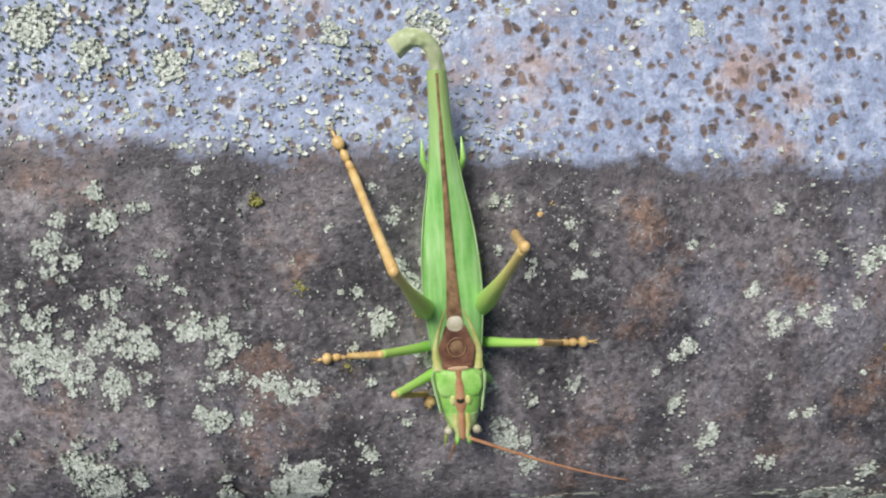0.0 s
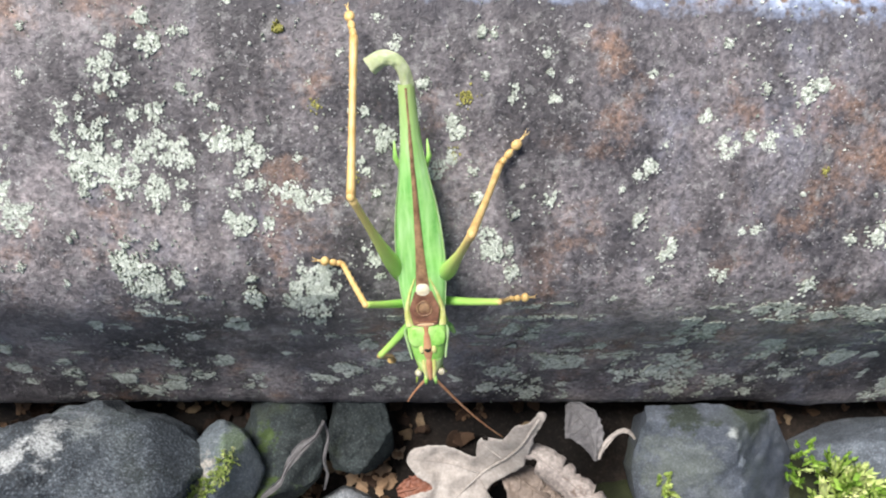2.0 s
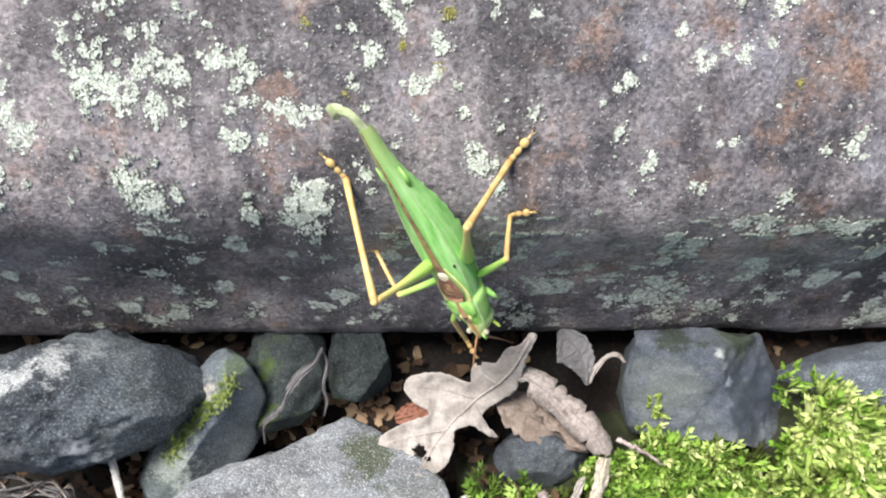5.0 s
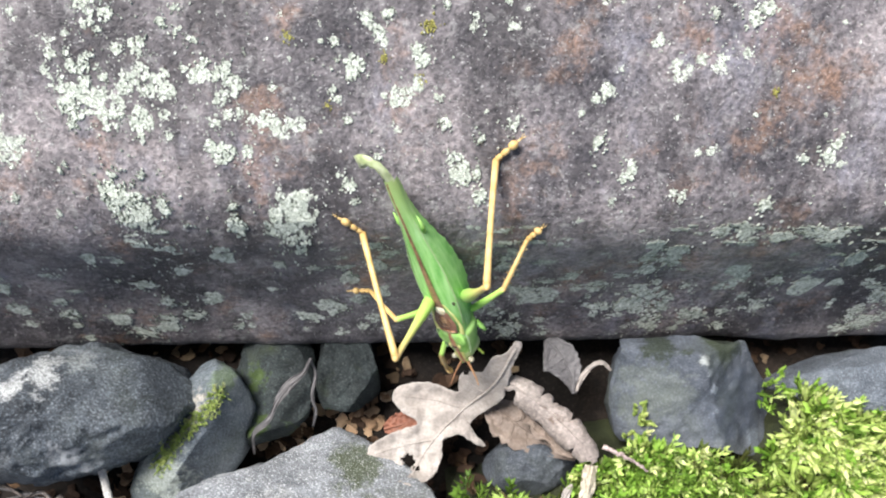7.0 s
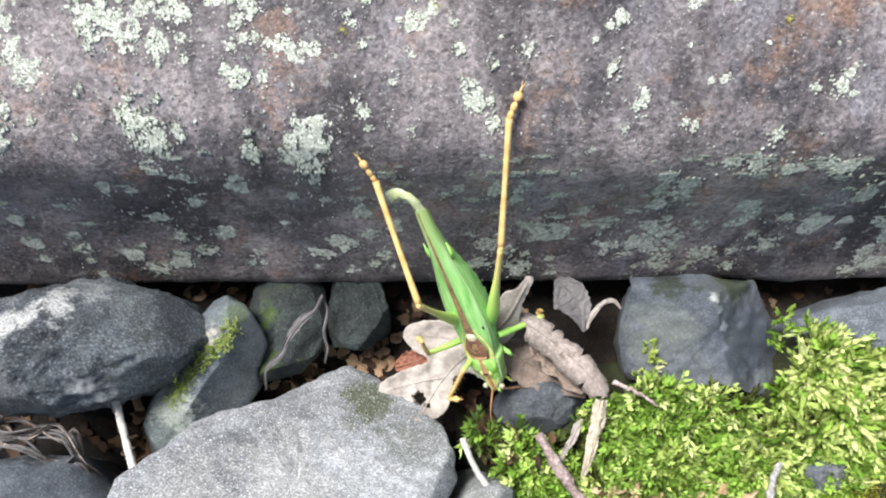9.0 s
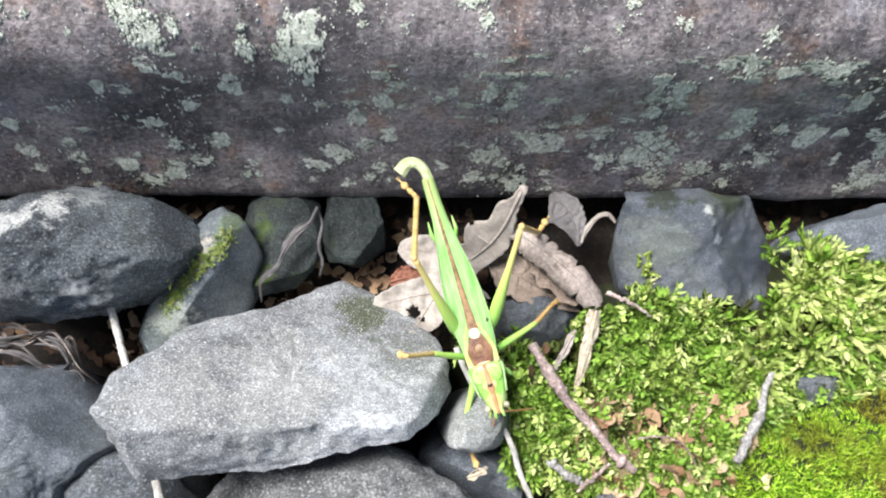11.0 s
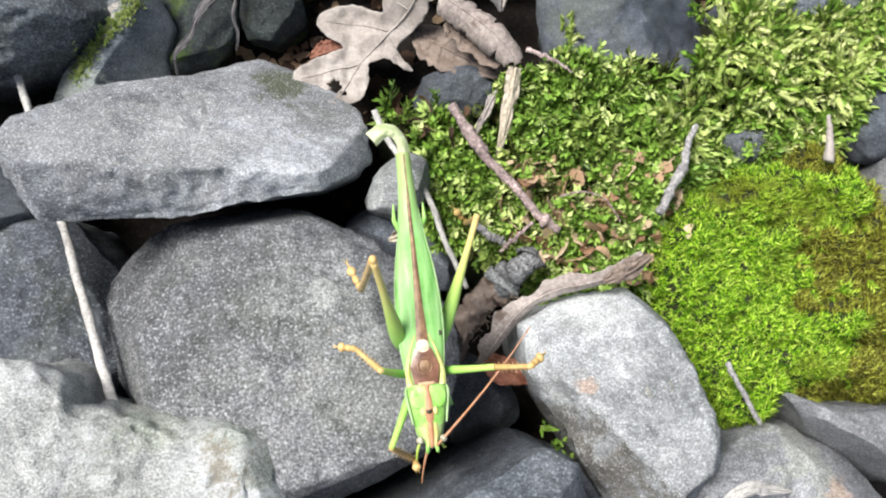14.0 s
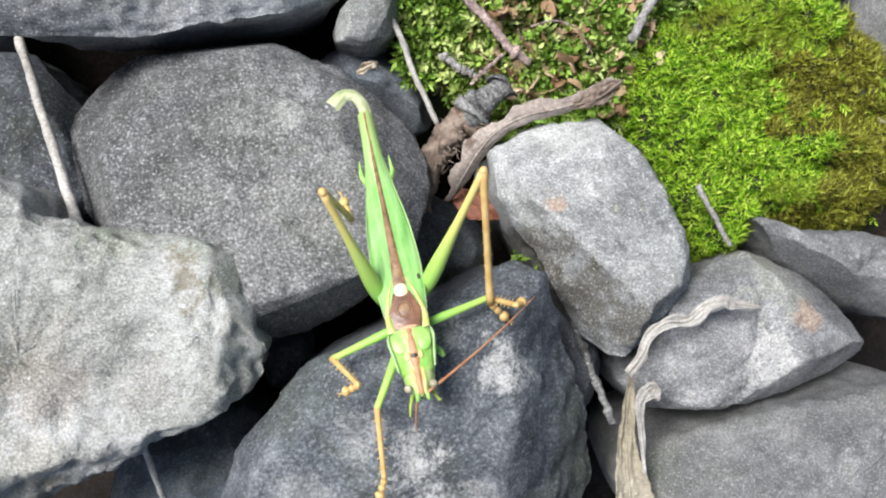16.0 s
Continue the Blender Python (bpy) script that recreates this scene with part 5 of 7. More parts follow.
dry_leaf([(67.4, -91.6, 9.4), (63.5, -94.2, 9.6), (59, -95.6, 9.4)], [0.4, 2.0, 1.9, 0.6], [0.4, 1.6, 1.3, 0.5], (0.1, -0.3, 1), -0.2, DEAD_LEAF_BROWN, "brown leaf base resting on moss", (), "dry_leaf", 0.5)
dry_leaf([(62.8, -168, 18), (62.7, -160, 20), (62, -154, 21.4), (61.8, -146, 23), (62.6, -139.5, 24)], [4.4, 4.0, 3.2, 2.2, 1.4, 0.9, 0.3], [4.6, 4.0, 2.9, 2.0, 1.4, 0.8, 0.3], (0.1, 0.0, 1), 0.35, TAN_LEAF,
         "tan dry leaf standing in the gap between two stones", (), "oak_leaf", 0.7)
dry_leaf([(64.5, -155, 22.5), (64, -148, 23), (63.6, -143.5, 24.3), (65.6, -141.2, 24.6), (66.8, -143.4, 24.0)], [0.2, 0.6, 0.8, 1.0, 1.6, 1.2, 0.3], [0.2, 0.5, 0.6, 0.9, 1.0, 0.8, 0.3], (0.2, 0.1, 1), 0.3, PALE_LEAF,
         "bleached underside of a folded leaf", (), "leaf_strip", 0.5)
dry_leaf([(62.1, -138.8, 23.6), (64.2, -136.4, 23.6), (66.4, -132.8, 23.4), (68.9, -131.4, 23.2), (72.4, -131.5, 22.4), (75, -129.8, 22), (78.5, -128.6, 21.6), (81, -129.2, 21), (85.6, -130.4, 19.8)],
         [0.8, 1.0, 0.7, 1.2, 0.9, 1.5, 1.3, 1.6, 1.2, 0.3], [0.6, 0.6, 1.0, 0.6, 1.1, 0.7, 0.9, 0.8, 0.5, 0.2], (0.1, 0.5, 1), 0.3, PALE_LEAF, "ragged bleached ribbon of leaf edge on the grey stone", (), "leaf_strip", 0.8)
dry_leaf([(39, -108, -5), (42, -110.5, -3.5), (45, -112, -3), (48, -114, -4)], [0.5, 2.5, 2.8, 2.0, 0.4], [0.5, 1.8, 2.4, 2.0, 0.3], (0, 0, 1), 0.15, RED_LEAF, "red-brown leaf fragment deep in a gap")
dry_leaf([(-5, -36, -8), (-6.6, -38.9, -9), (-9, -41, -8.5), (-11.4, -44.2, -9), (-13, -47.5, -9.5), (-15.9, -50.1, -11), (-16, -54, -13)], [0.3, 0.4, 0.7, 1.0, 0.9, 0.35, 0.6, 0.5, 0.3, 0.2], [0.3, 0.4, 0.5, 0.9, 0.7, 0.35, 0.5, 0.5, 0.3, 0.2],
         (0, 0.2, 1), 0.35, ASHY_LEAF, "shrivelled grey leaf stalk hanging over dark stones", (), "dry_leaf", 0.6)
dry_leaf([(-5.2, -36, -9), (-4.2, -39, -10.5), (-5.0, -43, -10.5), (-4.2, -46, -12), (-4.8, -49, -13)], [0.2, 0.35, 0.2, 0.4, 0.2], [0.2, 0.25, 0.4, 0.2, 0.2], (0, 0.2, 1), 0.2, ASHY_LEAF, "thin brown withered strip between two stones")
dry_leaf([(9, -50, -16), (13, -49, -15), (18, -47, -15)], [0.8, 2.6, 2.2, 0.5], [0.8, 2.4, 2.0, 0.5], (0, 0, 1), 0.1, RED_LEAF, "rusty brown leaf scrap under the oak leaf")
dry_leaf([(29, -45, -14), (36, -50, -12), (46, -56, -9)], [1.0, 4.0, 4.5, 3.0, 0.6], [1.0, 3.0, 3.5, 2.0, 0.6], (0, 0.1, 1), 0.15, DEAD_LEAF_BROWN, "dark brown leaf lying under the rolled leaf", (), "oak_leaf")


# ---- twigs and straws ----
def twig(points, r0, r1, mat, label, name="twig", knots=True, sides=12):
    n = 70
    p = spline(points, n)
    seed = points[0][0]
    nodes = [random.Random(int(seed * 10) + k).uniform(4, n - 5) for k in range(6)] if knots else []
    path, radii = [], []
    for i in range(n):
        k = 1 + 0.14 * noise.noise(Vector((i * 0.35, seed, 0))) + sum(0.45 * math.exp(-((i - q) / 1.6) ** 2) for q in nodes)
        wob = Vector((noise.noise(Vector((i * 0.16, seed, 5))), noise.noise(Vector((i * 0.16, seed, 9))), 0)) * (0.5 if knots else 0.15)
        path.append((Vector(p[i]) + wob) * MM)
        radii.append((r0 + (r1 - r0) * i / (n - 1)) * k * MM)
    v, f = tube(path, radii, sides)
    v = [q + Vector((noise.fractal(q * 900, 0.7, 2, 3), noise.fractal(q * 900 + Vector((7, 0, 0)), 0.7, 2, 3), 0)) * 0.00016 * max(r0, r1) for q in map(Vector, v)]
    return tagged(mesh_object(name, v, f, mat), label, "twig", "twigs and straws")


twig([(-42.7, -52.5, -4), (-39.6, -63, -3), (-36.5, -73, -2)], 0.7, 0.7, STRAW, "bleached grass straw in front of the slab", "straw", False)
twig([(-33.2, -80, 3), (-27.2, -98, 8.5), (-22, -112.5, 13.5), (-19.5, -120, 14.5)], 0.75, 0.9, STRAW, "long bleached straw between dark stones", "straw", False)
twig([(35, -62.5, -2), (40, -71, -1), (46, -78, -1), (50, -83, -1.5), (54, -86, -2)], 0.9, 0.75, TWIG, "knobbly pinkish-brown twig lying on moss")
twig([(49, -84.5, -1), (46, -87, -1), (43, -89.5, -2)], 0.35, 0.3, TWIG, "short side twig with pale bark")
twig([(38, -84, -2), (41, -86.5, -2), (44, -88, -2)], 0.7, 0.5, GREY_WOOD, "grey twig stub on moss")
twig([(78.5, -68, 3), (75.5, -76, 4), (71, -84, 4.5)], 0.55, 0.8, GREY_WOOD, "thin grey stick lying across the moss")
twig([(21, -63, -3), (23.5, -69, -2), (30, -79, -1.5), (33, -87, -4), (37, -96, -6)], 0.6, 0.55, STRAW, "pale straw passing behind a pebble", "straw", False)
twig([(78.5, -110, 13), (83.5, -120.5, 14)], 0.5, 0.4, GREY_WOOD, "small grey stick stuck in the moss cushion", "twig", False)
twig([(-12.5, -146, 20), (-12.3, -151, 16), (-12, -158, 10)], 0.5, 0.5, STRAW, "pale straw sticking out below the pale block", "straw", False)
twig([(57, -132, 10), (59, -139, 12), (62, -149, 14)], 0.5, 0.6, STUB_BARK, "dark twig down in a gap")
twig([(49, -53, 0), (53, -55, 1), (57, -57.5, 1)], 0.5, 0.15, TWIG, "pointed leaf stalk sticking out sideways")
twig([(54, -80, 0), (58, -79.5, 2), (62, -81, 1.5), (65, -85, 0)], 0.2, 0.15, TWIG, "thin arched brown stem in the moss", "stem", False, 6)
for k in range(10):
    jx, jy, bow = random.uniform(-4, 3), random.uniform(-5, 3), random.uniform(-4, 4)
    dry_leaf([(-64 + jx, -60 + jy, -8), (-58 + jx, -61 + bow, -6.5 + 0.3 * k), (-53, -61.5 + bow + jy, -7), (-48.5 + 0.4 * jx, -65 + bow, -8), (-46 + 0.5 * jx, -72 + jy, -12)], [0.12, random.uniform(0.15, 0.6), 0.2, random.uniform(0.2, 0.7), 0.2, 0.1],
             [0.12, 0.25, random.uniform(0.2, 0.6), 0.2, 0.3, 0.1], (0.2, 0.1, 1), random.choice((0.5, -0.5)), (ASHY_LEAF, ASHY_LEAF, OAK_ROLL)[k % 3], "shrivelled grey strand of dead leaf between stones", (), "dry_leaf", 1.2)
twig([(99, -68.5, 12), (98.5, -73, 13), (98, -76.5, 13)], 0.35, 0.95, DEAD_LEAF, "small pinkish bud scale on the moss", "bud", False)
twig([(111.6, -99.9, 11.2), (112.9, -101.1, 11.6), (113.2, -102.7, 11.4)], 0.35, 0.45, STRAW, "tiny white forked scrap on the moss cushion", "straw", False)
dry_leaf([(22.8, -86.7, -2.6), (24.6, -85.9, -1.8), (26.4, -84.9, -2.4)], [0.3, 0.9, 0.5, 0.8, 0.2], [0.2, 0.6, 0.9, 0.5, 0.2], (0, 0, 1), 0.4, CREAM_LEAF, "small cream leaf scrap in a dark gap", (), "leaf_strip", 0.8)
# weathered stub of wood
stub = twig([(48.5, -90.5, 4), (46.5, -92, 4.4), (44, -93.8, 4.2), (41.5, -95.5, 3.5)], 1.5, 2.5, STUB_BARK, "weathered grey stub of branch with frayed brown bark", "branch_stub", True, 14)
bark_path = spline([(42.5, -94.8, 3.6), (40, -97, 2.4), (37, -100.5, 0.5), (34.5, -105, -2), (33, -111, -5)], 40)
bv, bf = tube([Vector(b) * MM for b in bark_path], [(2.7 + 0.25 * noise.noise(Vector((i * 0.2, 1, 2))) - 0.02 * i) * MM for i in range(40)], 16)
bv = [v + Vector((noise.fractal(v * 420, 0.7, 2, 4), noise.fractal(v * 420 + Vector((5, 0, 0)), 0.7, 2, 4), noise.fractal(v * 420 + Vector((0, 5, 0)), 0.7, 2, 4))) * 0.0011 for v in bv]
mesh_object("frayed_bark", bv, bf, DEAD_LEAF_BROWN, stub, "crumbly frayed brown bark")
fv, ff = [], []
for _ in range(170):
    b = Vector(bark_path[random.randint(0, 30)]) + Vector((random.uniform(-2.3, 2.3), random.uniform(-2, 2), random.uniform(0.8, 2.4)))
    d = Vector((random.uniform(-1, 1), random.uniform(-1, 1), random.uniform(-0.1, 0.6))).normalized()
    v, f = tube([b * MM, (b + d * random.uniform(1, 2.6)) * MM], [0.0001, 0.00003], 3)
    ff += [tuple(i + len(fv) for i in q_) for q_ in f]
    fv += v
mesh_object("frayed_fringe", fv, ff, DEAD_LEAF_BROWN, stub, "loose brown bark fibres", smooth=False)


def litter(count, box, size, mat, label, avoid=()):
    """Loose chips of dead leaf dropped on whatever lies beneath them."""
    dg = bpy.context.evaluated_depsgraph_get()
    verts, faces = [], []
    x0, y0, x1, y1 = box
    while count > 0:
        x, y = random.uniform(x0, x1) * MM, random.uniform(y0, y1) * MM
        hit, at, nrm, _, ob, _ = scene.ray_cast(dg, Vector((x, y, 0.1)), Vector((0, 0, -1)))
        count -= 1
        if not hit or ob.name.startswith(("stone", "iron", "lichen", "oak", "twig", "straw", "leaf_strip", "midrib", "vein", "stem", "root", "cushion", "branch", "dry", "frayed", "moss_tuft") + avoid):
            continue
        r = random.uniform(*size) * MM
        nrm = (nrm + Vector((random.uniform(-0.6, 0.6), random.uniform(-0.6, 0.6), 0.6))).normalized()
        a = nrm.orthogonal().normalized()
        turn = random.random() * 6.283
        a, c = a * math.cos(turn) + nrm.cross(a) * math.sin(turn), nrm.cross(a) * math.cos(turn) - a * math.sin(turn)
        i, bend = len(verts), random.uniform(-0.5, 0.5) / r
        rows_ = 5
        for side_ in (0.0, 0.00018):
            for k in range(rows_):
                u = (k / (rows_ - 1) - 0.5) * 2 * r
                for v in (-1, 0, 1):
                    q = v * r * random.uniform(0.2, 0.85) * (0.25 + 0.85 * math.sin(math.pi * (k + 0.3) / (rows_ - 0.4)))
                    verts.append(at + nrm * (0.0009 - side_ + bend * (u * u - q * q * 0.6)) + a * (u + random.uniform(-0.15, 0.15) * r) + c * q)
        for k in range(rows_ - 1):
            for v in (0, 1):
                q = i + k * 3 + v
                faces.append((q, q + 1, q + 4, q + 3))
                q += rows_ * 3
                faces.append((q + 3, q + 4, q + 1, q))
            for v in (0, 2):
                q = i + k * 3 + v
                faces.append((q, q + 3, q + 3 + rows_ * 3, q + rows_ * 3))
    if verts:
        tagged(mesh_object("leaf_litter", verts, faces, mat, smooth=False), label, "leaf litter", kind="stuff")


litter(750, (-70, -70, 40, -30), (0.4, 2.3), LITTER, "brown crumbs of dead leaf on the soil")
litter(300, (-40, -150, 75, -70), (0.8, 2.2), LITTER, "dark leaf crumbs down in the gaps", ("feather", "moss"))
litter(140, (-5, -150, 40, -126), (0.8, 2.2), LITTER, "dark leaf crumbs under the boulder", ("feather", "moss"))
litter(70, (-48, -71, -39, -46), (0.8, 2.2), CHIP, "orange-tan leaf crumbs beside the straw", ("feather", "moss"))
litter(130, (-22, -60, 14, -43), (0.9, 2.0), CHIP, "tan leaf crumbs caught between stones", ("feather", "moss"))
litter(150, (44, -96, 76, -72), (1.1, 2.4), CHIP, "scattered tan leaf crumbs on the moss")
litter(40, (78, -40, 118, -33), (0.8, 1.8), LITTER, "pale leaf crumbs beside the beam")


# ---- the bush-cricket: origin at the front of the head, +Y forward, +Z back side up (mm) ----
BODY_STRETCH = 0.991


def part(name, verts, faces, mat, parent, label="", smooth=True):
    long = 1.0 if name in ("femur", "knee", "tibia", "tarsus", "antenna") else BODY_STRETCH
    return mesh_object(name, [Vector((v[0], v[1] * long, v[2])) * MM for v in verts], faces, mat, parent, label, smooth)


def loft(rings, n=20):
    """Closed tube from rings (y, half width, top, bottom, power)."""
    verts, faces = [], []
    for y, w, zt, zb, pw in rings:
        for k in range(n):
            a = 2 * math.pi * k / n
            cx, sz = math.cos(a), math.sin(a)
            x = w * math.copysign(abs(cx) ** pw, cx)
            z = (zt + zb) / 2 + (zt - zb) / 2 * math.copysign(abs(sz) ** pw, sz)
            verts.append((x, y, z))
    for r in range(len(rings) - 1):
        for k in range(n):
            j = (k + 1) % n
            faces.append((r * n + k, r * n + j, (r + 1) * n + j, (r + 1) * n + k))
    faces.append(tuple(range(n)))
    faces.append(tuple(range((len(rings) - 1) * n, len(rings) * n))[::-1])
    return verts, faces


def strip(line, half, lift, n=5):
    """A thin raised band along a line of points, lying on the back."""
    p = spline(line, 26)
    verts, faces = [], []
    for i in range(26):
        w = float(np.interp(i / 25, np.linspace(0, 1, len(half)), half))
        for k in range(n):
            u = k / (n - 1) * 2 - 1
            verts.append((p[i][0] + u * w, p[i][1], p[i][2] + lift * (1 - u * u) - 0.08 * u * u))
    for i in range(25):
        for k in range(n - 1):
            faces.append((i * n + k, (i + 1) * n + k, (i + 1) * n + k + 1, i * n + k + 1))
    return verts, faces


def blob(c, r, n=12, m=8):
    verts, faces = [], []
    for i in range(m + 1):
        t = math.pi * i / m
        for k in range(n):
            a = 2 * math.pi * k / n
            verts.append((c[0] + r[0] * math.sin(t) * math.cos(a), c[1] + r[1] * math.sin(t) * math.sin(a), c[2] + r[2] * math.cos(t)))
    for i in range(m):
        for k in range(n):
            j = (k + 1) % n
            faces.append((i * n + k, (i + 1) * n + k, (i + 1) * n + j, i * n + j))
    return verts, faces


WING_Y = [-8.5, -11, -14.5, -17.5, -20.5, -24, -27, -29.5, -32, -35, -39, -43.6]
WING_W = [2.6, 2.95, 3.3, 3.45, 3.4, 3.15, 2.75, 2.3, 1.9, 1.5, 1.25, 1.1]
WING_D = [3.4, 4.8, 5.9, 6.4, 6.3, 5.8, 5.0, 4.1, 3.2, 2.3, 1.6, 1.1]


def wing(sign):
    """One folded wing cover: flat on the back, turned down along the flank."""
    n = 13
    verts, faces = [], []
    for s in np.linspace(0, 1, 40):
        y = -8.5 - 35.1 * s
        w = float(np.interp(-y, [-a for a in WING_Y], WING_W))
        d = float(np.interp(-y, [-a for a in WING_Y], WING_D))
        ridge = 0.15 + 0.12 * math.sin(s * 9)
        for k in range(n):
            u = k / (n - 1)
            if u < 0.5:
                x, z = w * 0.97 * (u / 0.5), ridge - 0.9 * (u / 0.5) ** 2.2
            else:
                q = (u - 0.5) / 0.5
                x, z = w * (0.97 + 0.05 * math.sin(q * 3.14) - 0.1 * q * q), ridge - 0.9 - d * q * 0.8 * (1 + 0.16 * q * noise.fractal(Vector((y * 0.7, sign, 3)), 0.7, 2, 3))
            z += 0.07 * noise.noise(Vector((x * 2.4, y * 0.5, sign)))
            x += 0.22 * max(0.0, u - 0.5) * noise.noise(Vector((z * 0.9, y * 0.6, sign + 4)))
            verts.append((sign * (x - 0.02), y, z))
    for i in range(39):
        for k in range(n - 1):
            q = (i * n + k, (i + 1) * n + k, (i + 1) * n + k + 1, i * n + k + 1)
            faces.append(q if sign < 0 else q[::-1])
    return verts, faces


def wing_tip():
    """The pale crumpled end of the wings, bent over to one side."""
    n = 9
    path = spline([(0, -43.2, 0.05), (0.3, -45.2, 0.3), (1.2, -46.6, 0.5), (2.6, -46.9, 0.4), (4.4, -45.8, -0.2)], 22)
    half = [1.1, 1.1, 1.1, 1.2, 1.45, 1.6]
    verts, faces = [], []
    for i in range(22):
        d = Vector(path[min(i + 1, 21)] - path[max(i - 1, 0)]).normalized()
        side = d.cross(Vector((0, 0, 1))).normalized()
        w = float(np.interp(i / 21, np.linspace(0, 1, 6), half))
        for k in range(n):
            u = k / (n - 1) * 2 - 1
            p = Vector(path[i]) + side * w * u * (0.6 if u < 0 else 1.0) + Vector((0, 0, -0.7 * u * u + 0.3 * noise.noise(Vector((i * 0.4, k * 0.5, 2)))))
            verts.append(p)
    for i in range(21):
        for k in range(n - 1):
            faces.append((i * n + k, (i + 1) * n + k, (i + 1) * n + k + 1, i * n + k + 1))
    return verts, faces


def segment(length, prof, bend=0.0, sides=10):
    """A limb segment along +Y; prof holds radii at even steps."""
    n = 18
    pts = [(0, length * i / (n - 1), bend * math.sin(math.pi * i / (n - 1))) for i in range(n)]
    rad = [float(np.interp(i / (n - 1), np.linspace(0, 1, len(prof)), prof)) for i in range(n)]
    return tube([Vector(p) for p in pts], rad, sides)


def join(*pieces):
    verts, faces = [], []
    for v, f in pieces:
        b = len(verts)
        verts += list(v)
        faces += [tuple(i + b for i in q) for q in f]
    return verts, faces


def spines(length, r, count, size):
    out = []
    for i in range(count):
        y = length * (0.15 + 0.8 * i / count)
        for sx in (-1, 1):
            out.append(tube([Vector((sx * r * 0.6, y, 0)), Vector((sx * (r + size), y + size * 0.5, size * 0.3))], [0.1, 0.02], 5))
    return out


def tarsus_mesh(length):
    """Foot: four plump joints and two claws."""
    pieces = []
    for i, (c, w) in enumerate(((0.10, 0.5), (0.31, 0.54), (0.58, 0.74))):
        pieces.append(blob((0, c * length, 0), (w, length * 0.14, w * 0.8)))
    pieces.append(segment(length * 0.75, (0.16, 0.16, 0.16)))
    pieces.append(tube([Vector((0, 0.6 * length, 0)), Vector((0, 0.84 * length, 0.05))], [0.14, 0.17], 7))
    for sx in (-1, 1):
        pieces.append(tube([Vector((0, 0.82 * length, 0)), Vector((sx * 0.22, 0.93 * length, 0.1)), Vector((sx * 0.3, length, -0.15))], [0.1, 0.07, 0.02], 5))
    return join(*pieces)


LEGS = {  # hip, femur, tibia and foot lengths
    "hind_l": ((2.9, -14.6, -3.6), 22.5, 21.5, 6.2), "hind_r": ((-2.9, -14.6, -3.6), 22.5, 21.5, 6.2),
    "mid_l": ((2.7, -10.4, -4.4), 9.6, 9.0, 4.6), "mid_r": ((-2.7, -10.4, -4.4), 9.6, 9.0, 4.6),
    "front_l": ((2.3, -7.2, -4.4), 8.4, 10.0, 4.2)}
JOINTED = {}


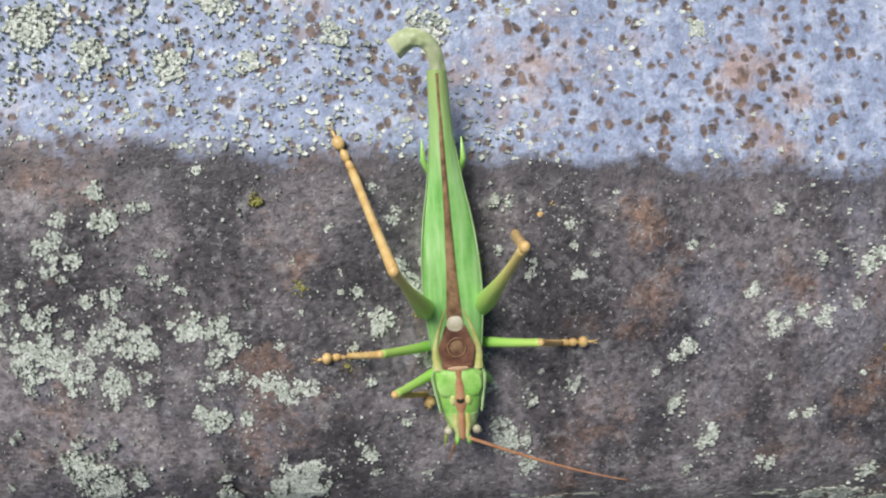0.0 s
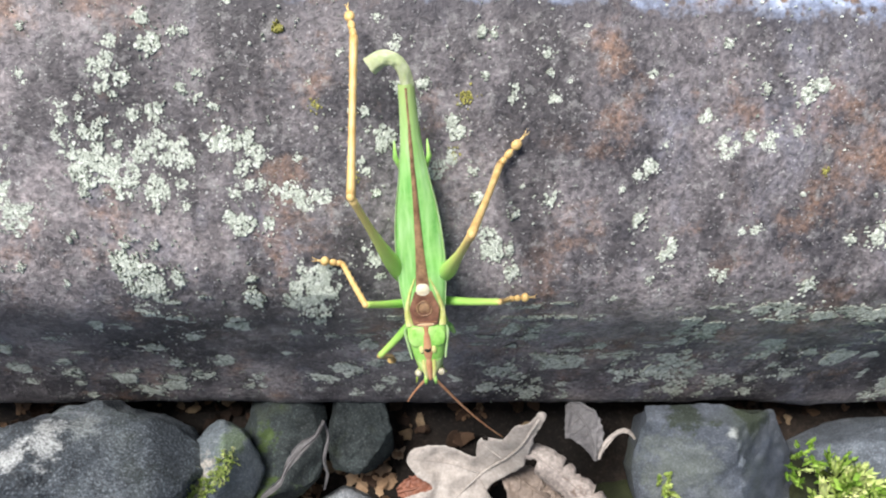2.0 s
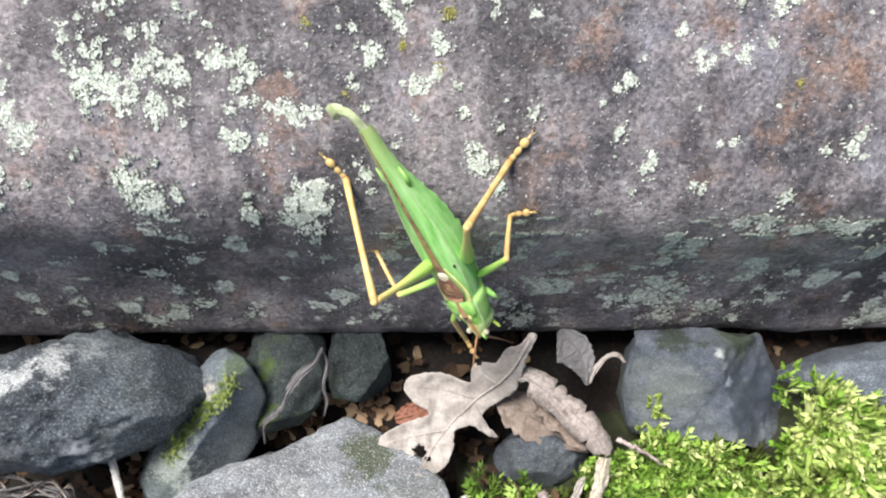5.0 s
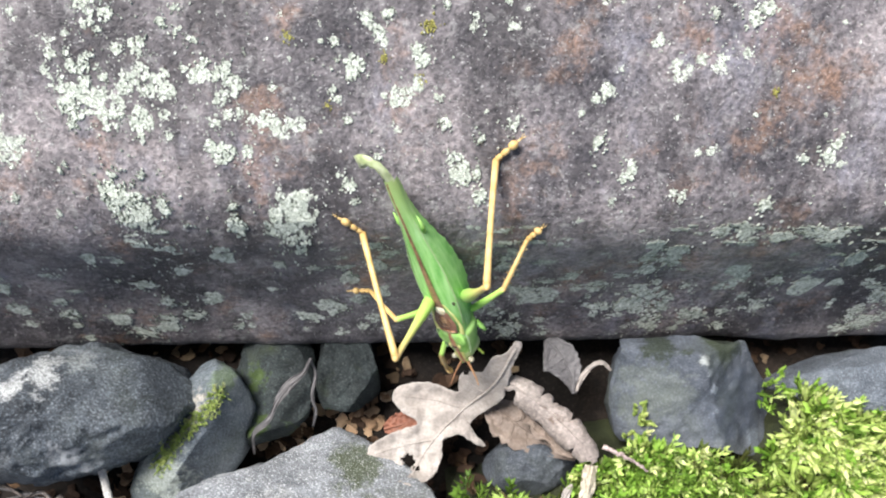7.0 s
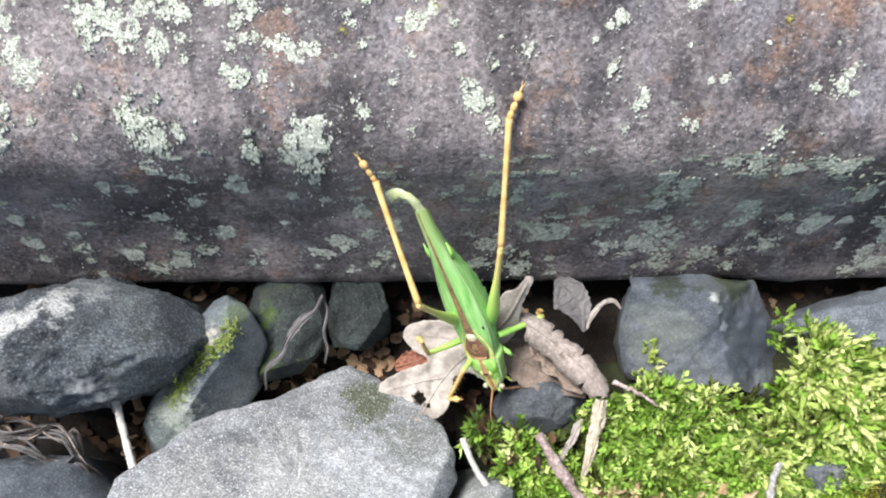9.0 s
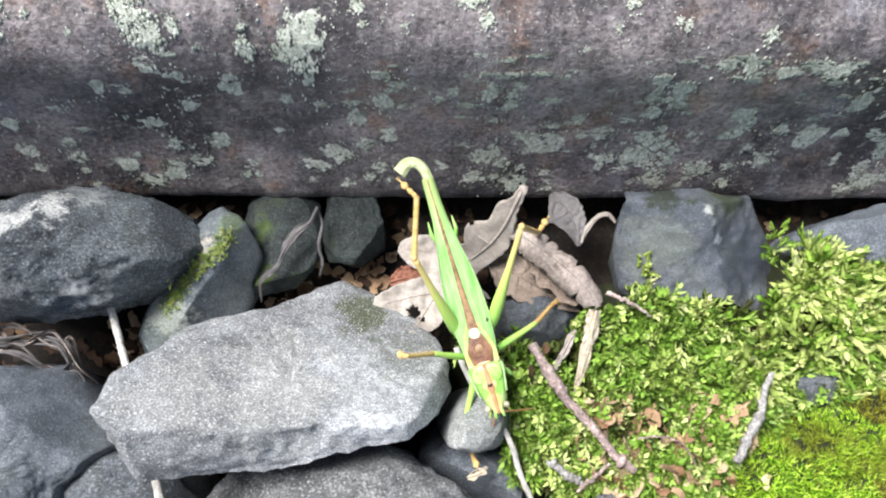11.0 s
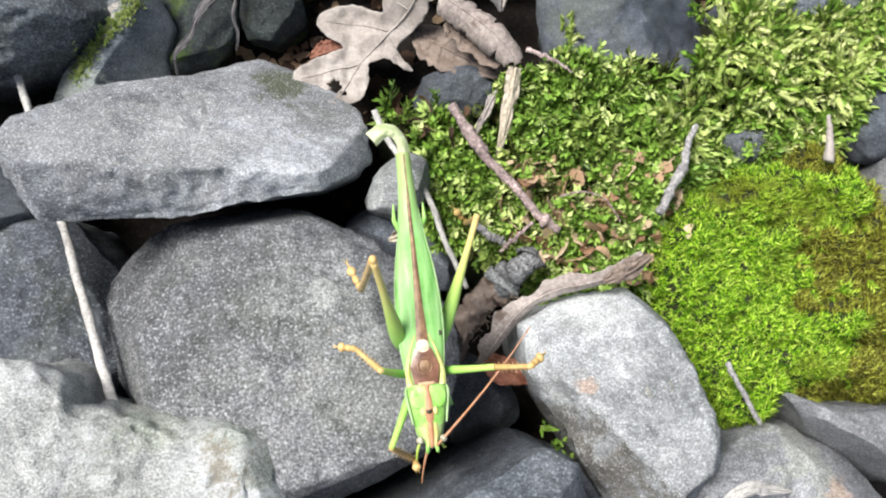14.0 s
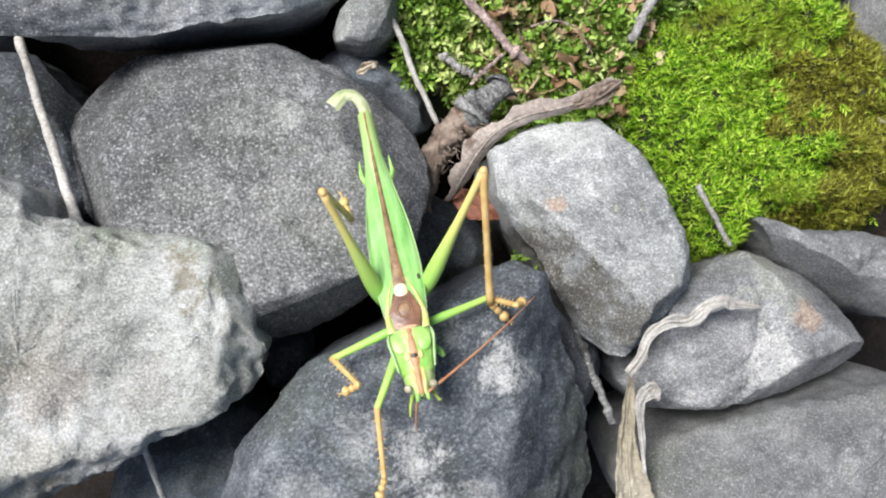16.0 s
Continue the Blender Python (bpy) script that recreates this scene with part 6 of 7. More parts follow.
def build_cricket():
    body = new("bush_cricket")
    tagged(body, "green bush-cricket with brown back stripe, crumpled wings and five legs", "insect")
    part("abdomen", *loft([(-8, 2.2, -1.0, -6.0, 0.9), (-13, 2.7, -1.0, -6.8, 0.9), (-20, 2.8, -1.1, -6.6, 0.9), (-27, 2.1, -1.0, -5.0, 0.9), (-31.5, 1.5, -0.8, -3.6, 0.9), (-33.5, 0.7, -0.9, -2.2, 1)]), GREEN, body)
    part("pronotum", *loft([(-8.9, 2.5, 0.3, -4.4, 0.7), (-8.5, 3.05, 0.5, -4.8, 0.7), (-7.9, 3.2, 0.6, -5.0, 0.7), (-6.8, 3.0, 0.52, -5.0, 0.72), (-5.4, 2.75, 0.42, -4.8, 0.75), (-4.2, 2.55, 0.35, -4.6, 0.78), (-3.2, 2.35, 0.22, -4.4, 0.8), (-2.8, 2.15, 0.1, -4.2, 0.85)], 32), GREEN, body, "bright green saddle-shaped pronotum")
    head = part("head", *loft([(-3.4, 2.1, 0.1, -4.4, 0.9), (-2.4, 2.15, 0.15, -5.0, 0.9), (-1.4, 1.95, 0.05, -5.4, 0.92), (-0.5, 1.35, -0.1, -5.0, 0.95), (0.1, 0.75, -0.25, -4.2, 1), (0.4, 0.35, -0.5, -3.4, 1)], 28), HEAD, body, "pale yellow-green head")
    for sx in (-1, 1):
        part("eye", *blob((sx * 1.72, -0.85, -0.35), (0.55, 0.58, 0.55)), EYE_SKIN, head, "pale round eye")
        part("antenna_base", *tube([Vector((sx * 0.55, -0.4, -0.5)), Vector((sx * 0.7, 0.5, -0.5)), Vector((sx * 0.75, 1.1, -0.55))], [0.34, 0.3, 0.24], 8), GREEN, head)
        part("palp", *tube([Vector((sx * 1.4, -0.6, -3.2)), Vector((sx * 2.0, 0.9, -3.4)), Vector((sx * 2.3, 1.5 + sx * 0.8, -3.2))], [0.28, 0.22, 0.12], 7), LIME, head)
    for sx in (-1, 1):
        part("face_margin", *strip([(sx * 0.5, 0.1, -0.2), (sx * 0.7, -1.5, 0.08), (sx * 0.72, -3.3, 0.15)], (0.2, 0.3, 0.3), 0.1), CREAM, head, "pale yellow edge of the head stripe")
    part("face_stripe", *strip([(0, 0.3, -0.2), (0, -1.5, 0.15), (0, -3.5, 0.22)], (0.25, 0.4, 0.45), 0.12), RUST_STRIPE, head, "rusty brown stripe over the head")
    part("pronotum_mark", *blob((0, -5.0, 0.55), (0.5, 0.42, 0.12)), DARK_MARK, body, "dark brown spot on the stripe")
    part("pronotum_stripe", *strip([(0, -3.3, 0.22), (0, -4.6, 0.5), (0, -6.5, 0.62), (0, -8.8, 0.55)], (0.5, 0.65, 0.5, 0.35), 0.1), RUST_STRIPE, body, "rusty brown stripe along the pronotum")
    for sx in (-1, 1):
        part("pronotum_spot", *blob((sx * 0.9, -5.0, 0.42), (0.36, 0.62, 0.16)), CREAM, body, "pale yellow spot")
        part("pronotum_lobe", *blob((sx * 1.55, -7.0, 0.3), (1.15, 1.6, 0.22), 16, 10), GREEN, body, "raised green hind lobe of the pronotum")
        part("pronotum_edge", *strip([(sx * 2.45, -3.2, -0.35), (sx * 2.75, -5.2, -0.25), (sx * 3.08, -7.6, -0.15), (sx * 2.9, -8.6, -0.1)], (0.14, 0.2, 0.22, 0.12), 0.16), PALE_GREEN, body, "pale green side edge of the pronotum")
        part("wing_cover", *wing(sx), WING, body, "green folded wing cover")
        part("wing_edge", *strip([(sx * 0.985 * w_, y_, -0.72) for y_, w_ in zip(WING_Y[1:-2], WING_W[1:-2])], (0.08, 0.12, 0.12, 0.09, 0.05), 0.14), PALE_GREEN, body, "whitish outer edge of the wing cover")
        part("wing_margin", *strip([(sx * 2.35, -8.7, 0.02), (sx * 2.5, -11.0, -0.1), (sx * 1.95, -13.6, 0.05), (sx * 1.0, -16.2, 0.2)], (0.52, 0.38, 0.26, 0.12), 0.16), CREAM, body, "cream edge of the brown wing field")
    part("sound_field", *strip([(0, -8.9, 0.35), (0, -11.5, 0.36), (0, -14.2, 0.3)], (1.75, 2.15, 1.2), 0.14, 9), BROWN, body, "glossy brown sound field at the wing base")
    part("sound_disc", *blob((0, -11.6, 0.46), (0.82, 0.9, 0.1)), STRIPE, body, "round brown disc of the sound field")
    ring = [Vector((1.05 * math.cos(a), -11.6 + 1.15 * math.sin(a), 0.5)) for a in np.linspace(0, 6.283, 28)]
    part("sound_ring", *tube(ring, [0.1] * 28, 6), STRIPE, body, "brown raised ring round the disc")
    part("sound_bar", *strip([(-1.5, -9.4, 0.42), (0, -9.5, 0.52), (1.5, -9.4, 0.42)], (0.1, 0.12, 0.1), 0.1), RUST_STRIPE, body)
    part("base_band", *blob((0, -9.0, 0.42), (1.3, 0.34, 0.14)), TAN_BAND, body, "tan band at the wing base")
    part("white_spot", *blob((0, -14.4, 0.3), (1.0, 1.15, 0.22)), IVORY, body, "creamy white spot behind the sound field")
    part("back_stripe", *strip([(0, -14.8, 0.3), (0, -22, 0.34), (0, -30, 0.3), (0, -43.2, 0.22)], (0.95, 0.6, 0.4, 0.28, 0.2), 0.1), STRIPE, body, "brown stripe along the closed wings")
    part("wing_spot", *blob((-2.75, -16.2, -0.45), (0.3, 0.45, 0.2)), DARK_MARK, body)
    part("wing_tip", *wing_tip(), MEMBRANE, body, "pale crumpled wing tip bent sideways")
    for sx in (-1, 1):
        part("cercus", *tube([Vector((sx * 1.4, -31.5, -1.6)), Vector((sx * 2.3, -33.6, -1.2)), Vector((sx * 2.2, -36.0, -0.9))], [0.5, 0.36, 0.08], 8), GREEN, body, "pointed green cercus")
    part("leg_stump", *tube([Vector((-2.3, -7.0, -4.4)), Vector((-3.4, -6.2, -4.2)), Vector((-3.9, -5.2, -4.3))], [0.6, 0.5, 0.3], 8), GREEN, body, "stump of the lost foreleg")
    for name, (hip, lf, lt, ls) in LEGS.items():
        big = name.startswith("hind")
        fem = part("femur", *segment(lf, (0.86, 1.18, 1.15, 0.96, 0.76, 0.60, 0.52, 0.50, 0.54) if big else (0.62, 0.66, 0.6, 0.55, 0.5, 0.5), 0.3 if big else 0.1), LEG, body, "green femur turning yellow to the knee")
        part("knee", *blob((0, lf, 0), (0.58, 0.7, 0.6) if big else (0.48, 0.5, 0.48)), AMBER, fem)
        tib = part("tibia", *join(segment(lt, (0.6, 0.5, 0.46, 0.48, 0.58) if big else (0.46, 0.4, 0.36, 0.4), 0.1), *spines(lt, 0.34, 9 if big else 6, 0.35 if big else 0.5)), AMBER, body, "thin amber shin with short spines")
        foot = part("tarsus", *tarsus_mesh(ls), AMBER, body, "jointed amber foot with claws")
        JOINTED[name] = (fem, tib, foot)
    for name, length in (("long", 22.0), ("short", 7.0)):
        n = 24
        pts = [Vector((0.9 * math.sin(i / (n - 1) * 2.2) * length / 22, length * i / (n - 1), 0.05 * i * (length / 22))) for i in range(n)]
        JOINTED[name] = (part("antenna", *tube(pts, [0.24 * (1 - 0.7 * i / n) for i in range(n)], 6), RUST_STRIPE, body, "thin brown antenna"),)
    return body


CRICKET = build_cricket()


# ---- movement ----
# seconds; head place (mm), forward and back-side directions in the world; then, in the world, the directions of
# each leg's femur, tibia and foot (hind, middle, front) and of both antennae
CRICKET_ROWS = [
    (0.0, (13.8, -7.4, 36.8), (0.109, -0.932, -0.345), (-0.088, -0.355, 0.931),
     ((-0.24, 0.11, 0.96), (-0.19, 0.63, -0.76), (-0.46, 0.89, 0.06)), ((0.06, 0.2, 0.98), (0.14, 0.22, -0.97), (0.72, 0.57, 0.39)), ((-0.7, -0.14, 0.7), (-0.41, -0.0, -0.91), (-0.93, -0.14, 0.34)), ((0.63, -0.04, 0.77), (0.48, 0.03, -0.88), (0.95, 0.04, 0.32)), ((-0.67, -0.35, 0.65), (0.48, -0.01, -0.88), (-0.1, -0.42, 0.9)),
     (0.95, -0.22, -0.22), (-0.0, -0.41, -0.91)),
    (0.5, (11.5, -15.8, 34.9), (0.113, -0.906, -0.408), (-0.051, -0.416, 0.908),
     ((-0.29, 0.29, 0.91), (-0.04, 0.78, -0.62), (-0.34, 0.94, 0.06)), ((0.12, 0.25, 0.96), (0.2, 0.55, -0.81), (0.68, 0.63, 0.38)), ((-0.74, 0.08, 0.66), (0.04, 0.77, -0.64), (-0.95, -0.29, 0.14)), ((0.69, 0.29, 0.66), (0.63, 0.54, -0.55), (0.96, 0.21, 0.18)), ((-0.64, -0.73, -0.23), (-0.22, -0.53, -0.82), (-0.13, -0.38, -0.92)),
     (0.38, -0.25, -0.89), (0.04, -0.46, -0.89)),
    (1.0, (5.4, -25.2, 31.8), (-0.026, -0.883, -0.468), (-0.134, -0.461, 0.877),
     ((-0.23, 0.49, 0.84), (0.06, 0.93, -0.36), (-0.23, 0.95, -0.2)), ((0.11, 0.29, 0.95), (0.43, 0.32, -0.84), (0.86, 0.52, -0.0)), ((-0.69, -0.13, 0.71), (-0.13, 0.49, -0.86), (-0.89, 0.46, 0.09)), ((0.93, -0.24, 0.26), (0.27, 0.05, -0.96), (0.97, 0.14, -0.18)), ((-0.81, -0.45, -0.37), (0.31, 0.03, -0.95), (0.16, -0.25, -0.95)),
     (0.46, -0.48, -0.75), (-0.51, -0.71, -0.48)),
    (1.5, (10.7, -27.5, 31.2), (0.113, -0.889, -0.444), (-0.096, -0.454, 0.886),
     ((-0.31, 0.59, 0.75), (0.02, 0.98, -0.19), (-0.03, 0.95, -0.31)), ((0.04, 0.22, 0.98), (0.29, 0.45, -0.84), (0.62, 0.77, 0.14)), ((-0.73, -0.04, 0.68), (-0.17, 0.58, -0.8), (-0.94, 0.33, -0.02)), ((0.79, -0.05, 0.61), (0.22, 0.11, -0.97), (0.77, 0.1, -0.63)), ((-0.56, -0.6, -0.57), (-0.14, -0.46, -0.88), (0.03, -0.41, -0.91)),
     (0.55, 0.14, -0.82), (-0.2, -0.66, -0.72)),
    (2.0, (11.4, -27.2, 27.6), (0.121, -0.885, -0.45), (-0.088, -0.462, 0.883),
     ((-0.34, 0.37, 0.86), (-0.0, 1.0, -0.1), (-0.17, 0.89, -0.42)), ((0.05, 0.14, 0.99), (0.29, 0.57, -0.77), (0.6, 0.73, 0.32)), ((-0.65, -0.08, 0.76), (-0.37, 0.69, -0.62), (-0.95, 0.09, 0.29)), ((0.75, -0.05, 0.66), (0.31, 0.1, -0.95), (0.98, 0.11, -0.15)), ((-0.53, -0.59, -0.61), (0.2, -0.01, -0.98), (0.13, -0.29, -0.95)),
     (0.58, -0.4, -0.71), (-0.3, -0.51, -0.81)),
    (2.5, (13.9, -33.8, 19.4), (0.239, -0.861, -0.448), (-0.29, -0.504, 0.814),
     ((-0.32, -0.06, 0.94), (-0.13, 0.77, -0.63), (-0.65, 0.26, 0.71)), ((-0.03, 0.16, 0.99), (0.28, 0.78, -0.56), (0.5, 0.59, 0.64)), ((-0.81, -0.25, 0.53), (-0.33, 0.58, -0.74), (-0.96, 0.25, -0.16)), ((0.88, 0.36, -0.3), (-0.21, 0.35, 0.91), (0.96, 0.14, -0.23)), ((-0.87, -0.17, -0.47), (0.36, -0.02, -0.93), (0.47, -0.34, -0.81)),
     (0.24, -0.21, -0.95), (-0.11, -0.69, -0.71)),
    (3.0, (15.5, -34.5, 18.0), (0.328, -0.781, -0.531), (-0.375, -0.623, 0.686),
     ((-0.4, -0.16, 0.9), (-0.1, 0.84, -0.53), (-0.57, 0.58, 0.58)), ((-0.11, -0.07, 0.99), (0.38, 0.68, -0.63), (0.61, 0.79, 0.07)), ((-0.89, -0.35, 0.3), (-0.11, 0.73, -0.68), (-0.9, 0.08, -0.42)), ((0.86, 0.3, -0.41), (-0.25, 0.49, 0.83), (0.93, 0.3, 0.21)), ((-0.48, -0.63, -0.61), (-0.06, -0.61, -0.79), (-0.36, -0.77, -0.53)),
     (0.94, 0.05, -0.34), (0.13, -0.71, -0.69)),
    (3.5, (16.2, -34.2, 15.5), (0.369, -0.753, -0.545), (-0.522, -0.653, 0.548),
     ((-0.43, -0.21, 0.88), (-0.13, 0.91, -0.4), (-0.48, 0.65, 0.59)), ((-0.04, 0.14, 0.99), (0.45, 0.43, -0.78), (0.59, 0.58, 0.56)), ((-0.85, -0.38, 0.35), (-0.31, 0.75, -0.58), (-0.95, 0.08, -0.3)), ((0.41, 0.15, 0.9), (0.22, 0.87, -0.45), (0.91, -0.19, 0.37)), ((-0.2, -0.41, -0.89), (0.35, -0.6, -0.72), (0.25, -0.32, -0.91)),
     (0.39, -0.34, -0.86), (-0.07, -0.69, -0.73)),
    (4.0, (17.1, -33.4, 16.0), (0.381, -0.7, -0.603), (-0.531, -0.7, 0.477),
     ((-0.47, -0.26, 0.84), (-0.12, 0.89, -0.45), (-0.49, 0.6, 0.63)), ((-0.08, 0.16, 0.98), (0.48, 0.4, -0.78), (0.56, 0.67, 0.49)), ((-0.88, -0.42, 0.22), (-0.31, 0.72, -0.62), (-0.99, 0.1, -0.06)), ((0.36, 0.12, 0.93), (0.13, 0.74, -0.66), (0.91, 0.05, 0.41)), ((-0.16, -0.58, -0.8), (0.31, -0.42, -0.85), (0.29, -0.28, -0.92)),
     (0.13, -0.29, -0.95), (-0.16, -0.96, -0.24)),
    (6.5, (29.2, -35.6, 10.9), (0.567, -0.6, -0.564), (-0.475, -0.798, 0.371),
     ((-0.48, -0.5, 0.72), (-0.31, 0.9, -0.32), (-0.81, 0.43, 0.4)), ((-0.18, -0.02, 0.98), (0.25, 0.8, -0.55), (0.49, 0.64, 0.59)), ((-0.93, -0.29, -0.24), (-0.48, 0.84, 0.26), (-1.0, -0.03, -0.09)), ((0.25, 0.23, 0.94), (0.21, 0.94, -0.28), (0.79, 0.03, 0.61)), ((-0.06, -0.73, -0.68), (0.35, -0.18, -0.92), (-0.05, -0.14, 0.99)),
     (0.75, 0.37, -0.55), (0.26, -0.43, -0.86)),
    (7.0, (22.9, -37.1, 4.6), (0.331, -0.611, -0.719), (-0.512, -0.756, 0.407),
     ((-0.34, -0.52, 0.78), (-0.23, 0.93, -0.29), (-0.73, 0.4, 0.55)), ((0.03, -0.02, 1.0), (0.13, 0.94, -0.31), (0.69, 0.54, 0.49)), ((-0.92, -0.31, 0.23), (-0.49, 0.61, -0.62), (-0.95, 0.03, -0.3)), ((0.44, 0.27, 0.86), (0.43, 0.88, 0.2), (0.54, 0.44, 0.71)), ((-0.21, -0.82, -0.52), (0.17, -0.23, -0.96), (0.34, -0.26, -0.9)),
     (-0.02, -0.11, 0.99), (-0.17, -0.62, -0.77)),
    (7.5, (24.0, -37.2, 2.3), (0.389, -0.552, -0.737), (-0.473, -0.806, 0.355),
     ((-0.34, -0.58, 0.74), (-0.21, 0.97, -0.1), (-0.71, 0.57, 0.42)), ((0.03, -0.08, 1.0), (0.11, 0.97, -0.21), (0.61, 0.7, 0.38)), ((-0.86, -0.18, 0.49), (0.16, 0.69, -0.7), (0.58, 0.24, 0.78)), ((0.46, 0.27, 0.85), (0.31, 0.87, 0.39), (0.6, 0.5, 0.63)), ((-0.22, -0.8, -0.55), (0.18, -0.24, -0.95), (0.36, -0.28, -0.89)),
     (0.94, 0.22, -0.27), (-0.12, -0.45, 0.88)),
    (8.0, (25.2, -42.4, 1.3), (0.416, -0.544, -0.728), (-0.47, -0.814, 0.34),
     ((-0.38, -0.4, 0.83), (-0.22, 0.96, -0.19), (-0.59, 0.68, 0.43)), ((-0.03, 0.07, 1.0), (0.13, 0.98, -0.13), (0.48, 0.86, 0.18)), ((-0.98, 0.15, 0.16), (0.16, 0.59, -0.79), (0.28, 0.4, 0.87)), ((0.27, 0.6, 0.75), (0.38, 0.92, -0.0), (0.67, 0.21, 0.71)), ((-0.29, -0.8, 0.53), (0.18, -0.24, -0.95), (0.53, -0.77, -0.36)),
     (0.85, -0.48, -0.23), (0.03, -1.0, 0.07)),
    (8.5, (25.0, -48.7, -1.9), (0.333, -0.615, -0.715), (-0.485, -0.762, 0.43),
     ((-0.43, -0.18, 0.88), (-0.25, 0.96, -0.09), (-0.53, 0.68, 0.51)), ((-0.06, 0.29, 0.95), (0.1, 0.99, 0.09), (0.46, 0.87, 0.17)), ((-0.93, 0.07, -0.37), (-0.29, 0.8, -0.53), (-0.17, 0.58, 0.8)), ((0.81, 0.16, -0.56), (0.83, 0.52, -0.22), (0.55, -0.0, -0.83)), ((-0.38, -0.59, 0.72), (0.02, -0.3, -0.95), (0.06, -0.82, -0.57)),
     (0.48, -0.02, 0.88), (-0.09, -0.99, -0.08)),
    (9.0, (27.8, -54.5, -7.3), (0.37, -0.708, -0.602), (-0.407, -0.706, 0.58),
     ((-0.42, 0.09, 0.9), (-0.33, 0.92, 0.22), (-0.52, 0.63, 0.57)), ((-0.04, 0.51, 0.86), (0.01, 0.89, 0.46), (0.34, 0.86, 0.38)), ((-0.91, -0.36, 0.22), (-0.19, 0.25, 0.95), (-0.07, 0.12, -0.99)), ((0.91, 0.36, -0.21), (0.11, 0.13, -0.99), (0.34, 0.12, -0.93)), ((-0.47, -0.53, 0.71), (-0.2, -0.55, -0.81), (0.54, 0.04, 0.84)),
     (0.75, 0.11, -0.66), (0.04, -0.89, -0.46)),
    (11.5, (27.4, -79.1, 9.4), (0.244, -0.958, 0.15), (-0.098, 0.13, 0.987),
     ((-0.38, 0.66, 0.64), (0.18, 0.33, -0.93), (-0.52, 0.58, -0.63)), ((0.19, 0.76, 0.62), (0.21, -0.41, -0.89), (0.44, 0.44, -0.78)), ((-0.61, 0.2, 0.77), (-0.64, -0.09, 0.76), (-0.32, 0.05, -0.94)), ((0.78, 0.5, -0.37), (0.6, 0.45, -0.66), (0.61, 0.33, -0.72)), ((-0.09, -0.91, -0.41), (0.29, -0.82, -0.49), (0.01, -0.45, 0.89)),
     (0.5, -0.02, -0.87), (0.08, -0.52, -0.85)),
    (12.0, (32.6, -88.4, 4.3), (0.27, -0.936, -0.224), (0.275, -0.148, 0.95),
     ((-0.28, 0.53, 0.8), (-0.08, -0.32, -0.95), (-0.45, 0.4, 0.8)), ((0.17, 0.82, 0.55), (0.18, 0.09, -0.98), (0.4, 0.33, -0.85)), ((-0.32, 0.26, 0.91), (-0.85, 0.17, -0.5), (-0.6, 0.25, 0.76)), ((0.79, -0.29, 0.53), (0.02, -0.48, -0.88), (-0.13, -0.61, -0.78)), ((-0.42, -0.85, -0.33), (0.33, -0.25, -0.91), (-0.1, -0.17, 0.98)),
     (0.66, 0.06, -0.75), (0.05, -0.75, -0.66)),
    (12.5, (32.4, -96.8, 9.9), (0.299, -0.954, -0.011), (0.253, 0.068, 0.965),
     ((-0.28, 0.57, 0.77), (-0.06, 0.11, -0.99), (-0.4, 0.53, 0.75)), ((0.15, 0.88, 0.44), (0.17, 0.24, -0.96), (0.35, 0.74, -0.57)), ((-0.91, -0.02, 0.4), (-0.41, -0.03, 0.91), (-0.21, 0.0, -0.98)), ((0.79, 0.26, 0.55), (0.26, -0.35, -0.9), (0.27, -0.25, -0.93)), ((0.05, -0.06, 1.0), (0.06, -0.83, -0.56), (0.24, -0.89, -0.4)),
     (0.52, 0.16, -0.84), (-0.11, -0.46, -0.88)),
    (13.0, (27.9, -99.1, 15.4), (0.087, -0.941, 0.327), (-0.108, 0.318, 0.942),
     ((-0.24, 0.64, 0.73), (-0.09, 0.24, -0.97), (0.01, 0.54, -0.84)), ((0.25, 0.7, 0.67), (0.08, -0.23, -0.97), (-0.38, -0.32, 0.87)), ((-0.91, 0.29, 0.31), (-0.14, 0.05, 0.99), (-0.38, 0.05, -0.93)), ((0.87, 0.26, -0.41), (0.6, 0.25, -0.76), (0.73, 0.33, 0.59)), ((-0.47, -0.48, 0.74), (0.01, -0.53, 0.85), (-0.06, -0.98, 0.18)),
     (0.28, -0.03, -0.96), (-0.02, -0.38, -0.92)),
    (13.5, (30.9, -108.0, 20.7), (0.196, -0.948, 0.251), (-0.121, 0.231, 0.966),
     ((-0.33, 0.68, 0.66), (-0.11, 0.4, -0.91), (-0.12, 0.98, -0.18)), ((0.1, 0.83, 0.55), (-0.01, -0.4, -0.92), (-0.03, -0.31, -0.95)), ((-0.86, -0.02, 0.5), (-0.15, -0.42, 0.89), (-0.75, -0.22, -0.63)), ((0.96, -0.07, -0.25), (0.1, -0.57, 0.82), (0.81, -0.0, -0.58)), ((-0.8, -0.35, 0.49), (0.03, 0.06, 1.0), (-0.23, -0.96, 0.16)),
     (0.37, 0.3, -0.88), (-0.06, -0.67, -0.74)),
    (14.0, (27.3, -117.9, 30.3), (0.059, -0.995, 0.076), (0.034, 0.078, 0.996),
     ((-0.17, 0.57, 0.81), (-0.09, -0.19, -0.98), (-0.38, 0.78, -0.5)), ((0.33, 0.85, -0.41), (0.02, 0.02, -1.0), (-0.46, 0.49, 0.74)), ((-0.38, 0.17, 0.91), (-0.39, 0.28, -0.87), (-0.79, 0.08, -0.61)), ((0.79, 0.08, 0.61), (0.42, 0.08, 0.91), (0.61, 0.35, -0.71)), ((-0.35, -0.93, -0.09), (0.38, -0.37, -0.85), (0.05, -0.27, 0.96)),
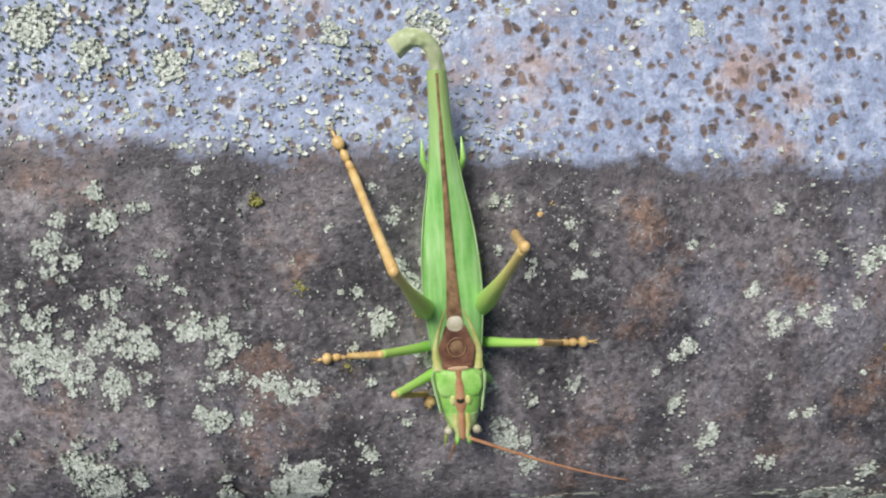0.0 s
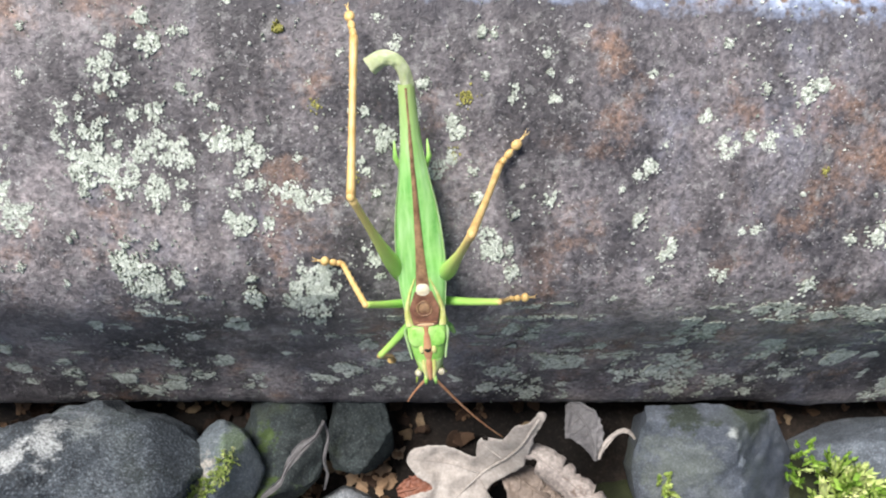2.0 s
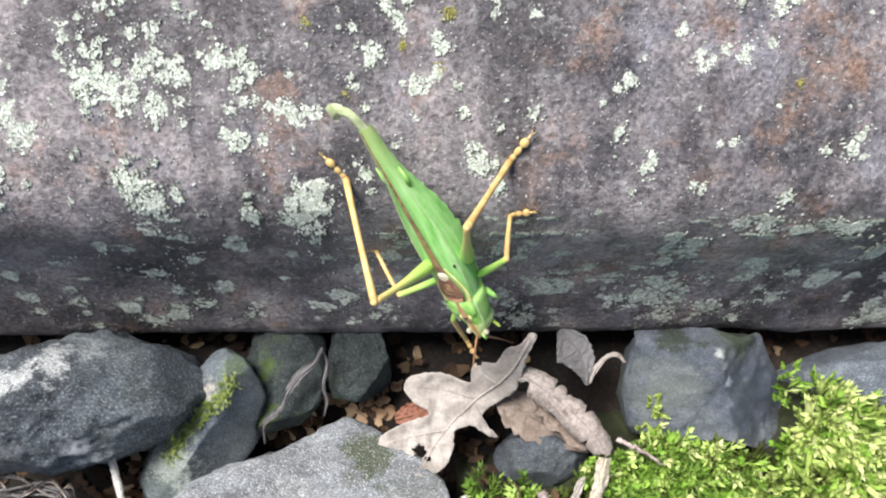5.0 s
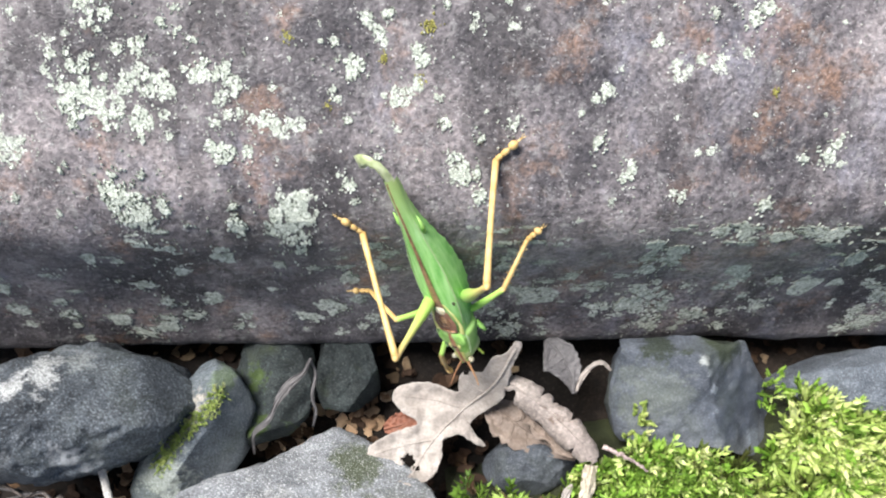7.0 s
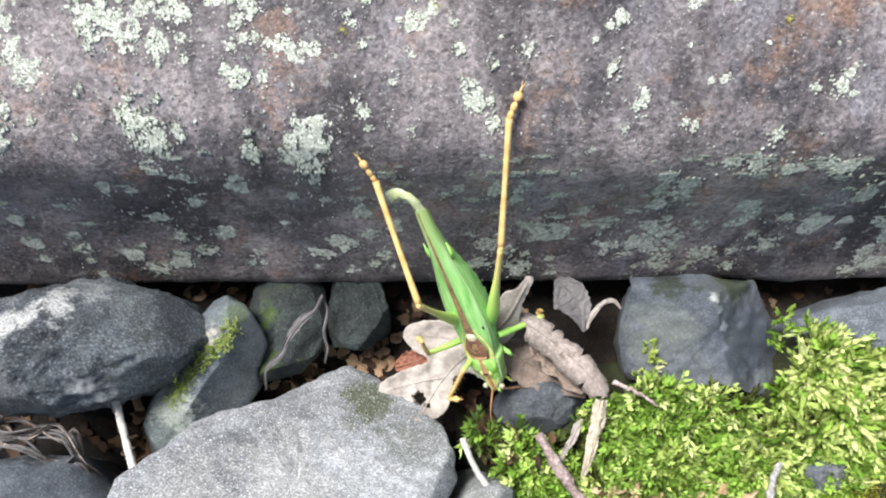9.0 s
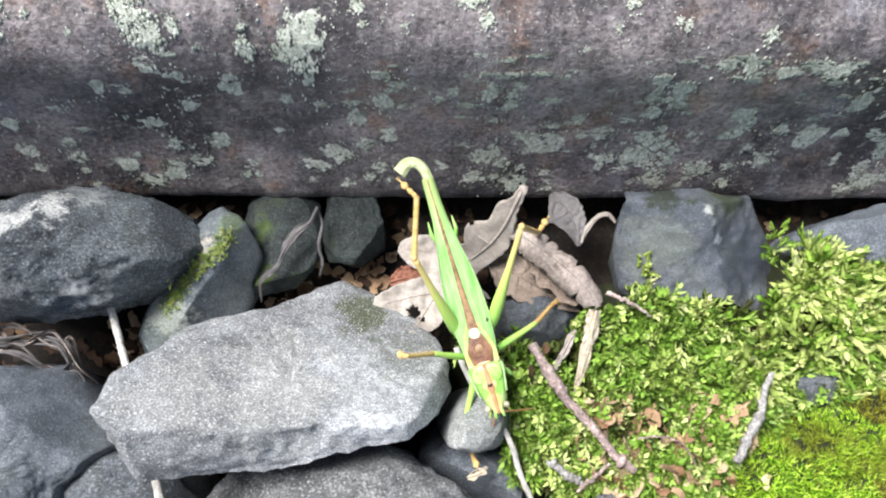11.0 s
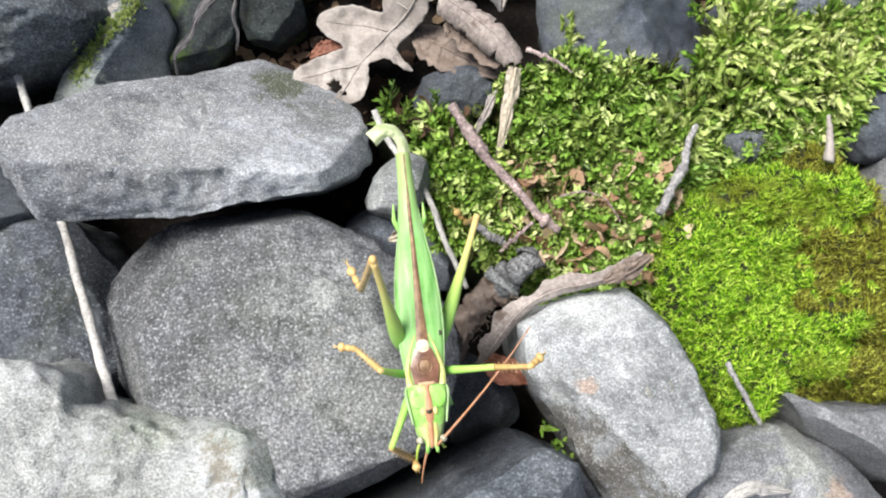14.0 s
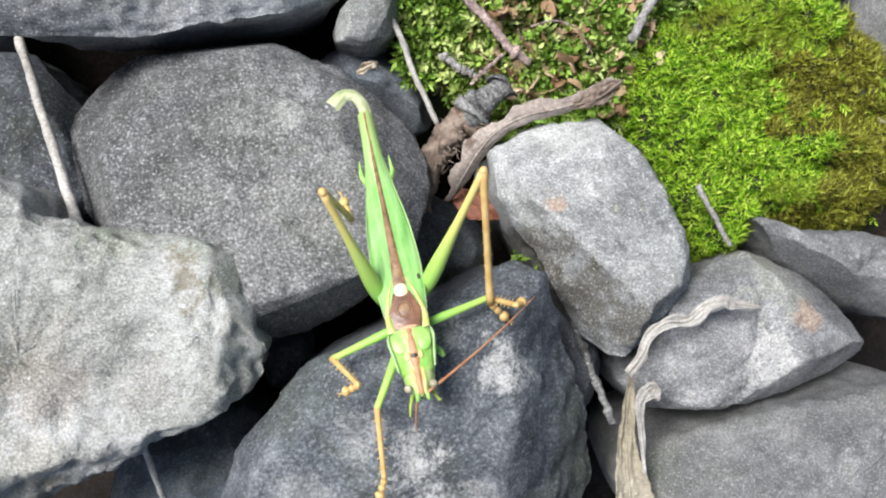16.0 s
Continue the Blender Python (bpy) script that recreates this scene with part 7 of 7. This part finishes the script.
     (0.62, 0.78, 0.05), (-0.1, -0.84, -0.54)),
    (14.5, (31.2, -122.7, 30.3), (0.21, -0.97, 0.124), (-0.003, 0.126, 0.992),
     ((-0.25, 0.62, 0.74), (-0.08, 0.04, -1.0), (-0.53, 0.74, -0.42)), ((0.28, 0.83, 0.48), (-0.05, -0.54, 0.84), (0.4, 0.1, -0.91)), ((-0.84, -0.44, -0.31), (0.05, -0.09, 0.99), (-0.58, -0.39, -0.71)), ((0.92, 0.31, -0.24), (0.51, 0.1, -0.86), (0.63, 0.46, 0.63)), ((-0.62, -0.69, -0.38), (0.42, -0.07, -0.9), (-0.26, -0.94, 0.21)),
     (0.72, 0.25, -0.64), (-0.32, -0.33, 0.89)),
    (15.0, (28.2, -127.8, 36.9), (0.094, -0.945, 0.314), (-0.041, 0.312, 0.949),
     ((-0.24, 0.67, 0.7), (-0.03, 0.15, -0.99), (-0.29, 0.74, -0.61)), ((0.38, 0.82, -0.43), (0.23, -0.6, -0.76), (-0.08, 0.67, 0.73)), ((-0.77, -0.21, -0.6), (-0.01, 0.2, 0.98), (-0.45, -0.06, -0.89)), ((0.91, -0.23, -0.34), (0.23, -0.08, 0.97), (0.85, 0.22, -0.47)), ((-0.37, -0.87, -0.34), (-0.31, -0.57, 0.76), (0.35, 0.26, -0.9)),
     (0.29, 0.36, 0.89), (-0.05, -0.04, 1.0)),
    (15.5, (27.5, -132.9, 41.3), (0.093, -0.903, 0.418), (-0.096, 0.41, 0.907),
     ((-0.28, 0.59, 0.76), (0.11, -0.24, -0.96), (-0.19, 0.58, -0.79)), ((0.3, 0.91, -0.29), (0.3, -0.25, -0.92), (0.19, 0.86, 0.48)), ((-0.7, 0.31, -0.65), (0.22, 0.17, 0.96), (-0.56, 0.09, -0.82)), ((0.95, 0.16, -0.27), (0.4, -0.31, 0.86), (0.63, 0.12, -0.77)), ((-0.78, -0.59, -0.22), (0.33, -0.33, 0.88), (-0.43, -0.6, -0.67)),
     (0.63, 0.53, -0.56), (-0.27, -0.21, 0.94)),
    (16.0, (29.0, -136.3, 41.9), (0.13, -0.907, 0.401), (-0.116, 0.388, 0.914),
     ((-0.31, 0.67, 0.67), (0.14, -0.15, -0.98), (-0.26, 0.74, -0.63)), ((0.33, 0.71, 0.62), (0.08, -0.83, -0.55), (0.61, -0.58, -0.54)), ((-0.87, -0.4, -0.28), (0.4, -0.29, 0.87), (-0.67, -0.39, -0.64)), ((0.92, 0.29, -0.25), (0.3, -0.05, 0.95), (0.46, 0.07, -0.89)), ((-0.39, -0.84, 0.39), (0.05, -0.99, -0.09), (-0.29, -0.94, -0.16)),
     (0.74, 0.49, -0.46), (0.02, -0.8, -0.6)),
]


def aim(origin, forward, up):
    """A pose at origin (mm) with +Y along forward and +Z near up."""
    f = Vector(forward).normalized()
    s = f.cross(Vector(up))
    s = s.normalized() if s.length > 0.02 else f.orthogonal().normalized()
    m = Matrix((s, f, s.cross(f))).transposed().to_4x4()
    m.translation = Vector(origin) * MM
    return m


def in_between(rows):
    """Adds a halfway pose wherever a part turns by more than 80 degrees from row to row."""
    out = [rows[0]]
    for t, m in rows[1:]:
        t0, m0 = out[-1]
        a, b = m0.to_quaternion(), m.to_quaternion()
        ang = a.rotation_difference(b).angle
        ang = min(ang, 2 * math.pi - ang)
        n = int(ang / radians(80)) + 1
        for k in range(1, n):
            q = a.slerp(b, k / n)
            out.append((t0 + (t - t0) * k / n, Matrix.LocRotScale(m0.translation.lerp(m.translation, k / n), q, None)))
        out.append((t, m))
    return out


def swing(a, b, u):
    """A direction part of the way from one to another."""
    a, b = Vector(a).normalized(), Vector(b).normalized()
    return a.slerp(b, u) if a.dot(b) > -0.99 else a.lerp(b + a.orthogonal() * 0.1, u).normalized()


def strides(rows):
    """Adds poses every eighth of a second, each joint swinging on its own, so that the legs stay whole between the rows."""
    out = [rows[0]]
    for a, b in zip(rows, rows[1:]):
        n = max(2, round((b[0] - a[0]) / 0.125))
        for k in range(1, n):
            u = k / n
            legs = [tuple(swing(p, q, u) for p, q in zip(x, y)) for x, y in zip(a[4:9], b[4:9])]
            out.append((a[0] + (b[0] - a[0]) * u, Vector(a[1]).lerp(Vector(b[1]), u), swing(a[2], b[2], u), swing(a[3], b[3], u),
                        *legs, swing(a[9], b[9], u), swing(a[10], b[10], u)))
        out.append(b)
    return out


def motions():
    tracks = {name: [[] for _ in obs] for name, obs in JOINTED.items()}
    path = []
    for t, at, forward, up, *rest in strides(CRICKET_ROWS):
        m = aim(at, forward, up)
        path.append((t, m))
        turn = m.to_3x3().inverted()
        for (name, (hip, lf, lt, _)), dirs in zip(LEGS.items(), rest):
            p = Vector(hip)
            for k, (d, length) in enumerate(zip(dirs, (lf, lt, 0))):
                d = (turn @ Vector(d)).normalized()
                tracks[name][k].append((t, aim(p, d, (0, 0.15, 1) if k else (0, 0.4, 1))))
                p = p + d * length
        for name, d, bx in (("long", rest[5], -0.6), ("short", rest[6], 0.6)):
            tracks[name][0].append((t, aim((bx, 0.2, -0.4), turn @ Vector(d), (0, -0.3, 1))))
    walk(CRICKET, in_between(path))
    for name, obs in JOINTED.items():
        for ob, rows in zip(obs, tracks[name]):
            walk(ob, in_between(rows))


motions()
